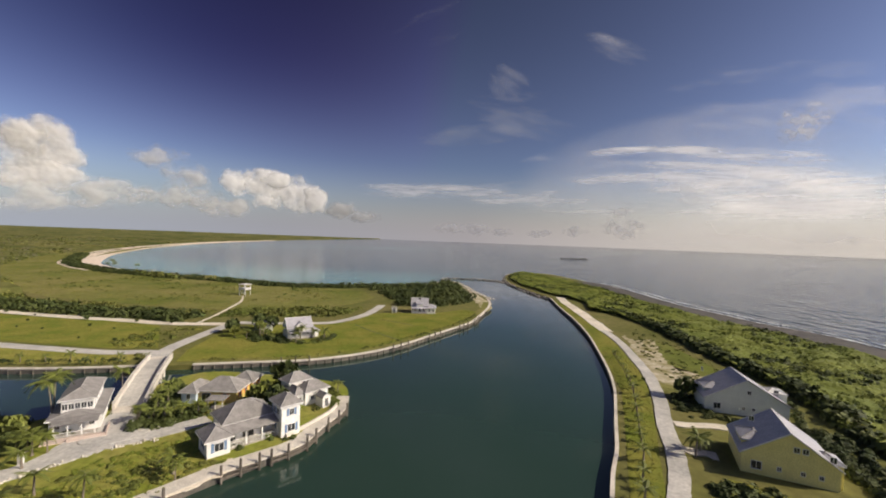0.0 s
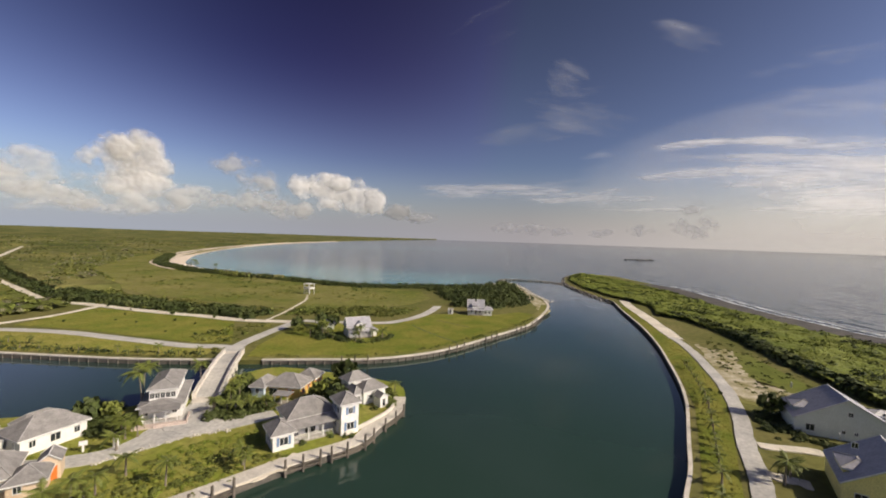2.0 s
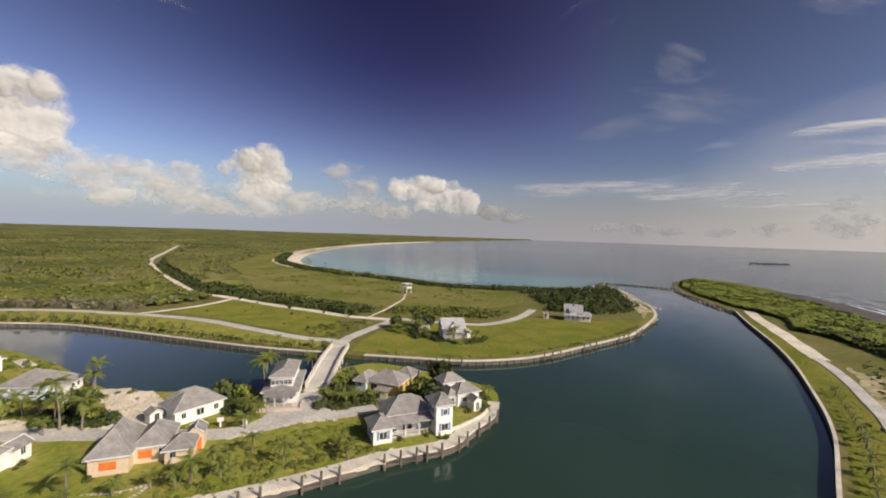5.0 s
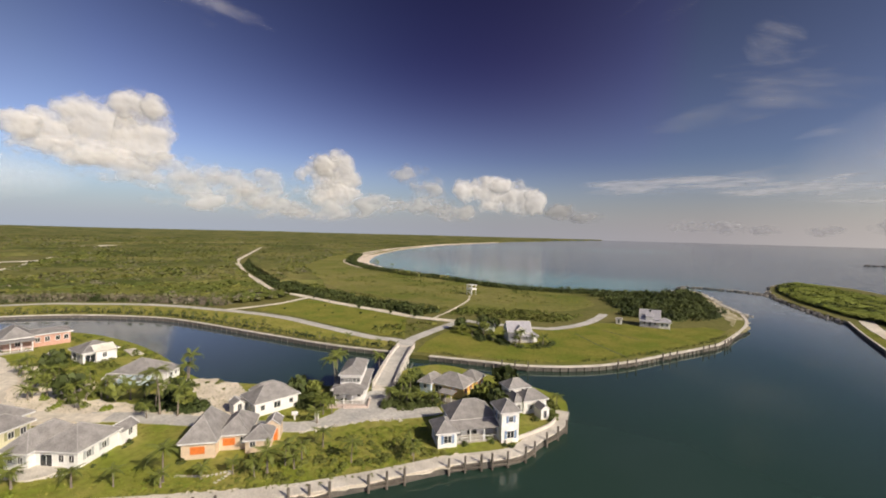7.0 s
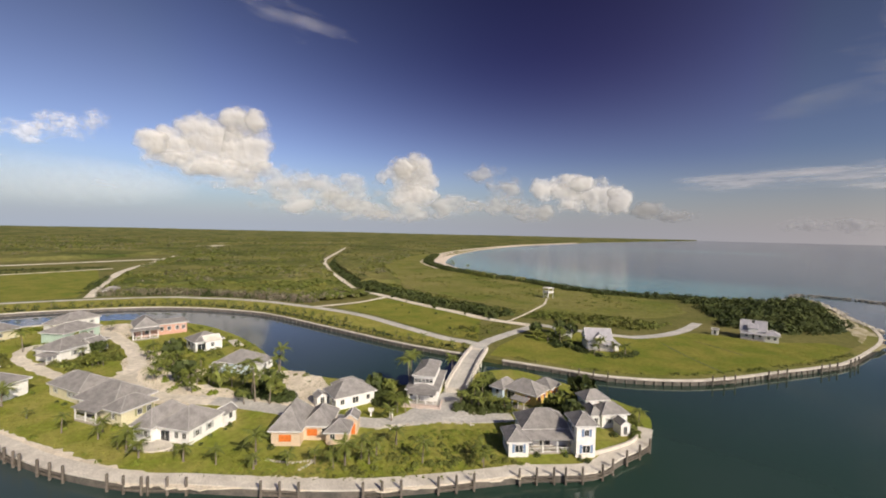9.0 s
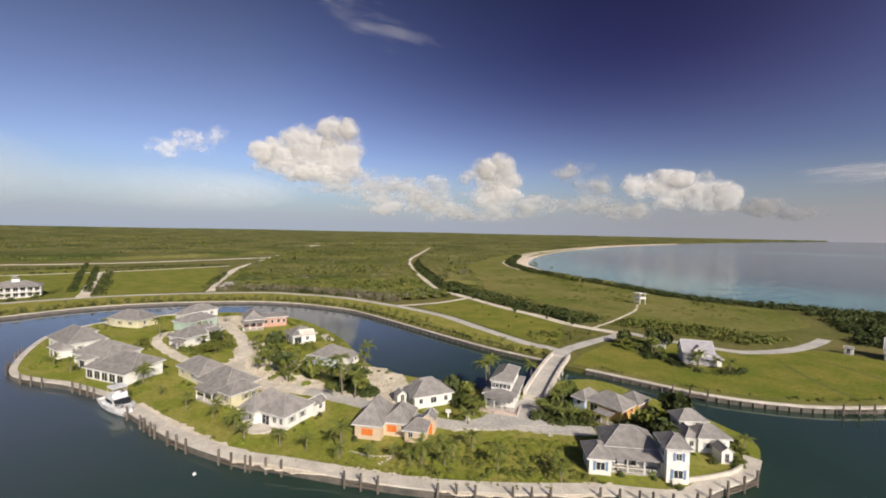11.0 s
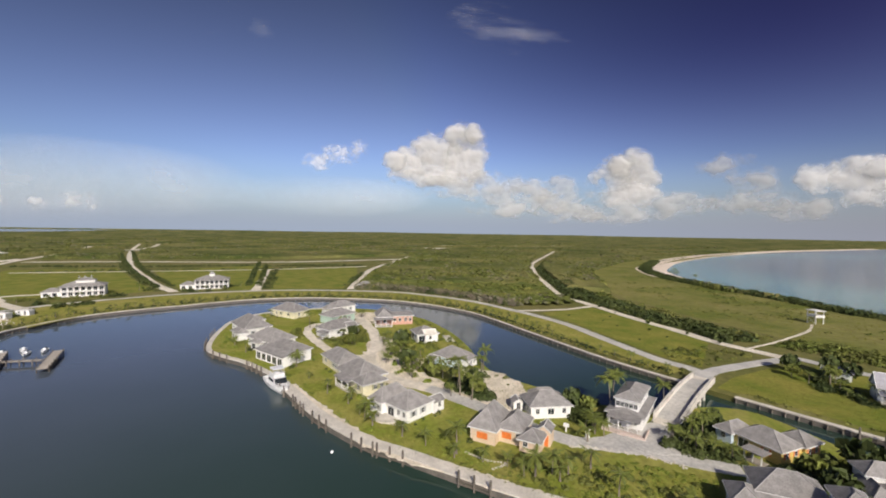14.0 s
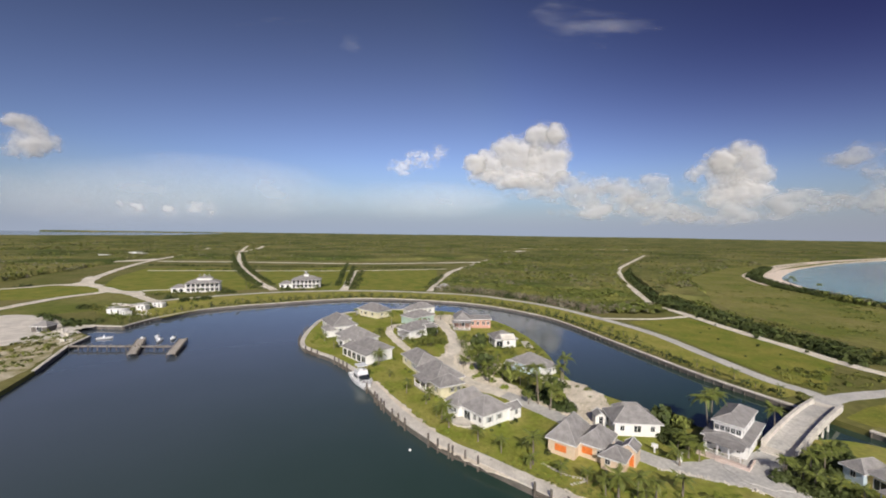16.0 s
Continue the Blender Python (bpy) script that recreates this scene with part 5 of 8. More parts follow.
def sown(poly, each, r, h, gap=2.4, foot=True):
    """Evenly random places inside an outline, `each` a square metre, clear of roads and houses: rows for leaf_mesh()."""
    p = np.array([(q[0], q[1]) for q in poly])
    lo, hi = p.min(0), p.max(0)
    n = int(each * np.prod(hi - lo))
    x, y = rs.uniform(lo[0], hi[0], n), rs.uniform(lo[1], hi[1], n)
    ok = inside_all(x, y, [tuple(q) for q in p])
    x, y = x[ok], y[ok]
    free = np.ones(len(x), bool)
    for ax, ay, bx, by in SEGMENTS:
        if max(ax, bx) < lo[0] - 5 or min(ax, bx) > hi[0] + 5 or max(ay, by) < lo[1] - 5 or min(ay, by) > hi[1] + 5:
            continue
        dx, dy = bx - ax, by - ay
        t = np.clip(((x - ax) * dx + (y - ay) * dy) / (dx * dx + dy * dy + 1e-9), 0, 1)
        free &= (x - ax - t * dx) ** 2 + (y - ay - t * dy) ** 2 > gap ** 2
    for a, b, c in FOOT if foot else ():
        free &= (x - a) ** 2 + (y - b) ** 2 > (c * 0.85) ** 2
    x, y = x[free], y[free]
    rad = rs.uniform(*r, len(x))
    return np.stack([x, y, np.full(len(x), G), rad, rad * rs.uniform(*h, len(x))], -1)


def lifted(rows, low, high, grain, sink=0.55):
    """The same places, set into the top of a canopy sheet."""
    return [(x, y, z + (low + (high - low) * (0.5 + 0.5 * noise.noise((x * grain, y * grain, 4)))) * sink, r, h) for x, y, z, r, h in rows]


THICKET = [(-202, 139.9), (-222.8, 132.2), (-246.3, 122.8), (-266.9, 108.9), (-286.6, 91.5), (-304.9, 65.3), (-356.6, 82.5), (-400.8, 101.1), (-481.5, 133.3), (-647.8, 229.8), (-630.7, 456.3), (-481.5, 344.6), (-408.1, 290), (-343.3, 250.2), (-272.6, 209.8), (-223, 183), (-196.4, 180)]
leaf_mesh("thicket", lifted(scatter(THICKET, 2600, (1.4, 3.4), (0.65, 0.95), check=False), 0.8, 4.4, 0.15), 44, "leaf", "dense low green thicket", size=0.19)
leaf_mesh("thicket", lifted(scatter(THICKET, 1000, (1.2, 2.6), (0.7, 1.0), check=False, clump=0.02), 0.8, 4.4, 0.15, 0.7), 40, "leafgrey", "dry grey scrub in the thicket", size=0.19)
leaf_mesh("thicket", band(curve([(-205.4, 141.9), (-230.4, 131.7), (-251.7, 122.4), (-272.1, 108.5), (-291.6, 91.1), (-307, 67.3)], 6), 190, 4, (1.6, 2.8), (1.2, 1.6), False), 22, "leafgrey", "tall grey-stemmed scrub edge above the canal road")
# dark leaves put in for the shade under the thicket's front
leaf_mesh("thicket", band(curve([(-204.2, 140.9), (-229.8, 130.6), (-251.1, 121.4), (-271.5, 107.4), (-291, 90), (-306.4, 66.2)], 6), 230, 4.5, (1.2, 2.4), (1.1, 1.7), False), 26, "leafdark", "dark shaded scrub at the thicket edge", size=0.2)
stems = band(curve([(-203.1, 139.8), (-229.2, 129.5), (-250.5, 120.3), (-271, 106.3), (-290.5, 88.9), (-305.9, 65.2)], 6), 1500, 3.0, (0.05, 0.11), (0.9, 1.1), False)
v, f = [], []
for x, y, z, r, _ in stems:
    a, h, lean = rs.uniform(0, 3.14), rs.uniform(2.2, 4.4), rs.uniform(-0.5, 0.5, 2)
    for turn in (a, a + 1.57):
        c, s_ = r * math.cos(turn), r * math.sin(turn)
        k = len(v)
        v += [(x - c, y - s_, z - 0.1), (x + c, y + s_, z - 0.1), (x + c * 0.5 + lean[0], y + s_ * 0.5 + lean[1], z + h), (x - c * 0.5 + lean[0], y - s_ * 0.5 + lean[1], z + h)]
        f.append((k, k + 1, k + 2, k + 3))
tagged(raw("scrub_stems", v, f, "bark"), "bare grey stems along the thicket's edge", "shrubs", kind="stuff")
leaf_mesh("hedge", band(curve([(-792.7, 665.6), (-610.6, 492.1), (-484.2, 379.1), (-407.5, 312.7), (-336.7, 267.5), (-268, 226.8), (-222.9, 202.9), (-195.1, 197.8), (-156.2, 189), (-128.8, 185.3), (-105.2, 183.3)], 6), 3000, 9, (1.3, 3.0), (0.9, 1.3)), 34, "leafdark", "dark thick scrub beside the white track", size=0.2)
leaf_mesh("hedge", band(curve([(-633.8, 523.6), (-473.3, 384.3), (-396.6, 317.9), (-327, 272.6), (-260.6, 233.9), (-217.7, 209.8), (-191, 203.5), (-151.1, 195.3)], 6), 1300, 14, (0.9, 2.2), (0.7, 1.1)), 30, "leaf", "lighter scrub behind the dark hedge", size=0.2)
leaf_mesh("shore_scrub", band(curve([(-481.2, 581.3), (-386.9, 452.8), (-338, 405.7), (-293.2, 375.5), (-247.6, 355.1), (-173.5, 332.4), (-117.8, 310.8), (-81.7, 309.1), (-39.8, 324.2), (-11.9, 335.5)], 6), 2400, 6.5, (1.2, 2.6), (1.0, 1.5), False), 28, "leafdark", "dark shrubs along the beach", size=0.2)
leaf_mesh("shore_scrub", scatter([(-18.9, 235.9), (-23.5, 261), (-45.8, 305), (-16.3, 339.9), (3.1, 358.1), (11.6, 381.5), (20.6, 353.6), (25.1, 308.6), (29.5, 275.6), (19, 248.4), (6.4, 236.8)], 620, (1.3, 2.8), (1.0, 1.6)), 46, "leafdark", "dark windswept trees at the land's tip", "trees", size=0.2)
leaf_mesh("meadow_scrub", scatter([(-98.9, 186.8), (-75.6, 192), (-50.1, 194.6), (-41.8, 205.2), (-37.9, 221.9), (-65.6, 221.7), (-102.7, 202.8), (-140.4, 200.2)], 420, (0.8, 1.9), (0.7, 1.1)), 18, "leaf", "low scrub behind the cottage")
leaf_mesh("meadow_scrub", scatter([(-692.4, 1158.3), (-481.6, 603.2), (-374, 430), (-256.1, 343.8), (-122, 304.3), (-67.1, 293.8), (-55.4, 250.9), (-141.4, 223), (-287.5, 287.8), (-480.7, 559.2), (-597.8, 836.6)], 1500, (0.5, 1.7), (0.5, 0.9), clump=0.03), 22, "leaf", "scattered low meadow shrubs", size=0.2)
FIELD_HEDGES = (
    [(-1193.3, -316.1), (-734.4, -189.3), (-513.3, -124.2), (-417.7, -92.3), (-344.0, -66.1)],
    [(-887.5, -214.2), (-555.0, -126.8), (-427.7, -86.4), (-354.0, -58.7)],
    [(-570.2, -3.9), (-433.0, -6.6), (-341.6, -7.5)],
    [(-532.3, 4.4), (-410.3, 1.5), (-337.3, -0.8)],
    [(-529.0, -120.7), (-526.7, -66.6), (-524.3, -9.2)],
    [(-515.3, 4.4), (-513.0, 55.2), (-502.0, 112.5)],
    [(-558.7, -237.6), (-548.5, -192.2), (-538.0, -138.0)],
    [(-414.1, 93.9), (-337.6, 68.7)],
)
for line in FIELD_HEDGES:
    length = sum((Vector(b) - Vector(a)).length for a, b in zip(line, line[1:]))
    leaf_mesh("hedge", band(curve(line, 4), int(length * 0.7) + 6, 1.4, (1.1, 2.0), (0.9, 1.3), False), 30, "leafdark", "clipped dark hedge beside a field road", size=0.22)
YARD_SHRUBS = (
    [(-289.5, -109.1), (-274.4, -93.9), (-286.5, -84.6)],
    [(-306.8, -88.1), (-313.7, -75.5)],
    [(-325.5, -47.2), (-312.2, -37.3), (-317.2, -28.1)],
    [(-336.2, -23.7), (-346.0, -15.7)],
    [(-236.5, -143.1), (-218.3, -125.3), (-210.5, -112.0), (-218.8, -112.1)],
    [(-259.7, -141.8), (-253.4, -133.0)],
    [(-249.9, -106.7), (-263.8, -104.2)],
    [(-351.8, -235.3), (-360.5, -227.1)],
)
for line in YARD_SHRUBS:
    length = sum((Vector(b) - Vector(a)).length for a, b in zip(line, line[1:]))
    leaf_mesh("shrubs", band(curve(line, 4), int(length * 0.8) + 8, 3.0, (1.0, 2.0), (0.9, 1.4)), 30, "leafdark", "loose shrubs planted round the outlying houses", size=0.22)
SPIT_SCRUB = [(102.1, 274.2), (93.1, 241), (102.1, 230.8), (106.4, 196.7), (102.9, 162.5), (99.5, 137.3), (99.6, 114.5), (92.8, 91.6), (88.1, 79.1), (88.7, 39.7), (163, 38.6), (169.9, 123.3), (163.9, 155.8), (161.1, 188.2), (153.1, 215), (146.4, 263.7), (147.9, 351.4), (139.4, 428.9), (126.3, 507.6), (108.1, 522.7), (91.9, 485.2), (80.3, 425.4), (80.1, 369.2), (88.8, 314.5)]
leaf_mesh("sea_grape", lifted(scatter(SPIT_SCRUB, 6500, (0.6, 1.5), (0.75, 1.15), check=False, holes=([(62, 60.3), (62, 115.8), (90.6, 117.3), (87.3, 60.4)],)), 0.4, 3.0, 0.12), 40, "spitleaf", "dense green sea-grape scrub on the spit", size=0.17)
# dark leaf colour here stands for the scrub's shadowed sides
leaf_mesh("sea_grape", lifted(scatter(SPIT_SCRUB, 1100, (0.8, 2.1), (0.9, 1.3), check=False, clump=0.03), 0.4, 3.0, 0.12, 0.4), 40, "leafdark", "darker taller clumps in the spit scrub", size=0.19)
def canopy(name, poly, step, low, high, mat, label, rough=0.6, grain=0.35):
    """A closed, uneven sheet of low foliage inside an outline."""
    xs, ys = [p[0] for p in poly], [p[1] for p in poly]
    nx, ny = int((max(xs) - min(xs)) / step) + 2, int((max(ys) - min(ys)) / step) + 2
    v, idx, f = [], {}, []
    for j in range(ny):
        for i in range(nx):
            x, y = min(xs) + i * step + rs.uniform(-0.3, 0.3) * step, min(ys) + j * step + rs.uniform(-0.3, 0.3) * step
            if inside(x, y, poly) and all((x - a) ** 2 + (y - b) ** 2 > c * c for a, b, c in FOOT):
                idx[i, j] = len(v)
                v.append((x, y, G + low + (high - low) * (0.5 + 0.5 * noise.noise((x * grain, y * grain, 4))) * (1 - rough / 2 + rough * rs.random_sample())))
    for i, j in idx:
        q = [(i, j), (i + 1, j), (i + 1, j + 1), (i, j + 1)]
        if all(k in idx for k in q):
            f.append([idx[k] for k in q])
    return tagged(raw(name, v, f, mat), label, "shrubs", kind="stuff")


canopy("sea_grape", SPIT_SCRUB, 0.9, 0.4, 3.0, "spitleaf", "low closed sea-grape foliage on the spit", 0.25, 0.12)
canopy("thicket", THICKET, 1.6, 0.8, 4.4, "leaf", "low closed foliage of the thicket", 0.4, 0.15)
leaf_mesh("spit_scrub", scatter([(70.7, 133.6), (78.5, 154.8), (86.3, 176.3), (97.5, 196.1), (97.3, 143.4), (90.6, 118.3), (72.9, 111.4)], 130, (0.3, 0.9), (0.5, 0.9)), 26, "leaf", "sparse low shrubs on dry sand")
leaf_mesh("sea_grape", band(curve([(97.6, 244.6), (106.5, 231.1), (108.7, 196.8), (105.2, 162.6), (102.9, 137.4), (103, 114.6), (94.8, 89.5), (90.1, 77)], 6), 420, 2.2, (1.5, 2.6), (1.0, 1.4), False), 24, "leafdark", "dark edge of the sea-grape scrub")
leaf_mesh("verge_shrubs", band(curve([(-90.8, 120.8), (-144.1, 115.7), (-190.4, 111.7), (-215.1, 104), (-236.6, 91.6), (-255.1, 74.6), (-266.4, 51.3), (-274.5, 30.6), (-278.7, 10.2), (-278.2, -5.5), (-273.9, -20.9), (-268.5, -36.5), (-261.8, -56.9), (-252.7, -71.6)], 5), 240, 1.2, (0.5, 1.0), (0.8, 1.3), False) + [(p.x + d.y * 3.6, p.y - d.x * 3.6, G, r_, r_ * 1.7) for p, d in spaced(curve(BANK_WEST, 6), 4.6, 8.0) for r_ in (rs.uniform(0.9, 1.5),)] + [(p.x + d.y * 10.6, p.y - d.x * 10.6, G, r_, r_ * 1.7) for p, d in spaced(curve(BANK_WEST[2:-2], 6), 6.0, 4.0) for r_ in (rs.uniform(0.8, 1.5),)], 34, "vergeleaf", "rows of dark young shrubs along the canal bank", size=0.2)
leaf_mesh("garden_scrub", scatter([(-33, 70.9), (-41.8, 59.9), (-50.4, 50), (-60.1, 43), (-62.5, 47.6), (-56.5, 56.4), (-54.7, 66.8), (-45.4, 74.4), (-40.7, 69)], 110, (0.3, 0.8), (0.5, 0.9)), 106, "leaf", "rough overgrown garden shrubs", size=0.19)
leaf_mesh("garden_scrub", scatter([(-33, 70), (-41.8, 58.9), (-50.5, 49), (-60.1, 42), (-72.3, 32.1), (-71, 40.6), (-58.5, 52.1), (-54.7, 68.9), (-43.6, 78.6), (-39.7, 69.1)], 420, (0.2, 0.5), (0.4, 0.8)), 41, "seagrape", "bright creeping garden plants", size=0.19)
leaf_mesh("garden_scrub", scatter([(-60.1, 89), (-56.2, 79.3), (-49.6, 82.3), (-45.9, 87.9), (-54.2, 89.6), (-57, 99.5), (-63.7, 105.8)], 120, (0.6, 1.5), (0.9, 1.4), check=False), 79, "leafdark", "dark shrubs by the bridge foot", size=0.19)
leaf_mesh("garden_scrub", [r for r in scatter([(-40.8, 86.1), (-41.6, 102.1), (-34.7, 108.6), (-31.1, 97.9), (-31.8, 87.6), (-35.8, 83.3)], 70, (0.8, 1.8), (1.0, 1.6)) if True], 64, "leafdark", "dense dark garden trees", size=0.19)
leaf_mesh("garden_scrub", scatter([(-20.6, 98.6), (-20.5, 91.6), (-23, 95.3), (-26.2, 101.3), (-24.3, 104.6)], 26, (0.5, 1.1), (0.9, 1.4), check=False), 79, "leaf", "shrubs at the island's tip", size=0.19)
leaf_mesh("garden_scrub", scatter([(-74.9, 83.1), (-70.3, 92.2), (-79.9, 78.3), (-83.4, 75), (-77.4, 67.6), (-69.6, 70.5), (-67.5, 68.6)], 90, (0.7, 1.6), (1.0, 1.6)), 79, "leafdark", "dark shrubs behind the pink house", size=0.19)
leaf_mesh("garden_scrub", scatter([(-101.2, 47.1), (-90.1, 52.4), (-89.6, 58.4), (-96.8, 61.2), (-105.1, 54.4)], 80, (0.7, 1.7), (0.9, 1.4)), 79, "leafdark", "dense dark garden trees beside the lane", size=0.19)
leaf_mesh("garden_scrub", scatter([(-147, 50.4), (-117, 41.7), (-110.2, 46.2), (-118.2, 55.2), (-135.3, 62.8), (-153.3, 67.2), (-159.3, 56.4)], 70, (0.5, 1.2), (0.7, 1.2)), 62, "leaf", "scattered shrubs on sandy lots", size=0.19)
leaf_mesh("garden_scrub", scatter([(-155.3, 30.9), (-164.3, 26), (-153.1, 41.7), (-167.5, 47.5), (-179.1, 40.3), (-192.8, 32.9), (-189.6, 19.8), (-177.4, 14.1), (-163.9, 19.4)], 170, (0.6, 1.5), (0.8, 1.3)), 62, "leaf", "garden shrubs between houses", size=0.19)
leaf_mesh("garden_scrub", scatter([(-153.4, -1.5), (-163.1, -7.9), (-175.7, -9), (-196.8, -6.3), (-208.9, 0.5), (-195.7, 8.3), (-191.8, -10.4), (-171, -9.7)], 60, (0.4, 1.0), (0.7, 1.1)), 62, "seagrape", "low shrubs by the quay", size=0.19)
leaf_mesh("quay_creeper", band(curve([(-38, 62.5), (-47.6, 51.5), (-57.2, 44), (-67.2, 35.9), (-75.3, 29)], 6), 150, 0.9, (0.2, 0.5), (0.3, 0.6), False), 14, "leaf", "creepers spilling over the quay edge")
leaf_mesh("garden_scrub", scatter([(59.8, 92.7), (65.3, 91.9), (62, 84.8), (68.6, 85.1), (88.6, 93.7), (92.9, 106.1), (64.1, 108.9), (59.8, 101.6)], 110, (0.5, 1.3), (0.7, 1.2)), 68, "leafdark", "dark shrubs round the spit houses", size=0.19)
leaf_mesh("garden_scrub", scatter([(44.7, 65.9), (53.4, 66.3), (62, 60.3), (72.4, 58.3), (81.2, 66.6), (88.3, 85.4), (79.6, 93.5), (72.6, 62.5), (59.8, 58.3), (46.9, 62)], 200, (0.5, 1.4), (0.7, 1.2)), 68, "leafdark", "dark hedge round the yellow house", size=0.19)
leaf_mesh("field_scrub", scatter([(-85.2, 123.1), (-84.1, 160.9), (-91.8, 167.9), (-104, 160.5), (-108.9, 142.1)], 90, (0.4, 1.3), (0.7, 1.1)), 20, "leaf", "shrub island at the road junction")
leaf_mesh("field_hedges", band([(-328.6, -66.8), (-400.4, -87.5), (-521.6, -130.3), (-676.4, -174.1)], 160, 4, (1.0, 2.2), (0.9, 1.3)) + band([(-316.6, 4.4), (-395.5, 8.3), (-473.9, 10.7)], 110, 4.6, (1.0, 2.0), (0.9, 1.3)) + band([(-492.4, -194.4), (-483.7, -98.6), (-478, 3.6), (-494.8, 114.2)], 200, 3.4, (1.0, 2.0), (0.9, 1.3)) + band([(-320.3, 61.5), (-399.1, 87.8)], 40, 3, (1.0, 1.8), (0.9, 1.3)), 12, "leafdark", "dark shrub rows between fields")
leaf_mesh("garden_scrub", sown([(-149.5, 46.1), (-136.7, 42.5), (-123.7, 39.2), (-110.8, 42.2), (-103.9, 48.8), (-116.5, 45.7), (-124.4, 51), (-135.9, 52.7), (-148.2, 54.6), (-153.1, 50.2)], 0.11, (0.4, 1.2), (0.7, 1.3), 2.6), 60, "seagrape", "sunlit yellow-green shrubs on sandy lots", size=0.19)
leaf_mesh("garden_scrub", sown([(-188.3, 37.6), (-172, 40.7), (-155.4, 37.3), (-141.7, 31.7), (-144, 26.2), (-164.3, 26), (-182.9, 24.7)], 0.16, (0.4, 1.2), (0.7, 1.2), 2.2), 60, "leaf", "green garden shrubs inside the lane's loop", size=0.19)
leaf_mesh("garden_scrub", sown([(-217.5, 59.9), (-191.7, 73.6), (-165.7, 76.6), (-140.6, 74.3), (-109.5, 68.1), (-94.4, 72.1), (-94.6, 65.3), (-108.1, 61.6), (-140.5, 67.1), (-165.6, 69.1), (-191.6, 65.9)], 0.10, (0.4, 1.1), (0.6, 1.1), 2.2), 50, "leaf", "shrubs and rough growth on the island's back bank", size=0.2)
leaf_mesh("garden_scrub", sown([(-81.4, 24.4), (-95.7, 18.6), (-111.1, 13.8), (-130.7, 8.9), (-146, 1.2), (-153.2, -3.7), (-151.3, 0.8), (-133, 14.1), (-112.2, 20.2), (-95.9, 26.2), (-83.5, 31.7)], 0.05, (0.25, 0.7), (0.6, 1.2), 2.0), 46, "seagrape", "bright low plants on the quayside lawn", size=0.2)
leaf_mesh("garden_scrub", sown([(-155.3, -6.1), (-163, -10.1), (-175.6, -11.2), (-197.7, -9.2), (-214.1, -4.4), (-223.9, 6), (-228.3, 23.5), (-224.6, 39.4), (-219.1, 37.6), (-219.2, 15.3), (-209.1, 2.7), (-194.8, -2.8), (-162.2, -4.5)], 0.12, (0.3, 1.0), (0.6, 1.2), 2.0), 46, "seagrape", "bright low plants at the island's end", size=0.2)
leaf_mesh("garden_scrub", band(curve([(-178.5, 29.4), (-162.2, 30.4), (-148.4, 27), (-135.2, 30), (-120.4, 30.2), (-107.5, 35.5)], 6), 70, 1.6, (0.4, 1.2), (0.8, 1.4)), 60, "leaf", "green shrubs behind the house row", size=0.19)
leaf_mesh("cottage_scrub", band(curve([(-61.7, 156.5), (-55.1, 150.3), (-46.6, 147.1), (-40.4, 152.4), (-37.5, 160.8)], 6), 60, 2.2, (0.4, 1.3), (0.8, 1.4), False) + band(curve([(-64.1, 164.8), (-65.9, 154.3), (-59.3, 148.2)], 6), 40, 2.0, (0.5, 1.6), (0.8, 1.4), False), 50, "leafdark", "dark shrubs round the cottage", size=0.2)
leaf_mesh("mansion_scrub", band([(-325.4, -16.4), (-325.1, -38.8), (-322.2, -54.7)], 40, 2.5, (0.7, 1.5), (0.8, 1.3)) + band([(-311.1, -84.7), (-309.3, -106.4), (-304.6, -123.1)], 60, 3.0, (0.7, 1.7), (0.8, 1.4)) + band([(-261.7, -100.2), (-247.6, -111.2), (-233.4, -117.2)], 60, 4.0, (0.5, 1.4), (0.7, 1.2)), 20, "leaf", "shrubs planted before the large houses")
leaf_mesh("marina_scrub", scatter([(-176.6, -101.5), (-192.6, -105.7), (-200.5, -121.2), (-164.5, -122.1), (-131.7, -101.2), (-138.6, -93.9)], 130, (0.5, 1.5), (0.6, 1.1)) + scatter([(-228, -97.2), (-258.4, -119.5), (-270, -145), (-246.3, -128.2), (-219.3, -106.1)], 90, (0.5, 1.4), (0.6, 1.1)), 16, "leaf", "scrub among the marina stones")

leaf_mesh("bank_scrub", band(curve([(23.6, 213.6), (13.1, 193.2), (-0.2, 171.5), (-12.4, 154.1), (-23.4, 142.6), (-37.7, 132.6), (-53.4, 128.1), (-69.1, 124)], 6), 150, 1.2, (0.25, 0.8), (0.5, 1.0)), 26, "leaf", "rough grass tufts behind the bulkhead")

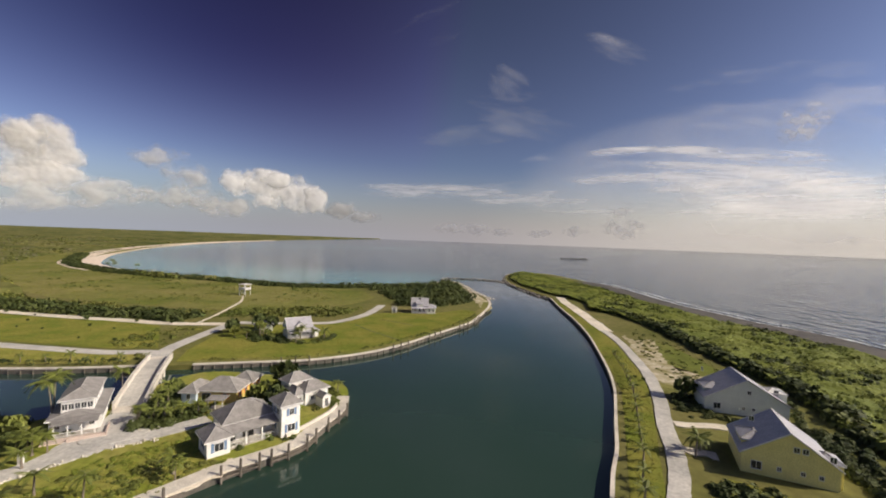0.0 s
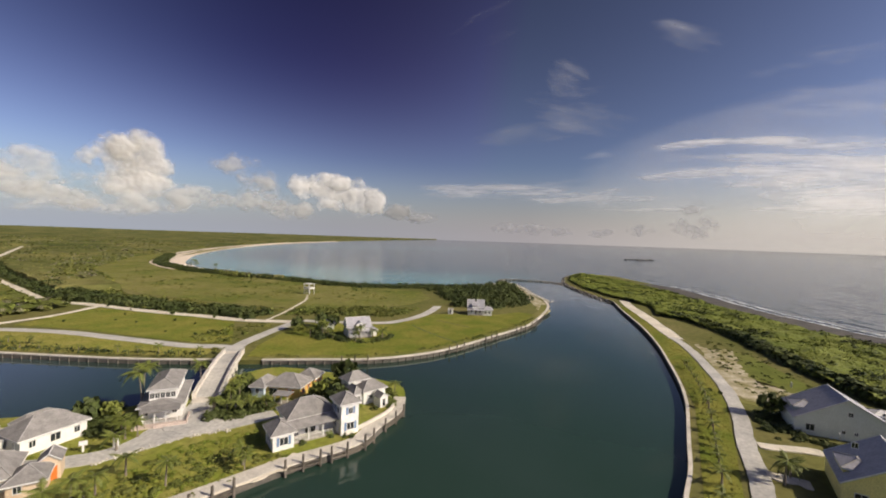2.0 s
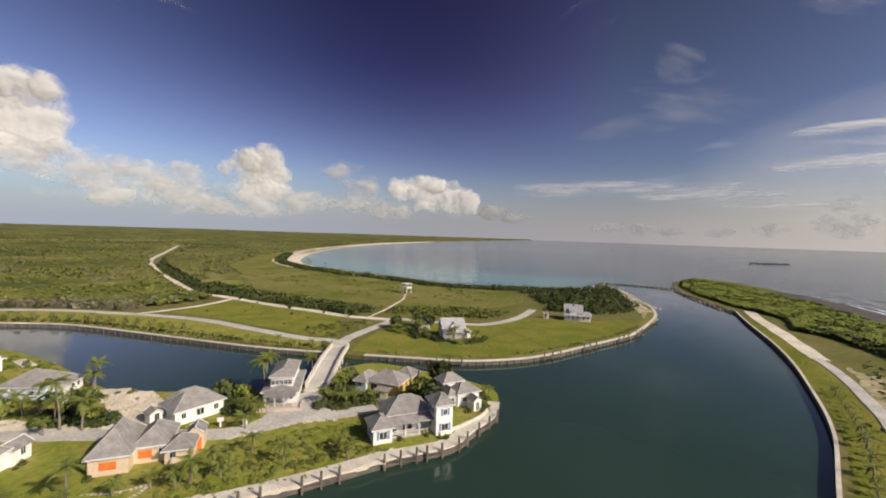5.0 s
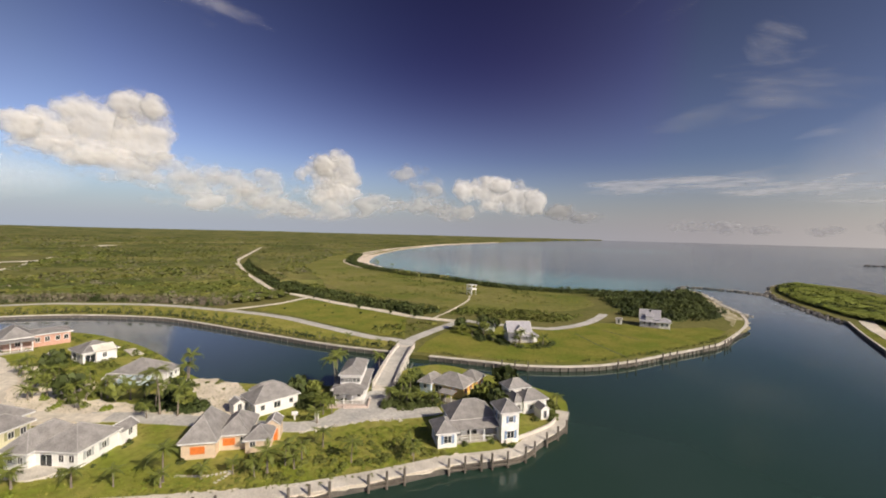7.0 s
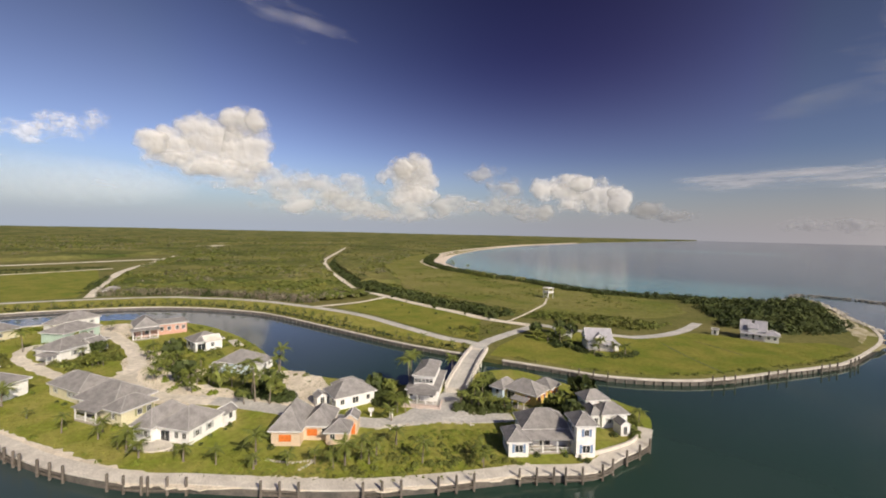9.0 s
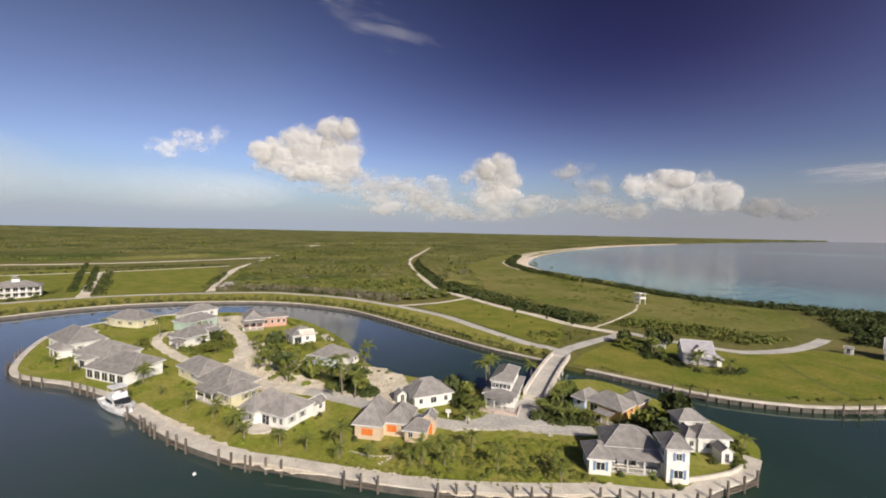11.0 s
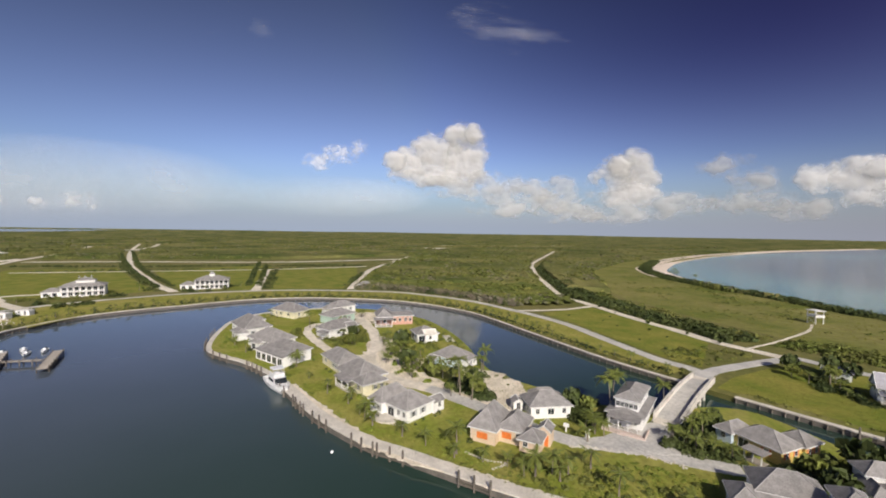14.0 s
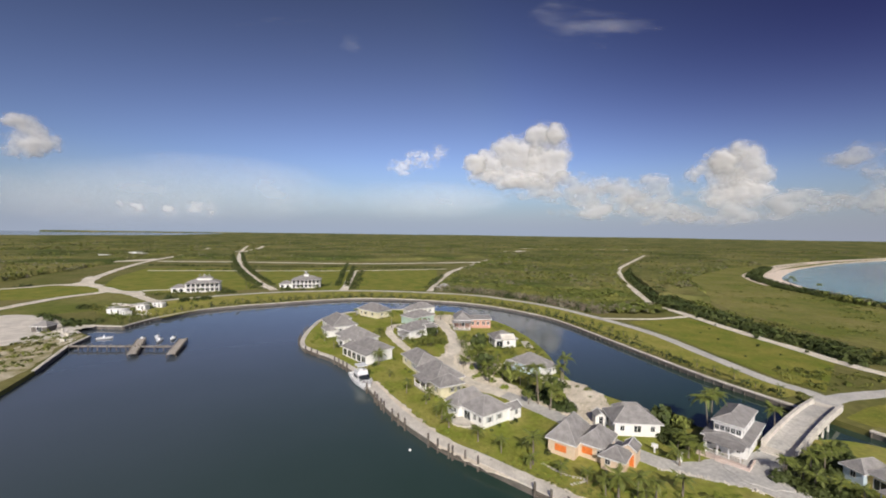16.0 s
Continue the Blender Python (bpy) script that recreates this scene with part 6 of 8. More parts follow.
def beside(ob, count):
    """Places close to a house's outer walls: rows for leaf_mesh()."""
    out = []
    walls = [c for c in ob.children if c.name.startswith("wall")]
    for _ in range(count):
        box_ = [Vector(q) for q in walls[rs.randint(len(walls))].bound_box]
        x0, x1, y0, y1 = min(q.x for q in box_), max(q.x for q in box_), min(q.y for q in box_), max(q.y for q in box_)
        t, gap = rs.uniform(0, 1), rs.uniform(0.7, 1.8)
        spot = [(x0 + t * (x1 - x0), y0 - gap), (x0 + t * (x1 - x0), y1 + gap), (x0 - gap, y0 + t * (y1 - y0)), (x1 + gap, y0 + t * (y1 - y0))][rs.randint(4)]
        p = ob.matrix_world @ Vector((*spot, 0))
        r = rs.uniform(0.3, 0.9)
        inner = [ob.matrix_world.inverted() @ p]
        if near_line(p.x, p.y, ROAD_LINES, 2.8) or any(min(Vector(q).x for q in c.bound_box) - 0.3 < inner[0].x < max(Vector(q).x for q in c.bound_box) + 0.3 and min(Vector(q).y for q in c.bound_box) - 0.3 < inner[0].y < max(Vector(q).y for q in c.bound_box) + 0.3 for c in walls):
            continue
        out.append((p.x, p.y, G, r, r * rs.uniform(0.8, 1.6)))
    return out


VILLAGE = [h1, h2, h3, h4, h5, h6, h7, h8, h9, h10, h11, h12, h13, h14, h15, h16, h17, h18, h19]
leaf_mesh("garden_scrub", [row for h in VILLAGE for row in beside(h, 9)], 60, "leafdark", "dark shrubs planted along house walls", size=0.2)
leaf_mesh("garden_scrub", [row for h in VILLAGE for row in beside(h, 9)], 60, "seagrape", "bright shrubs planted along house walls", size=0.2)

# far woods: an uneven low canopy over the plain, in rings that widen with distance
OPEN_LAND = [[(-716.1, 1244.2), (-575.3, 838), (-458.9, 582.9), (-374.7, 441.5), (-222.3, 334.1), (-67.4, 304.8), (-64.8, 188), (-207.3, 223.5), (-357.1, 334.6), (-479.6, 515), (-597.1, 792.8)],
             [(-289, -201.9), (-300.6, 74.6), (-400.5, 98.9), (-502.9, 124.9), (-658.3, 228.7), (-676.6, 190.4), (-632.4, 104.3), (-613.9, -88.1), (-682, -285.1), (-517.8, -282.2), (-363, -264.7)]]


def far_woods():
    na, nr = 690, 230
    ang = np.radians(np.linspace(5, 142, na))
    rad = 330 * (4950 / 330) ** np.linspace(0, 1, nr)
    v = np.empty((nr, na, 3))
    road_far = [line for line in ROAD_LINES]
    shore = [(p.x, p.y) for p in bay]
    for i, r in enumerate(rad):
        for j, a in enumerate(ang):
            x, y = -r * math.sin(a), r * math.cos(a)
            z = 1.1 + 3.6 * (0.5 + 0.5 * noise.noise((x * 0.022, y * 0.022, 0))) + 1.7 * noise.noise((x * 0.11, y * 0.11, 5)) + 0.0012 * r * max(0.0, noise.noise((x * 0.0009, y * 0.0009, 9)) + 0.1)
            z += 20 * far_rise(r)
            bare = noise.noise((x * 0.006, y * 0.0025, 20)) > 0.42
            v[i, j] = (x, y, G + max(z, 0.2) * (0.25 if bare and r < 3500 else 1))
    keep = np.ones((nr, na), bool)
    for i, r in enumerate(rad):
        for j, a in enumerate(ang):
            x, y = v[i, j, 0], v[i, j, 1]
            if not inside(x, y, main_far) or (r > 2000 and inside(x, y, LAGOON)) or (r < 1300 and any(inside(x, y, q) for q in OPEN_LAND)) or (r < 1300 and near_line(x, y, FAR_LINES, 9)) or (450 < r < 1700 and near_line(x, y, CLEARINGS, 48)):
                keep[i, j] = False
    rim = np.zeros_like(keep)
    for di in (-1, 0, 1):
        for dj in (-1, 0, 1):
            rim |= ~np.roll(np.roll(keep, di, 0), dj, 1)
    rim[0], rim[-1] = True, False
    v[..., 2] = np.where(rim, G + 0.02, v[..., 2])
    idx = np.arange(nr * na).reshape(nr, na)
    ok = keep[:-1, :-1] & keep[1:, :-1] & keep[:-1, 1:] & keep[1:, 1:]
    f = np.stack([idx[:-1, :-1], idx[:-1, 1:], idx[1:, 1:], idx[1:, :-1]], -1)[ok]
    ob = raw("far_woods", v.reshape(-1, 3).tolist(), f.tolist(), "woods")
    return tagged(ob, "low green woods spreading to the horizon", "woods", kind="stuff")


LAGOON = [(-2589, -1881), (-2914, -1549), (-3430, -1386), (-4133, -1185), (-4512, -1125), (-4265, -1723), (-3762, -2733)]
main_far = [(-4900, -2500), (-4900, 4900)] + [(p[0] - 24, p[1]) for p in BAY[:12]] + [(-167, 335.9), (-157.9, 139.1), (-285.7, 76.1), (-302.9, -108.3), (-305.7, -203.9), (-176.8, -2822.4)]
CLEARINGS = [r[2] for r in ROADS if "clearing" in r[4] or "wide bare" in r[4] or "airstrip" in r[4]]
FAR_LINES = [r[2] for r in ROADS if min(p[0] for p in r[2]) < -400]
far_woods()
clumps = []
while len(clumps) < 15000:
    a, r = radians(rs.uniform(8, 132)), 380 * (1900 / 380) ** (rs.uniform(0, 1) ** 1.25)
    x, y = -r * math.sin(a), r * math.cos(a)
    if not inside(x, y, main_far) or noise.noise((x * 0.008, y * 0.008, 2)) < -0.12 or (r < 1300 and near_line(x, y, FAR_LINES, 14)) or (450 < r < 1700 and near_line(x, y, CLEARINGS, 50)) or any(inside(x, y, q) for q in OPEN_LAND):
        continue
    k = rs.uniform(1.4, 3.2) * (1 + r / 1700)
    clumps.append((x, y, G + 0.8, k, k * rs.uniform(0.8, 1.3)))
leaf_mesh("far_clumps", clumps[:11000], 12, "leaf", "far green bushes over the plain", size=0.2)
leaf_mesh("far_clumps", clumps[11000:], 12, "leafgrey", "far greyish bushes over the plain", size=0.2)


# ---- palms and small trees ----
def frond_mesh(length, droop, seed):
    """One feathered palm leaf along +x: a curved rib with slanted leaflets."""
    rng = random.Random(seed)
    v, f = [], []
    n = 11
    rib = lambda t: (length * t * (1 - 0.12 * t), 0, length * (0.30 * t - droop * t * t))
    v += [rib(i / n) for i in range(n + 1)]
    for i in range(n):
        t = (i + 0.6) / n
        x, _, z = rib(t)
        w = length * 0.21 * math.sin(math.pi * min(1, 0.12 + 0.9 * t)) * rng.uniform(0.85, 1.1)
        for s in (-1, 1):
            k = len(v)
            v += [(x + length * 0.11, s * w, z - w * 0.45), (x + length * 0.05, s * w * 0.8, z - w * 0.4)]
            f.append((i, i + 1, k, k + 1))
    me = bpy.data.meshes.new("frond")
    me.from_pydata(v, [], f)
    me.materials.append(M["palm"])
    return me


def palm(height, crown, fronds, seed, lean=0.06):
    rng = random.Random(seed)
    top = group_of("palm_tree", Matrix.Identity(4), "coconut palm with a slim grey trunk and feathery green crown", "palm tree", "palms")
    bm = bmesh.new()
    rings, sides = 7, 7
    rows = []
    for i in range(rings):
        t = i / (rings - 1)
        r = (0.17 - 0.08 * t) * (1.25 if i == 0 else 1)
        rows.append([bm.verts.new((lean * height * t * t + r * math.cos(2 * math.pi * k / sides), r * math.sin(2 * math.pi * k / sides), height * t)) for k in range(sides)])
    for a, b in zip(rows, rows[1:]):
        for k in range(sides):
            bm.faces.new((a[k], a[(k + 1) % sides], b[(k + 1) % sides], b[k]))
    bm.faces.new(rows[-1])
    part("trunk", bm, "bark", top, smooth=True)
    kinds = [frond_mesh(crown * 1.2, d, seed * 10 + k) for k, d in enumerate((0.28, 0.55, 0.85))]
    for k in range(fronds):
        ob = new("frond", kinds[k % 3])
        ob.parent = top
        ob.matrix_basis = pose(lean * height, 0, height - 0.05, 0, rng.uniform(-30, 12) if k % 3 == 0 else rng.uniform(-8, 20), 360 * k / fronds + rng.uniform(-12, 12)) @ Matrix.Scale(rng.uniform(0.85, 1.1), 4)
    return top


def young_tree(height, crown, seed, mat="leaf", label="small round-headed tree on the lawn", group="lawn trees"):
    top = group_of("tree", Matrix.Identity(4), label, "tree", group)
    rng = random.Random(seed)
    bm = bmesh.new()
    bmesh.ops.create_cone(bm, cap_ends=True, segments=6, radius1=0.12, radius2=0.06, depth=height, matrix=Matrix.Translation((0, 0, height / 2)))
    for k in range(4):
        a = k * 1.7
        bar(bm, (0, 0, height * 0.6), (crown * 0.5 * math.cos(a), crown * 0.5 * math.sin(a), height * 1.05), 0.03)
    part("trunk", bm, "bark", top)
    v, f = [], []
    for _ in range(90):
        d = Vector((rng.gauss(0, 1), rng.gauss(0, 1), rng.gauss(0, 0.7))).normalized() * rng.uniform(0.55, 1.0)
        c = Vector((d.x * crown, d.y * crown, height + d.z * crown * 0.75))
        q = Euler((rng.uniform(0, 6), rng.uniform(0, 6), rng.uniform(0, 6))).to_matrix()
        k, s = len(v), crown * rng.uniform(0.18, 0.32)
        v += [tuple(c + q @ Vector(p) * s) for p in ((-1, -0.6, 0), (0.9, -0.8, 0.1), (1, 0.7, 0), (-0.8, 0.9, 0.1))]
        f.append((k, k + 1, k + 2, k + 3))
    raw("crown", v, f, mat, top)
    return top


def plant(kinds, places, grow=(0.85, 1.15), seed=3):
    """Copies of the kinds at the places; the kinds themselves take the first places."""
    rng = random.Random(seed)
    for i, (x, y) in enumerate(places):
        k = rng.uniform(*grow)
        m = pose(x, y, G, 0, 0, rng.uniform(0, 360)) @ Matrix.Scale(k, 4)
        if i < len(kinds):
            kinds[i].matrix_basis = m
        else:
            copy_thing(kinds[i % len(kinds)], m)


plant([palm(6.6, 2.5, 15, 1), palm(8.4, 2.7, 15, 2, 0.09), palm(5.4, 2.3, 14, 3)],
      [(-186.3, 22.3), (-75, 84.3), (-69.1, 38.8), (-69.8, 95.8), (-94.9, 51.8), (-91, 53.3), (-110.5, 67.1), (-71.5, 80.1), (-97.7, 52.4), (-104.1, 63), (-288.9, 379), (-294.6, 382.1), (-281.9, 373.7), (-251, 358.2)], (0.9, 1.12), 5)
plant([palm(3.4, 2.1, 14, 4), palm(2.6, 1.8, 13, 5), palm(4.2, 2.3, 14, 6)],
      [(-65.7, 70), (-68.6, 70.1), (-64, 70.9), (-67.7, 71.3), (-68.1, 37.9), (-74.3, 34.4), (-56.9, 48.4), (-54.5, 51.8), (-58, 46.8), (-134, 13.5), (-86.6, 26.5), (-56.7, 51.9), (-55.7, 54.6), (-39.8, 65.7), (-38.4, 63.9), (-90.2, 25.6), (-63.6, 66.1), (-95.2, 49.3), (-122.4, 49.2), (-128.7, 52.9), (-138.6, 48.6), (-117.5, 45.6),
       (-111.5, 44.1), (-124.6, 57.8), (-150.7, 46), (-173.6, 25.3), (-217, 40), (-200.3, 47.9), (-25.1, 98.2), (-22.2, 101.5), (50.1, 75.2), (52.3, 77.3), (81.2, 66.6), (85.6, 70.8), (-103, 24.9), (-57.6, 83.6), (-57.6, 89.3), (-59, 92.6), (-53.1, 154.4), (-47.8, 153.4), (-43.7, 156.6), (-66.9, 152.2), (-63.8, 156.5)], (0.8, 1.2), 6)
plant([palm(1.7, 1.3, 10, 7), palm(2.1, 1.5, 10, 8)], [(p.x + d.y * -4.6, p.y + d.x * 4.6) for p, d in spaced(curve(CANAL_EAST[4:13], 6), 3.6, 1.0)], (0.75, 1.2), 7)
plant([palm(2.4, 1.6, 11, 9), palm(3.0, 1.8, 11, 10)], [(p.x + d.y * 6.0, p.y - d.x * 6.0) for p, d in spaced(curve(BANK_WEST, 6), 6.5, 3.0)] + [(p.x + d.y * 11.0, p.y - d.x * 11.0) for p, d in spaced(curve(BANK_WEST[2:-2], 6), 7.5, 5.0)], (0.7, 1.25), 8)
plant([palm(3.0, 1.9, 13, 21), palm(2.2, 1.6, 12, 22), palm(3.8, 2.2, 14, 23), palm(4.8, 2.3, 14, 24)],
      [(r[0], r[1]) for r in sown([(-153.1, 48.1), (-136.8, 41.4), (-121.6, 39.3), (-104.2, 46.8), (-95.7, 53.7), (-100.2, 64.5), (-112.1, 61.2), (-121.5, 55), (-135.9, 52.7)], 0.035, (1, 2), (1, 2), 3.0)] + [(r[0], r[1]) for r in sown([(-190.6, 36.3), (-172, 40.7), (-153.1, 37.4), (-144, 29.4), (-164.1, 23.8), (-185.2, 24.6)], 0.02, (1, 2), (1, 2), 2.6)]
      + [(-155.6, -1.7), (-166.7, -5.9), (-182.8, -7.3), (-201.7, -3.4), (-216.2, 6.6), (-220.6, 21.9), (-100, 23.6), (-92.8, 24.9), (-108.1, 19.6), (-79.4, 31.1), (-64.9, 42.3), (-61.8, 45.7), (-47.5, 58.1), (-55.6, 59.6), (-121.6, 16.2), (-151.6, 5.1), (-56.9, 82), (-55.2, 84.4), (-52.7, 83.6), (-50.3, 85.5), (-56.9, 91.6), (-58.8, 96), (-60.2, 100.4), (-47.9, 87.3), (-47.6, 147.6), (-39.4, 154.5), (-57.3, 150.3), (-60.6, 154.4), (-63.9, 159.6),
         (-319.4, -33.8), (-319, -47.5), (-320, -22.6), (-306.1, -96.4), (-303.9, -110.8), (-300.3, -122.8), (-309, -82.1), (-333.9, -74.2), (-334.5, -12.7)], (0.75, 1.25), 12)
plant([young_tree(1.9, 1.5, 1, "leafdark"), young_tree(1.6, 1.2, 2, "leafdark"), young_tree(2.3, 1.8, 3, "leafdark")],
      [(-142.2, 174.1), (-120.6, 172.5), (-105.7, 171.5), (-184.5, 183.9), (-167.7, 179.1), (-120.5, 144.4), (-106.8, 142.4), (-142.9, 155.5), (-119.7, 159.2), (-131.7, 162.9), (-154, 157.3), (-160.4, 168.3), (-170.1, 150), (-98.9, 145.6), (60.4, 119.7), (62, 117.8), (-94.9, 167.7), (-91.5, 161.5)], (0.45, 0.8), 9)
plant([young_tree(3.4, 2.6, 4, "leafdark", "dark spreading tree in a garden", "garden trees"), young_tree(2.6, 2.0, 5, "leaf", "leafy green tree in a garden", "garden trees")],
      [(-63.1, 166.9), (-66.1, 162.7), (-68.4, 166.8), (-93.6, 55.9), (-97.2, 57.3), (-36.2, 97.8), (-35.5, 103.2), (-38.1, 93.5), (-32.9, 90.5), (-109.7, 50.1), (-120.8, 45.4), (-134.2, 45.7), (-143.4, 50.5), (-153, 33.1), (-164.8, 36.8), (-181.2, 35.8), (-77.6, 73.7), (-74.9, 76.2), (66.3, 105), (83.1, 60.4), (87.6, 66.6), (-72.3, 154.2), (-75.6, 159.3)], (0.8, 1.2), 10)

# ---- grass on the mown ground ----
grass = [sown(poly, each, (0.12, 0.26), (0.4, 0.9), 2.2) for poly, each in (
    ([(-24.2, 77.3), (-33, 69.5), (-40.9, 59.1), (-50.5, 48.5), (-60.2, 41.5), (-72.3, 31.5), (-81.4, 25.5), (-95.7, 19.7), (-111.1, 14.4), (-128.6, 9.1), (-131.9, 12.1), (-118.5, 20.8), (-104, 24.3), (-93.9, 27.5), (-81.3, 35.1), (-70.8, 42.6), (-58.4, 54.1), (-54.7, 62.8), (-47.4, 76.2), (-43.7, 82.8), (-35.8, 84.3), (-27.9, 85)], 4.0),
    ([(-74.2, 122.5), (-52.3, 126.6), (-36.6, 130.6), (-22.3, 140), (-12.3, 152), (-0.2, 169.4), (12.1, 190), (19.4, 204), (26.7, 224.3), (17, 229.6), (2.4, 216.4), (-25, 211.6), (-33.3, 203.2), (-47.6, 181.9), (-72.9, 174.1), (-79.9, 161.2), (-78, 135.1)], 2.4),
    ([(-86.8, 119.3), (-143.8, 112.8), (-191.4, 109.5), (-215, 101.3), (-234.4, 89.5), (-250.9, 73.8), (-263.4, 51.6), (-272.6, 30.8), (-276.7, 10.3), (-276.2, -5.3), (-271.8, -20.7), (-266.4, -36.3), (-295.4, -73.9), (-301.8, -48.5), (-306.1, -23.7), (-303.8, 14.5), (-292.4, 54.4), (-275.1, 86), (-256.1, 101), (-241.6, 111), (-219, 121.4), (-193.4, 128.1), (-154, 133.6), (-125.1, 130.2), (-100.3, 127.2)], 1.3),
    ([(-88.2, 136), (-101, 134), (-126, 137.1), (-154.8, 141.5), (-181.8, 140.7), (-186.5, 180.5), (-156.5, 176.3), (-128.2, 174.3), (-108.7, 168.9), (-99.5, 154.3)], 1.6),
    ([(80.9, 272.5), (72.1, 202.8), (61, 144.3), (51.2, 108.1), (42.6, 87.6), (33, 65.4), (19.6, 35.5), (28, 35.7), (36.1, 59.6), (43.6, 75.8), (55.5, 101.4), (65.2, 127.1), (76.4, 181.9), (85.4, 268.6)], 3.2),
    ([(-78.1, 79.1), (-93.4, 73.3), (-109.5, 68.1), (-140.6, 74.3), (-165.7, 76.6), (-191.7, 73.6), (-216.3, 58.9), (-224.7, 43.9), (-229.3, 23.4), (-223.9, 6), (-212.7, -6.5), (-196.4, -10.7), (-175.5, -12.3), (-161.8, -11.1), (-152.1, -4.7), (-143.9, 1.3), (-130.7, 8.9), (-120.7, 22.7), (-99.5, 35.3), (-78, 49.6), (-67.5, 68.6)], 1.4),
)]
leaf_mesh("grass", np.concatenate(grass), 4, "grass", "uneven tufts of green and straw-coloured grass", "grass", size=0.42)
leaf_mesh("grass", sown([(-716.1, 1244.2), (-575.3, 838), (-458.9, 582.9), (-374.7, 441.5), (-293.3, 377.7), (-247.6, 355.1), (-173.5, 332.4), (-117.8, 310.8), (-78.4, 308), (-47.7, 293.9), (-36.3, 263.3), (-44.5, 236.3), (-76, 206.8), (-99.6, 206.1), (-140.9, 211.1), (-207.4, 227.9), (-286.8, 271.3), (-369, 345.2), (-479.6, 515), (-597.1, 792.8)], 0.14, (0.2, 0.5), (0.4, 0.7), 2.2), 5, "grass", "rough tussocks on the coastal meadow", "grass", size=0.42)

# ---- waterside things ----
def landing(points, label):
    """A timber mooring stage on the quay's edge: tall posts, a low beam and planks, along two or more places."""
    line = [Vector(p) for p in points]
    top = group_of("mooring_stage", Matrix.Identity(4), label, "mooring stage", "mooring stages")
    bm = bmesh.new()
    bmesh.ops.create_cone(bm, cap_ends=True, segments=8, radius1=0.24, radius2=0.21, depth=4.2, matrix=Matrix.Translation((0, 0, 0.9)))
    first = part("post", bm, "timber", top)
    for k, p in enumerate(line):
        ob = first if k == 0 else new("post", first.data)
        ob.parent, ob.location = top, (p.x, p.y, 0)
    for a, b in zip(line, line[1:]):
        bm = bmesh.new()
        bar(bm, (a.x, a.y, 0.75), (b.x, b.y, 0.75), 0.12)
        part("beam", bm, "timber", top)
        bm = bmesh.new()
        bar(bm, (a.x, a.y, 1.35), (b.x, b.y, 1.35), 0.10)
        part("beam", bm, "timber", top)


quay = curve(ISLAND[:20], 6)
wet = offset(quay, 0.75)         # just outside the quay's edge, the island lying on the right
marks = spaced(wet, 1.0)
for start, n, gap in ((8, 3, 4), (21, 4, 3.6), (33, 3, 3), (47, 3, 3.4), (59, 3, 3.4), (75, 3, 3.2), (93, 3, 3), (100, 3, 3), (115, 3, 3.2), (126, 4, 2.6), (140, 3, 3), (160, 4, 3), (180, 3, 4), (200, 3, 4), (215, 3, 4)):
    spots = [marks[min(len(marks) - 1, int(start + k * gap))][0] for k in range(n)]
    landing(spots, "weathered timber piles and beams at the quay")
for line, a in ((rev(curve(BANK_EAST[3:], 5)), (24, 62, 84, 108, 124)),):
    w = spaced(offset(line, -1.1), 1.0)
    for s0 in a:
        if s0 + 9 < len(w):
            landing([w[s0][0], w[s0 + 4][0], w[s0 + 8][0]], "weathered timber stage below the lawn")

ribbon("garden_wall", curve([(-20.6, 94.5), (-21, 90.5), (-23.2, 85), (-26.6, 78.4)], 6), 0.4, G + 0.75, 0.8, "concrete", "low pale wall along the quay", "garden wall", kind="")

pier = group_of("pier", Matrix.Identity(4), "timber pier with two stub heads in the marina", "pier")
for a, b, w in (((-174.6, -97.6), (-168.2, -61), 1.6), ((-179.6, -61), (-157, -56.9), 2.6), ((-182.1, -76.8), (-159.5, -70.1), 2.6)):
    a, b = Vector(a), Vector(b)
    d = (b - a).normalized()
    ang, L = math.degrees(math.atan2(d.y, d.x)), (b - a).length
    holder = part("deck_frame", boxes((0, L, -w / 2, -w / 2 + 0.15, 1.15, 1.38), (0, L, w / 2 - 0.15, w / 2, 1.15, 1.38)), "timber", pier)
    holder.matrix_basis = pose(a.x, a.y, 0, 0, 0, ang)
    plank = boxes((0.02, 0.30, -w / 2 - 0.05, w / 2 + 0.05, 1.38, 1.44)) if w else None
    first = part("plank", plank, "plank", holder)
    for k in range(1, int(L / 0.32)):
        ob = new("plank", first.data)
        ob.parent, ob.location = holder, (0.32 * k, 0, 0.006 * (k % 3))
    bm = bmesh.new()
    bmesh.ops.create_cone(bm, cap_ends=True, segments=8, radius1=0.2, radius2=0.18, depth=3.4, matrix=Matrix.Translation((0, 0, 0.35)))
    pl = part("pile", bm, "timber", pier)
    k = 0
    s = 1.0
    while s < L:
        for o in (-w / 2 - 0.1, w / 2 + 0.1):
            ob = pl if k == 0 else new("pile", pl.data)
            p = a + d * s + Vector((-d.y, d.x)) * o
            ob.parent, ob.location, k = pier, (p.x, p.y, 0), k + 1
        s += 3.4


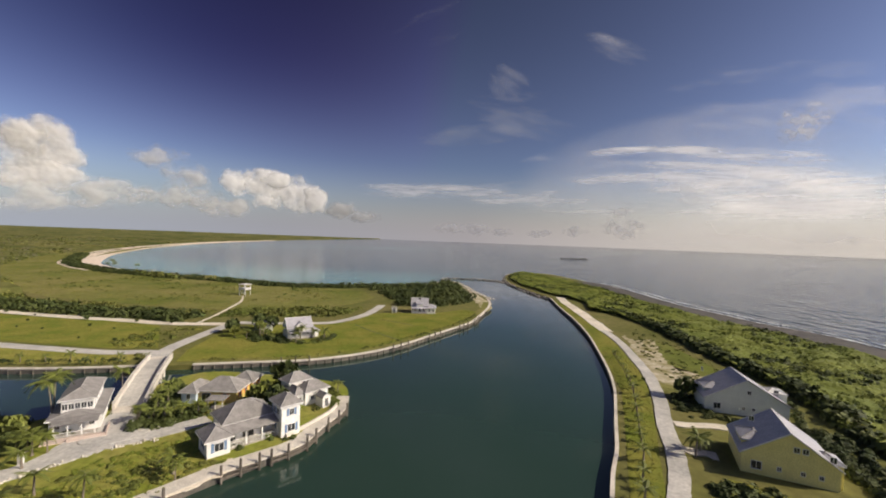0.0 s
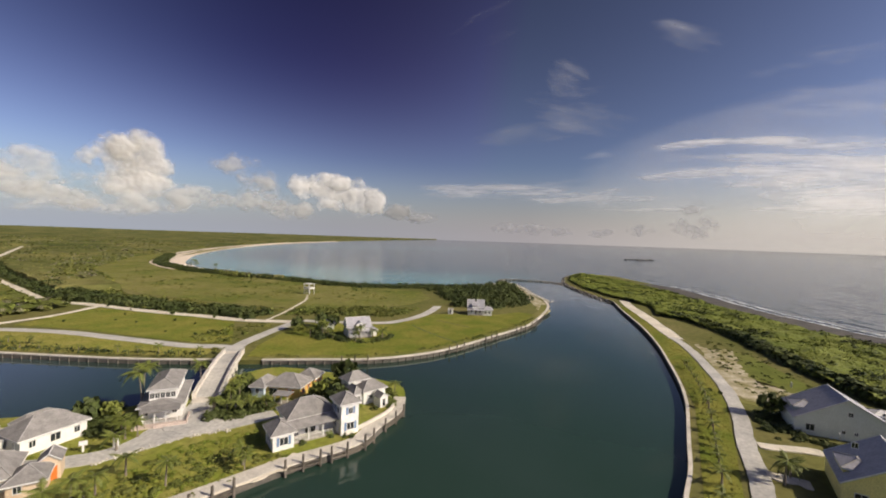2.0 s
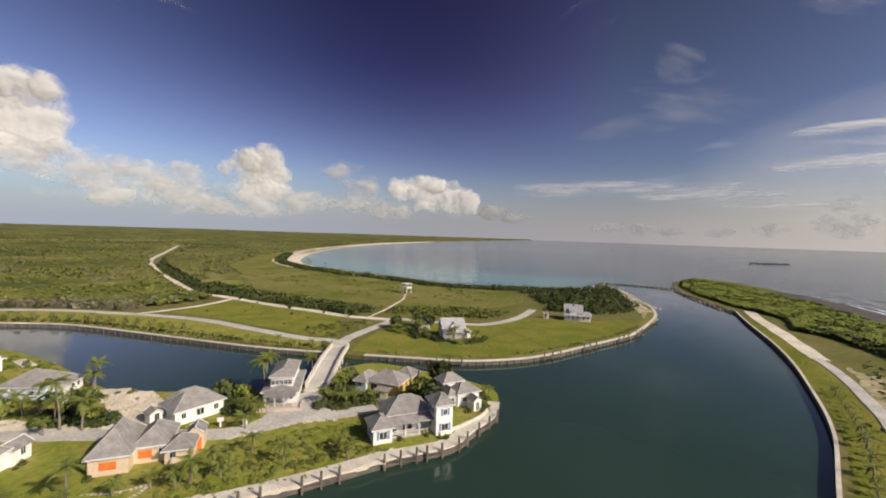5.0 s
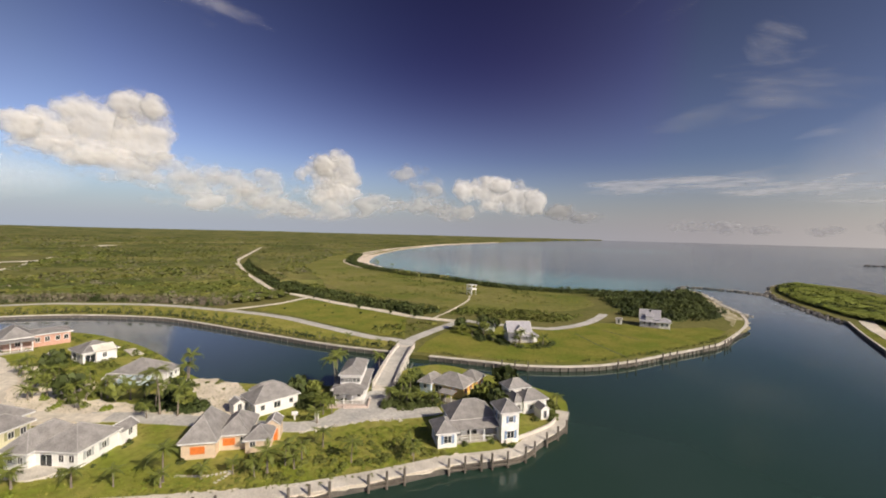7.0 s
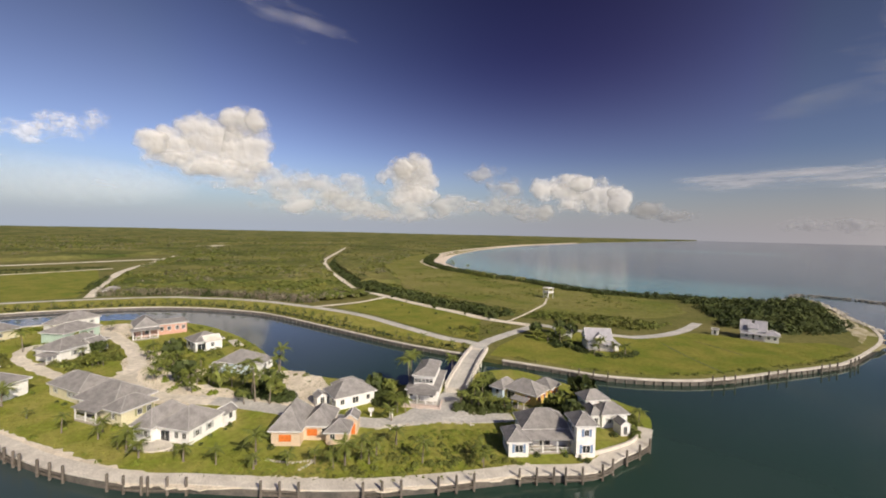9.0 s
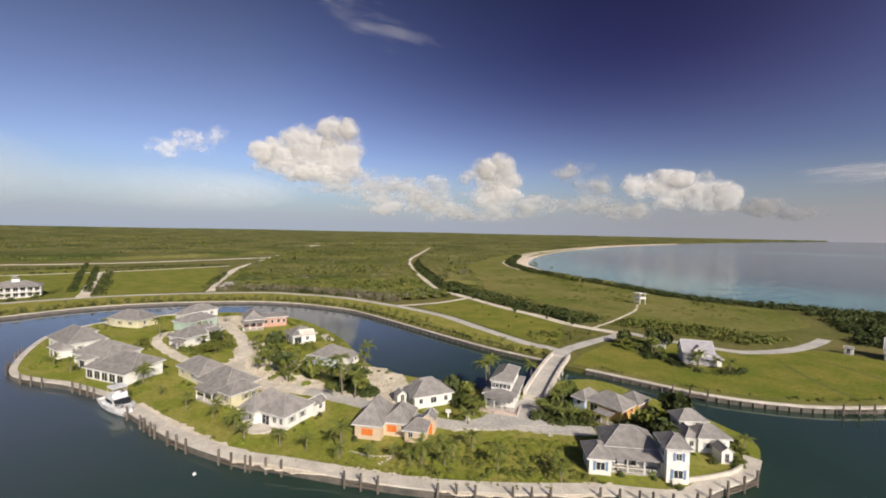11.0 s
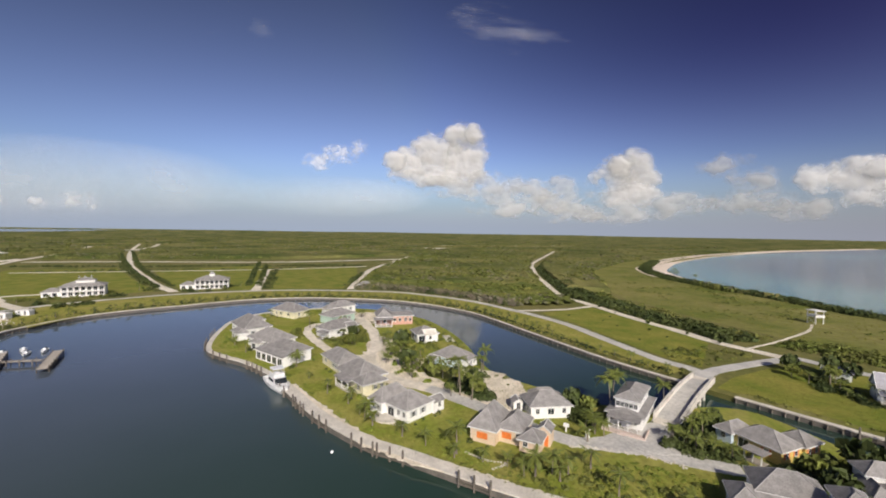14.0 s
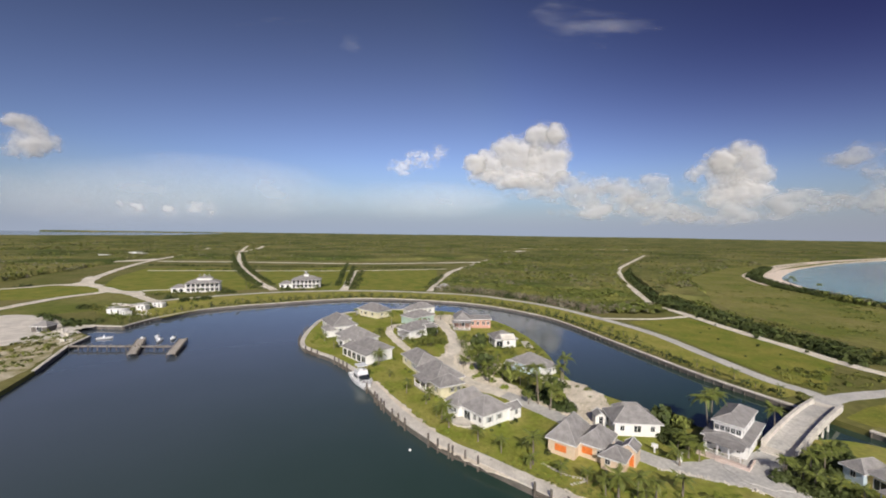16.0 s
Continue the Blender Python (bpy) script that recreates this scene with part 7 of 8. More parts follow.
def hull_rings(stations):
    """A hull from stations of x, half-width, keel height, sheer height."""
    bm = bmesh.new()
    rows = []
    for x, w, k, s in stations:
        rows.append([bm.verts.new(p) for p in ((x, -w, s), (x, -w * 0.92, (k + s) / 2), (x, -w * 0.45, k + 0.1), (x, 0, k), (x, w * 0.45, k + 0.1), (x, w * 0.92, (k + s) / 2), (x, w, s))])
    for a, b in zip(rows, rows[1:]):
        for i in range(6):
            bm.faces.new((a[i], a[i + 1], b[i + 1], b[i]))
        bm.faces.new((a[6], a[0], b[0], b[6]))
    bm.faces.new(rows[0])
    bm.faces.new(rows[-1][::-1])
    bmesh.ops.recalc_face_normals(bm, faces=bm.faces[:])
    return bm


def motor_yacht(x, y, ang):
    top = group_of("motor_yacht", pose(x, y, 0, 0, 0, ang) @ Matrix.Scale(1.25, 4), "white sport-fishing yacht with a flybridge, moored at the quay", "boat")
    hull = part("hull", hull_rings([(-5.6, 1.7, -0.3, 1.15), (-3, 1.85, -0.45, 1.15), (0, 1.9, -0.5, 1.3), (2.5, 1.65, -0.4, 1.55), (4.4, 0.95, -0.1, 1.8), (5.7, 0.12, 0.7, 2.0)]), "gel", top, smooth=False)
    part("gunwale", boxes((-5.5, -2.6, 1.55, 1.75, 1.1, 1.5), (-5.5, -2.6, -1.75, -1.55, 1.1, 1.5), (-5.65, -5.45, -1.7, 1.7, 1.1, 1.45)), "gel", hull)
    bm = bmesh.new()
    v = [bm.verts.new(p) for p in ((-2.4, -1.45, 1.2), (2.3, -1.3, 1.3), (2.3, 1.3, 1.3), (-2.4, 1.45, 1.2), (-2.4, -1.35, 2.7), (0.6, -1.2, 2.7), (0.6, 1.2, 2.7), (-2.4, 1.35, 2.7))]
    for f in ((0, 1, 5, 4), (1, 2, 6, 5), (2, 3, 7, 6), (3, 0, 4, 7), (4, 5, 6, 7)):
        bm.faces.new([v[i] for i in f])
    bmesh.ops.recalc_face_normals(bm, faces=bm.faces[:])
    cabin = part("cabin", bm, "gel", top)
    bm = bmesh.new()
    v = [bm.verts.new(p) for p in ((2.05, -1.28, 1.62), (2.05, 1.28, 1.62), (0.95, 1.22, 2.5), (0.95, -1.22, 2.5))]
    bm.faces.new(v)
    bmesh.ops.translate(bm, vec=(0.06, 0, 0.04), verts=bm.verts[:])
    part("windscreen", bm, "glass", cabin)
    for s in (-1, 1):
        part("side_window", boxes((-2.1, 0.9, s * 1.43 - 0.03, s * 1.43 + 0.03, 1.8, 2.35)), "glass", cabin)
    part("flybridge", boxes((-2.3, 0.4, -1.2, 1.2, 2.72, 2.85), (-2.3, 0.4, -1.2, -1.1, 2.85, 3.35), (-2.3, 0.4, 1.1, 1.2, 2.85, 3.35), (0.3, 0.4, -1.1, 1.1, 2.85, 3.4), (-1.4, -0.7, -0.5, 0.5, 2.85, 3.5)), "gel", top)
    part("hardtop", boxes((-2.2, 0.5, -1.25, 1.25, 4.35, 4.47)), "gel", top)
    for px, py in ((-2.0, -1.1), (-2.0, 1.1), (0.3, -1.1), (0.3, 1.1)):
        part("post", boxes((px - 0.03, px + 0.03, py - 0.03, py + 0.03, 3.3, 4.36)), "gel", top)
    bm = bmesh.new()
    for s in (-1, 1):
        pts = [(5.6, 0.1 * s, 2.6), (4.3, 0.95 * s, 2.45), (2.4, 1.55 * s, 2.2)]
        for a, b in zip(pts, pts[1:]):
            bar(bm, a, b, 0.025)
        for p in pts:
            bar(bm, p, (p[0], p[1], p[2] - 0.65), 0.02)
    part("bow_rail", bm, "gel", top)
    return top


motor_yacht(-120.8, 8.0, 16.3)


def skiff(x, y, ang, label):
    top = group_of("skiff", pose(x, y, 0, 0, 0, ang), label, "boat", "small boats")
    part("hull", hull_rings([(-2.6, 0.95, -0.15, 0.6), (0, 1.0, -0.2, 0.65), (1.8, 0.7, -0.1, 0.8), (2.9, 0.08, 0.3, 0.95)]), "gel", top)
    part("console", boxes((-0.4, 0.2, -0.3, 0.3, 0.6, 1.4)), "gel", top)
    part("bench", boxes((-1.6, -1.1, -0.8, 0.8, 0.62, 0.9)), "grey", top)
    part("outboard_motor", boxes((-3.0, -2.6, -0.2, 0.2, 0.1, 1.15)), "glass", top)


skiff(-190.1, -93.9, 100.4, "white open skiff on the basin water")
for k, (x, y, a) in enumerate(((-185.5, -78.3, 15.1), (-182.5, -70.8, 9.9), (-188.1, -73.8, 24.9), (-185, -66.9, 12.7))):
    skiff(x, y, a, "white open skiff tied up at the pier")

bm = bmesh.new()
bmesh.ops.create_uvsphere(bm, u_segments=14, v_segments=8, radius=0.32, matrix=Matrix.Translation((0, 0, 0.12)))
by_ = group_of("mooring_buoy", pose(-81.0, 17.0, 0), "round white mooring buoy on the water", "buoy")
part("float", bm, "gel", by_, smooth=True)
part("ring", boxes((-0.06, 0.06, -0.02, 0.02, 0.42, 0.56)), "grey", by_)

# lookout tower by the beach
look_out = group_of("lookout_tower", pose(-115.2, 258.1, G, 0, 0, -20), "white timber lookout with an open roofed platform", "lookout tower")
for x in (-2.2, 2.2):
    for y in (-2.0, 2.0):
        part("leg", boxes((x - 0.14, x + 0.14, y - 0.14, y + 0.14, 0, 6.6)), "trim", look_out)
part("platform", boxes((-2.6, 2.6, -2.4, 2.4, 3.4, 3.6)), "trim", look_out)
for y in (-2.3, 2.3):
    part("railing", boxes((-2.5, 2.5, y - 0.05, y + 0.05, 3.7, 4.5)), "trim", look_out)
for x in (-2.5, 2.5):
    part("railing", boxes((x - 0.05, x + 0.05, -2.25, 2.25, 3.7, 4.5)), "trim", look_out)
part("roof", boxes((-2.9, 2.9, -2.7, 2.7, 6.5, 6.75)), "trim", look_out)
bm = bmesh.new()
bar(bm, (-2.2, -2.0, 0.2), (2.2, -2.0, 3.3), 0.09)
part("brace", bm, "trim", look_out)
bm = bmesh.new()
bar(bm, (2.2, -2.05, 0.2), (-2.2, -2.05, 3.3), 0.09)
part("brace", bm, "trim", look_out)


# rocks
def boulders(name, spots, label, seed, mat="rock"):
    """Loose rough stones joined into one heap."""
    rng = random.Random(seed)
    bm = bmesh.new()
    for x, y, z, r in spots:
        made = bmesh.ops.create_icosphere(bm, subdivisions=1, radius=r, matrix=Matrix.Translation((x, y, z)) @ Euler((rng.uniform(0, 6), rng.uniform(0, 6), 0)).to_matrix().to_4x4() @ Matrix.Diagonal((1, rng.uniform(0.6, 1), rng.uniform(0.5, 0.8), 1)))
        for v in made["verts"]:
            v.co += Vector((rng.uniform(-1, 1), rng.uniform(-1, 1), rng.uniform(-1, 1))) * r * 0.16
    return tagged(part(name, bm, mat), label, "rocks", kind="stuff")


def along(line, n, spread, z, r, seed):
    rng = random.Random(seed)
    w = spaced(line, 0.5)
    out = []
    for _ in range(n):
        p, d = w[rng.randrange(len(w))]
        s = rng.gauss(0, spread)
        out.append((p.x - d.y * s, p.y + d.x * s, z - abs(s) * 0.25 + rng.uniform(-0.2, 0.3), rng.uniform(*r)))
    return out


boulders("breakwater", along(curve([(11.5, 395.1), (14.5, 423.8), (42.3, 424.3), (62.3, 414.1), (70.1, 405.6)], 6), 260, 1.4, 0.5, (0.6, 1.3), 1), "low grey stone breakwater at the channel mouth", 1)
boulders("revetment", along(curve([(10.4, 395.1), (21.5, 383.3), (26, 356.2), (31.5, 312.5), (37.6, 283.1)], 6), 420, 2.6, 1.0, (0.6, 1.2), 2), "pale stone revetment on the channel side", 2, "paleblock")
boulders("revetment", along(curve([(84.3, 293.4), (79.3, 319.2), (75, 350.9), (72.3, 385.4), (74.7, 423.9), (87.3, 480.4), (101.1, 510.9)], 6), 380, 1.6, 0.8, (0.6, 1.3), 3), "grey stone edge of the spit", 3)
boulders("reef_rocks", along(curve([(342.4, 1113.7), (362.3, 1111.9), (383.3, 1111.2), (424, 1140.3)], 6), 120, 5, 0.6, (1.5, 3.2), 4), "dark reef rocks out in the sea", 4, "reef")
boulders("shore_rocks", along(curve(SHORE_EAST[3:], 6), 420, 3.0, 0.4, (0.4, 1.2), 5), "dark boulders along the rocky shore", 5, "reef")
boulders("garden_stones", along(curve([(-50.2, 83.3), (-53.4, 79.7), (-56.4, 81.5), (-57.9, 87)], 5), 60, 0.3, G + 0.05, (0.2, 0.4), 6) + along(curve([(-63.5, 61.4), (-59.2, 67.5), (-55.3, 72.4), (-49.3, 76.5)], 5), 90, 0.3, G + 0.05, (0.15, 0.35), 7), "pale loose stones edging the lane", 6, "concrete")
boulders("marina_stones", along(curve([(-178.9, -101.7), (-196.8, -111.1), (-206.3, -121.9)], 4), 120, 3, G + 0.1, (0.4, 1.1), 8) + along(curve([(-230.3, -97.4), (-254.5, -109.3), (-271.2, -130.4)], 4), 120, 2.5, G + 0.1, (0.4, 1.1), 9), "heaps of pale broken stone", 8, "concrete")

# the marina yard and far sheds
house("grey open boat shed with a shingled roof", -200.3, -125.5, 81.8, [(0, 0, 6, 5, 2.6, 1.8, {"s": [(3, "D")]})], wall="wallface", group="marina sheds", name="shed")
for x, y, a, w, d, hgt in ((-238, -117.6, 74.8, 9, 4, 2.6), (-247.7, -108.7, 74.3, 5, 3.5, 2.8), (-255.9, -104.6, 73.9, 6, 3, 2.4), (-234, -109.9, 54.7, 5, 3, 2.2)):
    house("white site container by the quay road", x, y, a, [(0, 0, w, d, hgt, 0.3, {"s": [(w * 0.3, "p"), (w * 0.7, "d")]}, {"over": 0.1, "roof": "trim"})], shutter=None, group="site cabins", name="site_cabin")
for x, y, w, d, hgt in ((-753.7, -346.9, 20, 12, 5), (-719.6, -374.5, 14, 9, 4), (-779.7, -361.6, 16, 10, 5)):
    house("low white block building far inland", x, y, 75, [(0, 0, w, d, hgt, 0.4, {"s": [(w * 0.25, "p"), (w * 0.5, "D"), (w * 0.75, "p")]}, {"over": 0.2, "roof": "trim"})], shutter=None, group="far sheds", name="shed")
ribbon("bollard_wall", [(-153.4, 73), (-144.5, 71.3)], 3.0, G + 0.3, 0.6, "concrete", "square pale concrete landing on the bank", "landing", kind="")
bm = boxes((-0.15, 0.15, -0.15, 0.15, 0, 1.9), (-0.6, 0.6, -0.08, 0.08, 1.1, 1.9))
sg = group_of("garden_sign", pose(-68.7, 64.8, G, 0, 0, 40), "white garden sign post on a lawn", "sign")
part("post", bm, "trim", sg)
gp = group_of("gate_pier", pose(-65, 67.4, G), "square white gate pier by the lane", "gate pier")
part("shaft", boxes((-0.3, 0.3, -0.3, 0.3, 0, 1.7)), "trim", gp)
part("cap", boxes((-0.38, 0.38, -0.38, 0.38, 1.7, 1.85)), "concrete", gp)
steps = group_of("stepping_path", Matrix.Identity(4), "row of pale stepping stones across the lawn", "path")
sl = boxes((-0.28, 0.28, -0.2, 0.2, 0, 0.06))
stone0 = None
for line in ([(-69, 40.8), (-64.8, 43.3), (-62.7, 46.1), (-62, 42.7)], [(-93.9, 26.9), (-89.7, 27.3), (-85.6, 30.4), (-84, 33.3)]):
    for p, d in spaced(curve(line, 6), 0.62):
        if stone0 is None:
            stone0 = part("stone", sl, "concrete", steps)
            ob = stone0
        else:
            ob = new("stone", stone0.data)
            ob.parent = steps
        ob.matrix_basis = pose(p.x, p.y, G + 0.05, 0, 0, math.degrees(math.atan2(d.y, d.x)) + 90)

# ---- far water, haze line and clouds ----
slab("water", curve(LAGOON, 6, True), G + 0.5, G, "sea", "shallow lagoon on the far plain", "water")


def haze_material():
    """Haze painted as a glow over the horizon: thick at the bottom, gone some way up, brighter towards the sun's side.
    """
    m = bpy.data.materials.new("painted_haze_glow")
    m.use_nodes = True
    n, l = m.node_tree.nodes, m.node_tree.links
    n.remove(n["Principled BSDF"])
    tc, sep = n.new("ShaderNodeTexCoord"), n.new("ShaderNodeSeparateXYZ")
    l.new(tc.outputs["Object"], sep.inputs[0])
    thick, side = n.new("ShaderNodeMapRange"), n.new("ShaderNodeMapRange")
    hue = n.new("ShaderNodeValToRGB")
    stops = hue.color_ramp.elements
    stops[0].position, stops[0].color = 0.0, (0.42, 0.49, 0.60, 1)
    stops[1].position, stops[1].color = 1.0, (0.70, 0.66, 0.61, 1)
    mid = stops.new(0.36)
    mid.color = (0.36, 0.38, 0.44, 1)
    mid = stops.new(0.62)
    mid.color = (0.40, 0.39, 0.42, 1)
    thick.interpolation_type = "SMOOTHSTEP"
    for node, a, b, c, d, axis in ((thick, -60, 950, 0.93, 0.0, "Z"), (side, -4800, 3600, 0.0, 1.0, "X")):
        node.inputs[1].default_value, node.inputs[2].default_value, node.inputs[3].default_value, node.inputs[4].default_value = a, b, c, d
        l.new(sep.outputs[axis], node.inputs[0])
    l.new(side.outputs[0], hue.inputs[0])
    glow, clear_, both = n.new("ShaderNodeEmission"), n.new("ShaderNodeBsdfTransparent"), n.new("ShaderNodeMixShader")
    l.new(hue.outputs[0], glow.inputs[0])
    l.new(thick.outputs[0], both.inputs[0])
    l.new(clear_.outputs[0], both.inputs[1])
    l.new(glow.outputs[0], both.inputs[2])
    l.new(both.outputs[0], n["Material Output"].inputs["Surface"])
    return m


# an added ring sheet; its emission imitates hazy air, no real scattering
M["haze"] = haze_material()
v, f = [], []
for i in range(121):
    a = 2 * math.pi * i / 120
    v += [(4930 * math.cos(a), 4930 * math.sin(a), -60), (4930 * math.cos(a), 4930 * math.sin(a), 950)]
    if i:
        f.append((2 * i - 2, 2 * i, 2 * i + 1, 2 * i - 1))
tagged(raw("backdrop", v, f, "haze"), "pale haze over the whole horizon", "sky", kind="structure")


def cloud_material(name, grain, stretch, lean, gain, low, soft, dense, relief, shine, hold=1.0, glow=0.0):
    """Vapour: dense in the middle of its patch, torn by noise at the rim, lit by sun and sky, brightened by its own
    emission if glow is set.
    """
    m = bpy.data.materials.new(name)
    m.use_nodes = True
    n, l = m.node_tree.nodes, m.node_tree.links
    n.remove(n["Principled BSDF"])

    def math_(op, a, b=None):
        node = n.new("ShaderNodeMath")
        node.operation = op
        for i, q in enumerate((a, b)):
            if q is None:
                continue
            if isinstance(q, (int, float)):
                node.inputs[i].default_value = q
            else:
                l.new(q, node.inputs[i])
        return node.outputs[0]

    tc, info = n.new("ShaderNodeTexCoord"), n.new("ShaderNodeObjectInfo")
    sep = n.new("ShaderNodeSeparateXYZ")
    l.new(tc.outputs["Generated"], sep.inputs[0])
    ex, ez = math_("MULTIPLY", math_("SUBTRACT", sep.outputs["X"], 0.5), 2.0), math_("MULTIPLY", math_("SUBTRACT", sep.outputs["Z"], 0.5), 2.0)
    env = math_("SUBTRACT", 1.0, math_("ADD", math_("MULTIPLY", ex, ex), math_("MULTIPLY", ez, ez)))
    mp = n.new("ShaderNodeMapping")
    mp.inputs["Scale"].default_value = (grain / stretch, grain, grain)
    mp.inputs["Rotation"].default_value = (0, radians(lean), 0)
    l.new(tc.outputs["Object"], mp.inputs[0])
    shift = n.new("ShaderNodeVectorMath")
    shift.operation = "ADD"
    l.new(mp.outputs[0], shift.inputs[0])
    comb = n.new("ShaderNodeCombineXYZ")
    l.new(math_("MULTIPLY", info.outputs["Random"], 90.0), comb.inputs[1])
    l.new(comb.outputs[0], shift.inputs[1])
    tex = n.new("ShaderNodeTexNoise")
    tex.inputs["Scale"].default_value, tex.inputs["Detail"].default_value, tex.inputs["Roughness"].default_value = 1.0, 7, 0.58
    l.new(shift.outputs[0], tex.inputs["Vector"])
    d = math_("ADD", math_("MULTIPLY", env, hold), math_("MULTIPLY", math_("SUBTRACT", tex.outputs["Fac"], 0.5), gain))
    cover = n.new("ShaderNodeMapRange")
    cover.interpolation_type = "SMOOTHSTEP"
    cover.inputs[1].default_value, cover.inputs[2].default_value, cover.inputs[4].default_value = low, low + soft, dense
    l.new(d, cover.inputs[0])
    rim = n.new("ShaderNodeMapRange")
    rim.inputs[1].default_value, rim.inputs[2].default_value = 0.0, 0.22
    l.new(env, rim.inputs[0])
    fac = math_("MULTIPLY", cover.outputs[0], rim.outputs[0])
    lit, thin, clear_ = n.new("ShaderNodeBsdfDiffuse"), n.new("ShaderNodeBsdfTranslucent"), n.new("ShaderNodeBsdfTransparent")
    for s in (lit, thin):
        s.inputs["Color"].default_value = (shine, shine, shine * 1.0, 1)
    if relief:
        bp = n.new("ShaderNodeBump")
        bp.inputs["Strength"].default_value, bp.inputs["Distance"].default_value = 1.0, relief
        soft_ = n.new("ShaderNodeTexNoise")
        soft_.inputs["Scale"].default_value, soft_.inputs["Detail"].default_value, soft_.inputs["Roughness"].default_value = 1.0, 2.5, 0.42
        l.new(shift.outputs[0], soft_.inputs["Vector"])
        dome = math_("ADD", math_("MULTIPLY", env, 1.2), math_("MULTIPLY", soft_.outputs["Fac"], gain * 0.8))
        l.new(dome, bp.inputs["Height"])
        l.new(bp.outputs[0], lit.inputs["Normal"])
    a, b = n.new("ShaderNodeMixShader"), n.new("ShaderNodeMixShader")
    a.inputs[0].default_value = 0.3 if relief else 0.5
    l.new(lit.outputs[0], a.inputs[1])
    l.new(thin.outputs[0], a.inputs[2])
    if glow:                 # emission that imitates sunlight scattered through the vapour
        own_glow, both = n.new("ShaderNodeEmission"), n.new("ShaderNodeAddShader")
        own_glow.inputs[0].default_value, own_glow.inputs[1].default_value = (1.0, 0.95, 0.90, 1), glow
        l.new(a.outputs[0], both.inputs[0])
        l.new(own_glow.outputs[0], both.inputs[1])
        a = both
    l.new(fac, b.inputs[0])
    l.new(clear_.outputs[0], b.inputs[1])
    l.new(a.outputs[0], b.inputs[2])
    l.new(b.outputs[0], n["Material Output"].inputs["Surface"])
    return m


# clouds turned away from the sun get more glow in place of light
M["cumulus"] = cloud_material("cumulus", 0.0056, 1.15, 0, 3.0, 0.22, 0.85, 0.96, 26, 0.58, 1.2, 0.05)
M["sidecumulus"] = cloud_material("glowing_side_cumulus", 0.0058, 1.15, 0, 3.0, 0.22, 0.85, 0.96, 22, 0.70, 1.2, 0.14)
M["lowcumulus"] = cloud_material("low_bright_cumulus", 0.0105, 1.4, 0, 4.0, 0.10, 1.5, 0.70, 10, 0.70, 1.0, 0.15)
M["faintcumulus"] = cloud_material("faint_cumulus", 0.0060, 1.6, 0, 3.4, 0.12, 1.15, 0.80, 20, 0.50, 1.05, 0.07)
M["wisp"] = cloud_material("wisp", 0.0044, 4.5, 6, 5.0, 0.20, 1.6, 0.36, 0, 0.9, 0.6, 0.20)
M["veil"] = cloud_material("veil", 0.0012, 2.0, 8, 1.6, -0.1, 1.5, 0.42, 0, 0.9, 0.9, 0.16)
M["streak"] = cloud_material("streak", 0.0060, 9.0, -2, 5.2, 0.10, 1.3, 0.85, 0, 0.95, 0.6, 0.22)

CLOUDS = 0


def cloud(az, el, wide, tall, mat, label, tilt=0.0):
    """A cloud in the far sky; az (to the left of +y), el, width and height in degrees."""
    global CLOUDS
    dist = 4860 - 5 * CLOUDS
    CLOUDS += 1
    w, h = dist * math.tan(radians(wide / 2)), dist * math.tan(radians(tall / 2))
    nx, nz = 8, 4
    v = [(w * (2 * i / nx - 1), 0.0, h * (2 * j / nz - 1)) for j in range(nz + 1) for i in range(nx + 1)]
    f = [(j * (nx + 1) + i, j * (nx + 1) + i + 1, (j + 1) * (nx + 1) + i + 1, (j + 1) * (nx + 1) + i) for j in range(nz) for i in range(nx)]
    ob = raw("cloud", v, f, mat)
    a, e = radians(az), radians(el)
    eye = Vector((0, 8, 40))
    ob.matrix_world = Matrix.Translation(eye + Vector((-math.sin(a) * math.cos(e), math.cos(a) * math.cos(e), math.sin(e))) * dist) @ pose(0, 0, 0, 0, 0, az) @ pose(0, 0, 0, el, 0, 0) @ pose(0, 0, 0, 0, tilt, 0)
    return tagged(ob, label, "cloud", kind="structure")


HEAPS = (
    ("cumulus", [(71.5, 9.0, 7.4, 6.0), (67.5, 10.4, 9.4, 8.2), (64.1, 9.8, 7.4, 8.4), (65.2, 13.0, 5.4, 4.6), (63.0, 13.1, 3.8, 3.4), (73.6, 9.3, 4.4, 4.0), (69.6, 7.5, 11.0, 3.6)]),
    ("cumulus", [(44.9, 7.0, 7.4, 6.4), (42.3, 7.4, 6.8, 7.4), (44.1, 8.6, 5.6, 3.8), (43.4, 5.0, 10.0, 3.8)]),
    ("sidecumulus", [(24.9, 6.0, 6.0, 4.4), (21.9, 5.5, 8.6, 6.2), (18.6, 5.0, 7.6, 5.8), (16.0, 4.5, 4.0, 4.8), (20.9, 6.8, 4.0, 3.0)]),
    ("lowcumulus", [(83.6, 8.9, 4.8, 2.8), (81.0, 9.9, 5.8, 3.2), (78.7, 10.9, 3.4, 3.2)]),
    ("cumulus", [(123.0, 8.6, 6.0, 5.0)]),
)
for mat, rows in HEAPS:
    for row in rows:
        cloud(*row, mat, "heaped white cloud with a greyer base")
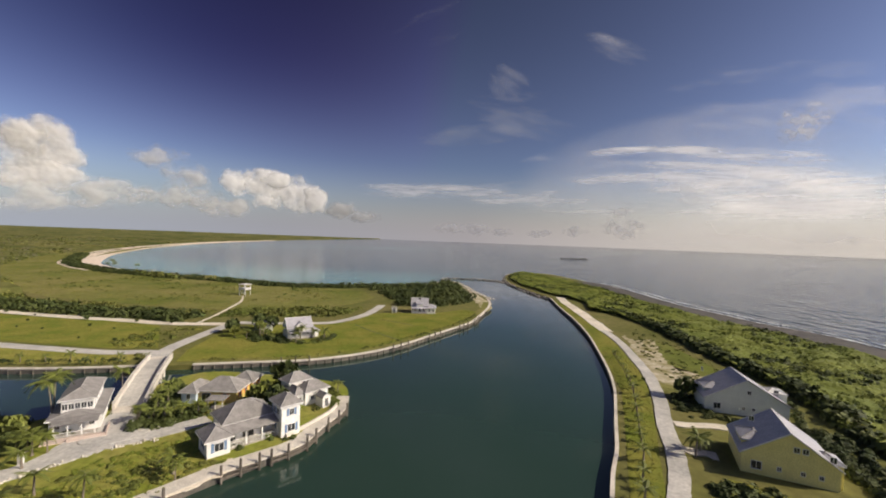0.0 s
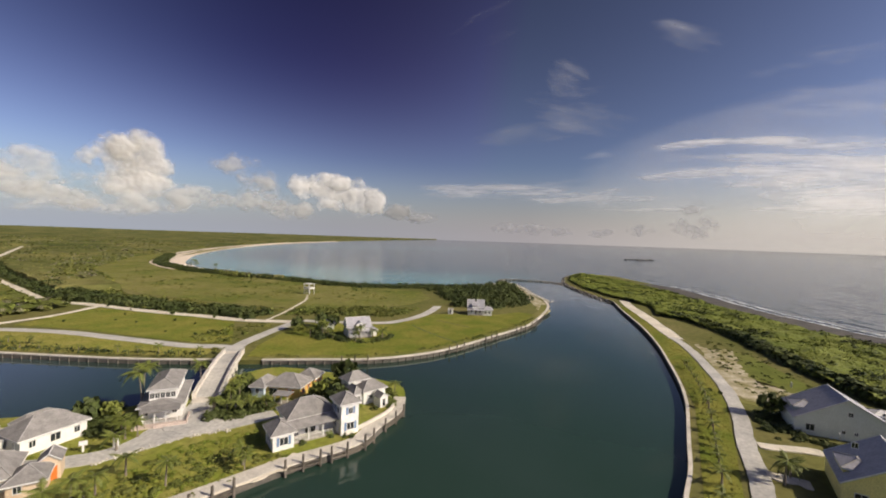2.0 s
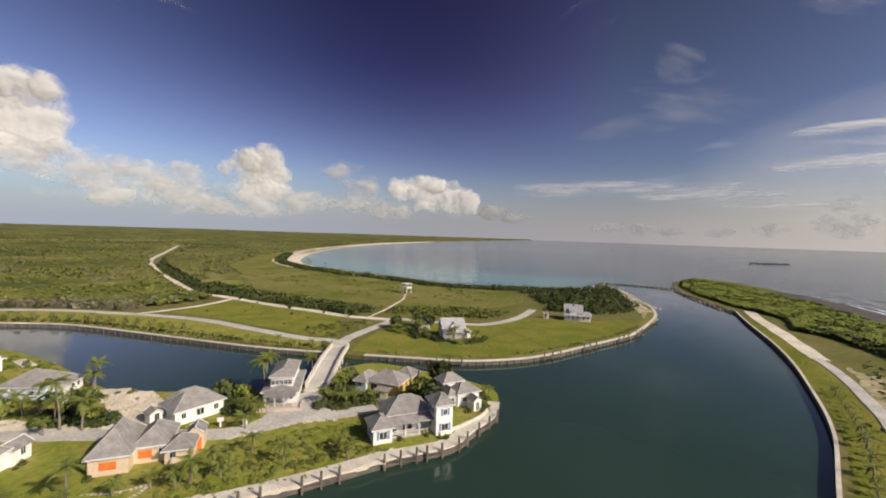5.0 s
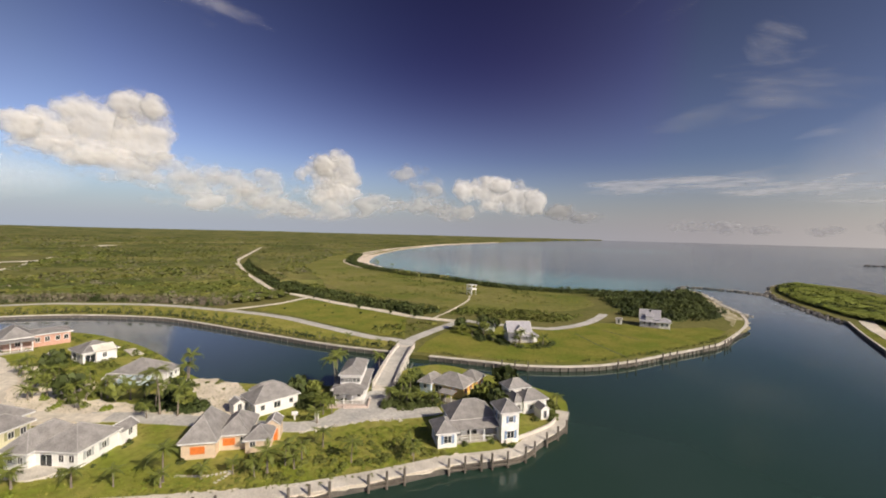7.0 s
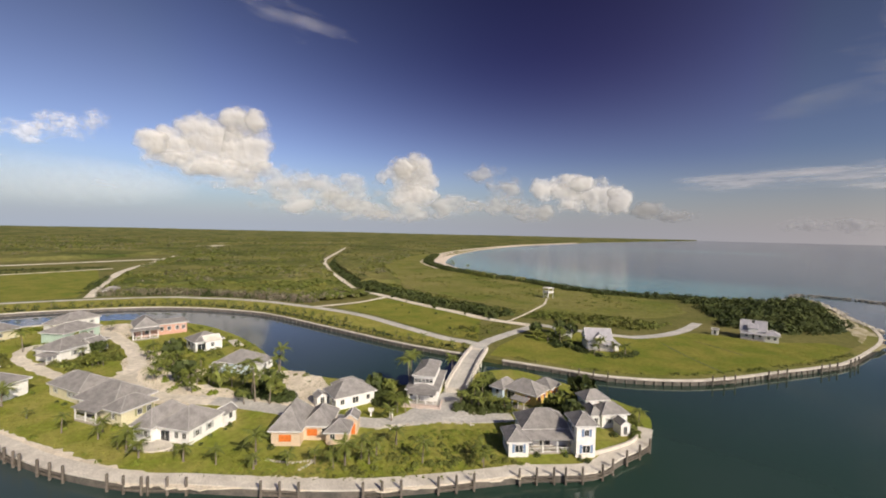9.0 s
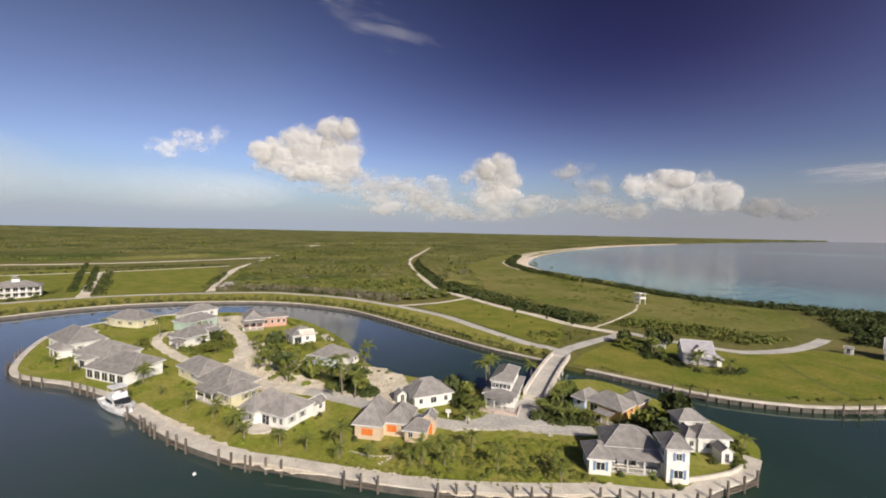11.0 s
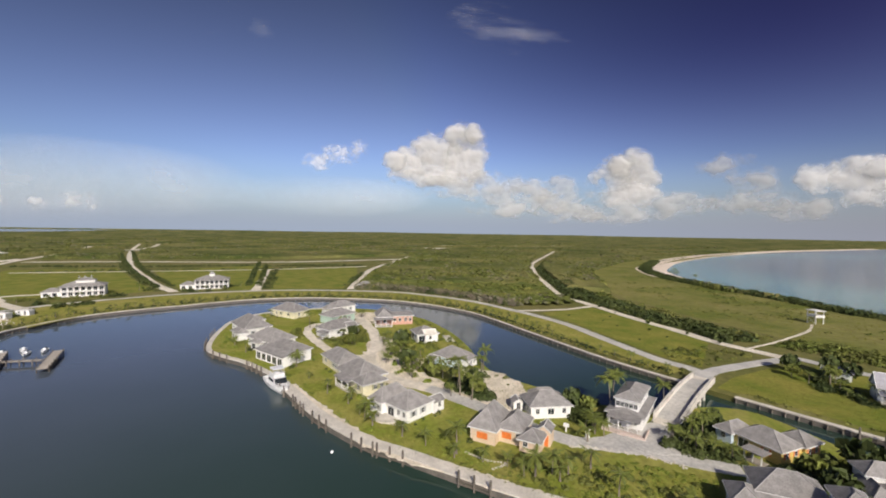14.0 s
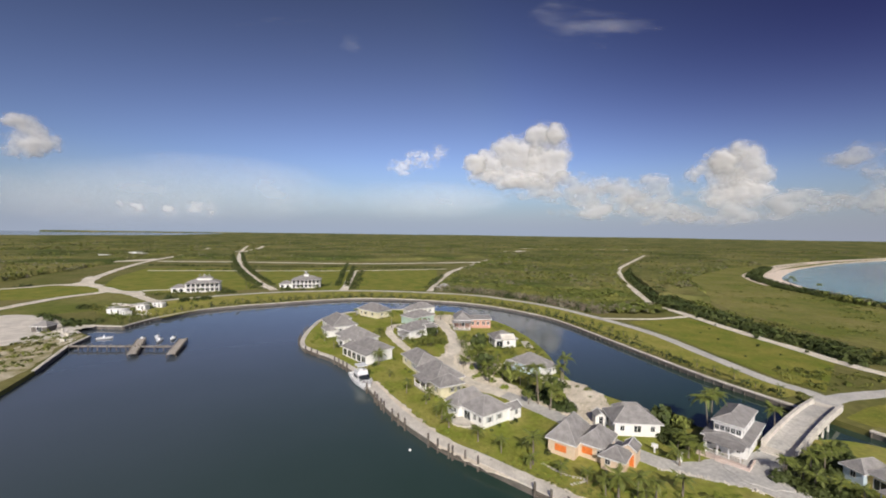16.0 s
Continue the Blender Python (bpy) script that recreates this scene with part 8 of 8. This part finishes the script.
for row in ((66.2, 6.4, 10.5, 4.0), (60.7, 6.2, 12.5, 5.0), (55.9, 5.0, 13.0, 5.2), (51.2, 5.2, 10.0, 5.4), (33.2, 8.0, 7.0, 3.6), (30.4, 6.1, 6.2, 4.2), (50.5, 2.8, 10, 3.4), (44.8, 2.9, 11.5, 4.0), (38.1, 3.6, 10, 3.8), (31.2, 3.8, 12, 3.8),
            (9.9, 2.8, 6.2, 2.2), (58.3, 3.1, 12.5, 2.8), (27.0, 3.0, 9, 3.0), (12.5, 3.4, 7, 2.6)):
    cloud(*row, "faintcumulus", "low hazy bank of broken cloud")
for row in ((-2.1, 1.7, 5.0, 1.8), (-5.3, 1.5, 6.8, 2.0), (-9.2, 1.3, 4.4, 1.2), (-14.3, 1.3, 3.8, 1.3), (-24.1, 3.2, 5.2, 5.2), (-25.1, 2.2, 5.0, 2.8), (-19.0, 1.7, 3.8, 1.7), (-43.9, 1.5, 6.6, 1.6), (114.7, 2.5, 3.6, 2.4), (108.5, 2.6, 4.8, 2.5), (111.5, 2.2, 2.0, 1.7)):
    cloud(*row, "lowcumulus", "small bright cloud low over the horizon")
for row in ((-42.0, 13.5, 5.2, 4.0, 12), (-41.2, 12.3, 3.6, 2.4, 12)):
    cloud(row[0], row[1], row[2], row[3], "lowcumulus", "small torn bright cloud", row[4])
for row in ((-15.5, 17.4, 19, 4.2, 6), (-9.4, 20.7, 5.4, 5.2, 35), (1.3, 26.9, 12, 5.4, -22), (-4.3, 14.1, 15, 3.0, -4), (-22.8, 23.1, 9.6, 4.0, 25), (-10.7, 16.2, 16, 5.4, 12), (-39.6, 15.7, 25, 9, 10), (-44.9, 15.3, 8.4, 4.4, 14), (58.6, 25.5, 16, 6.2, 10), (98.5, 23.7, 14.5, 4.6, -8), (-13.8, 21.6, 8, 2.2, -6), (90.6, 23.5, 3.4, 2.6, 0)):
    cloud(row[0], row[1], row[2], row[3], "wisp", "faint torn wisp of high cloud", row[4])
for row in ((-38.6, 7.1, 56, 19, 3), (-43.4, 2.3, 40, 8, 0), (108.8, 4.6, 38, 9.5, -3), (83.2, 4.5, 30, 6, 0)):
    cloud(row[0], row[1], row[2], row[3], "veil", "broad pale veil of thin cloud", row[4])
for row in ((0.1, 6.5, 24, 2.6, 0), (-20.9, 7.2, 37, 6.4, -1), (-30.4, 9.4, 38, 6.0, 5), (-41.0, 6.7, 22, 4.0, 0), (-38.7, 5.0, 28, 5.4, 0), (-44.5, 6.8, 11, 1.8, 0), (-34, 10.5, 30, 3.0, 6)):
    cloud(row[0], row[1], row[2], row[3], "streak", "long pale streaks of thin cloud", row[4])
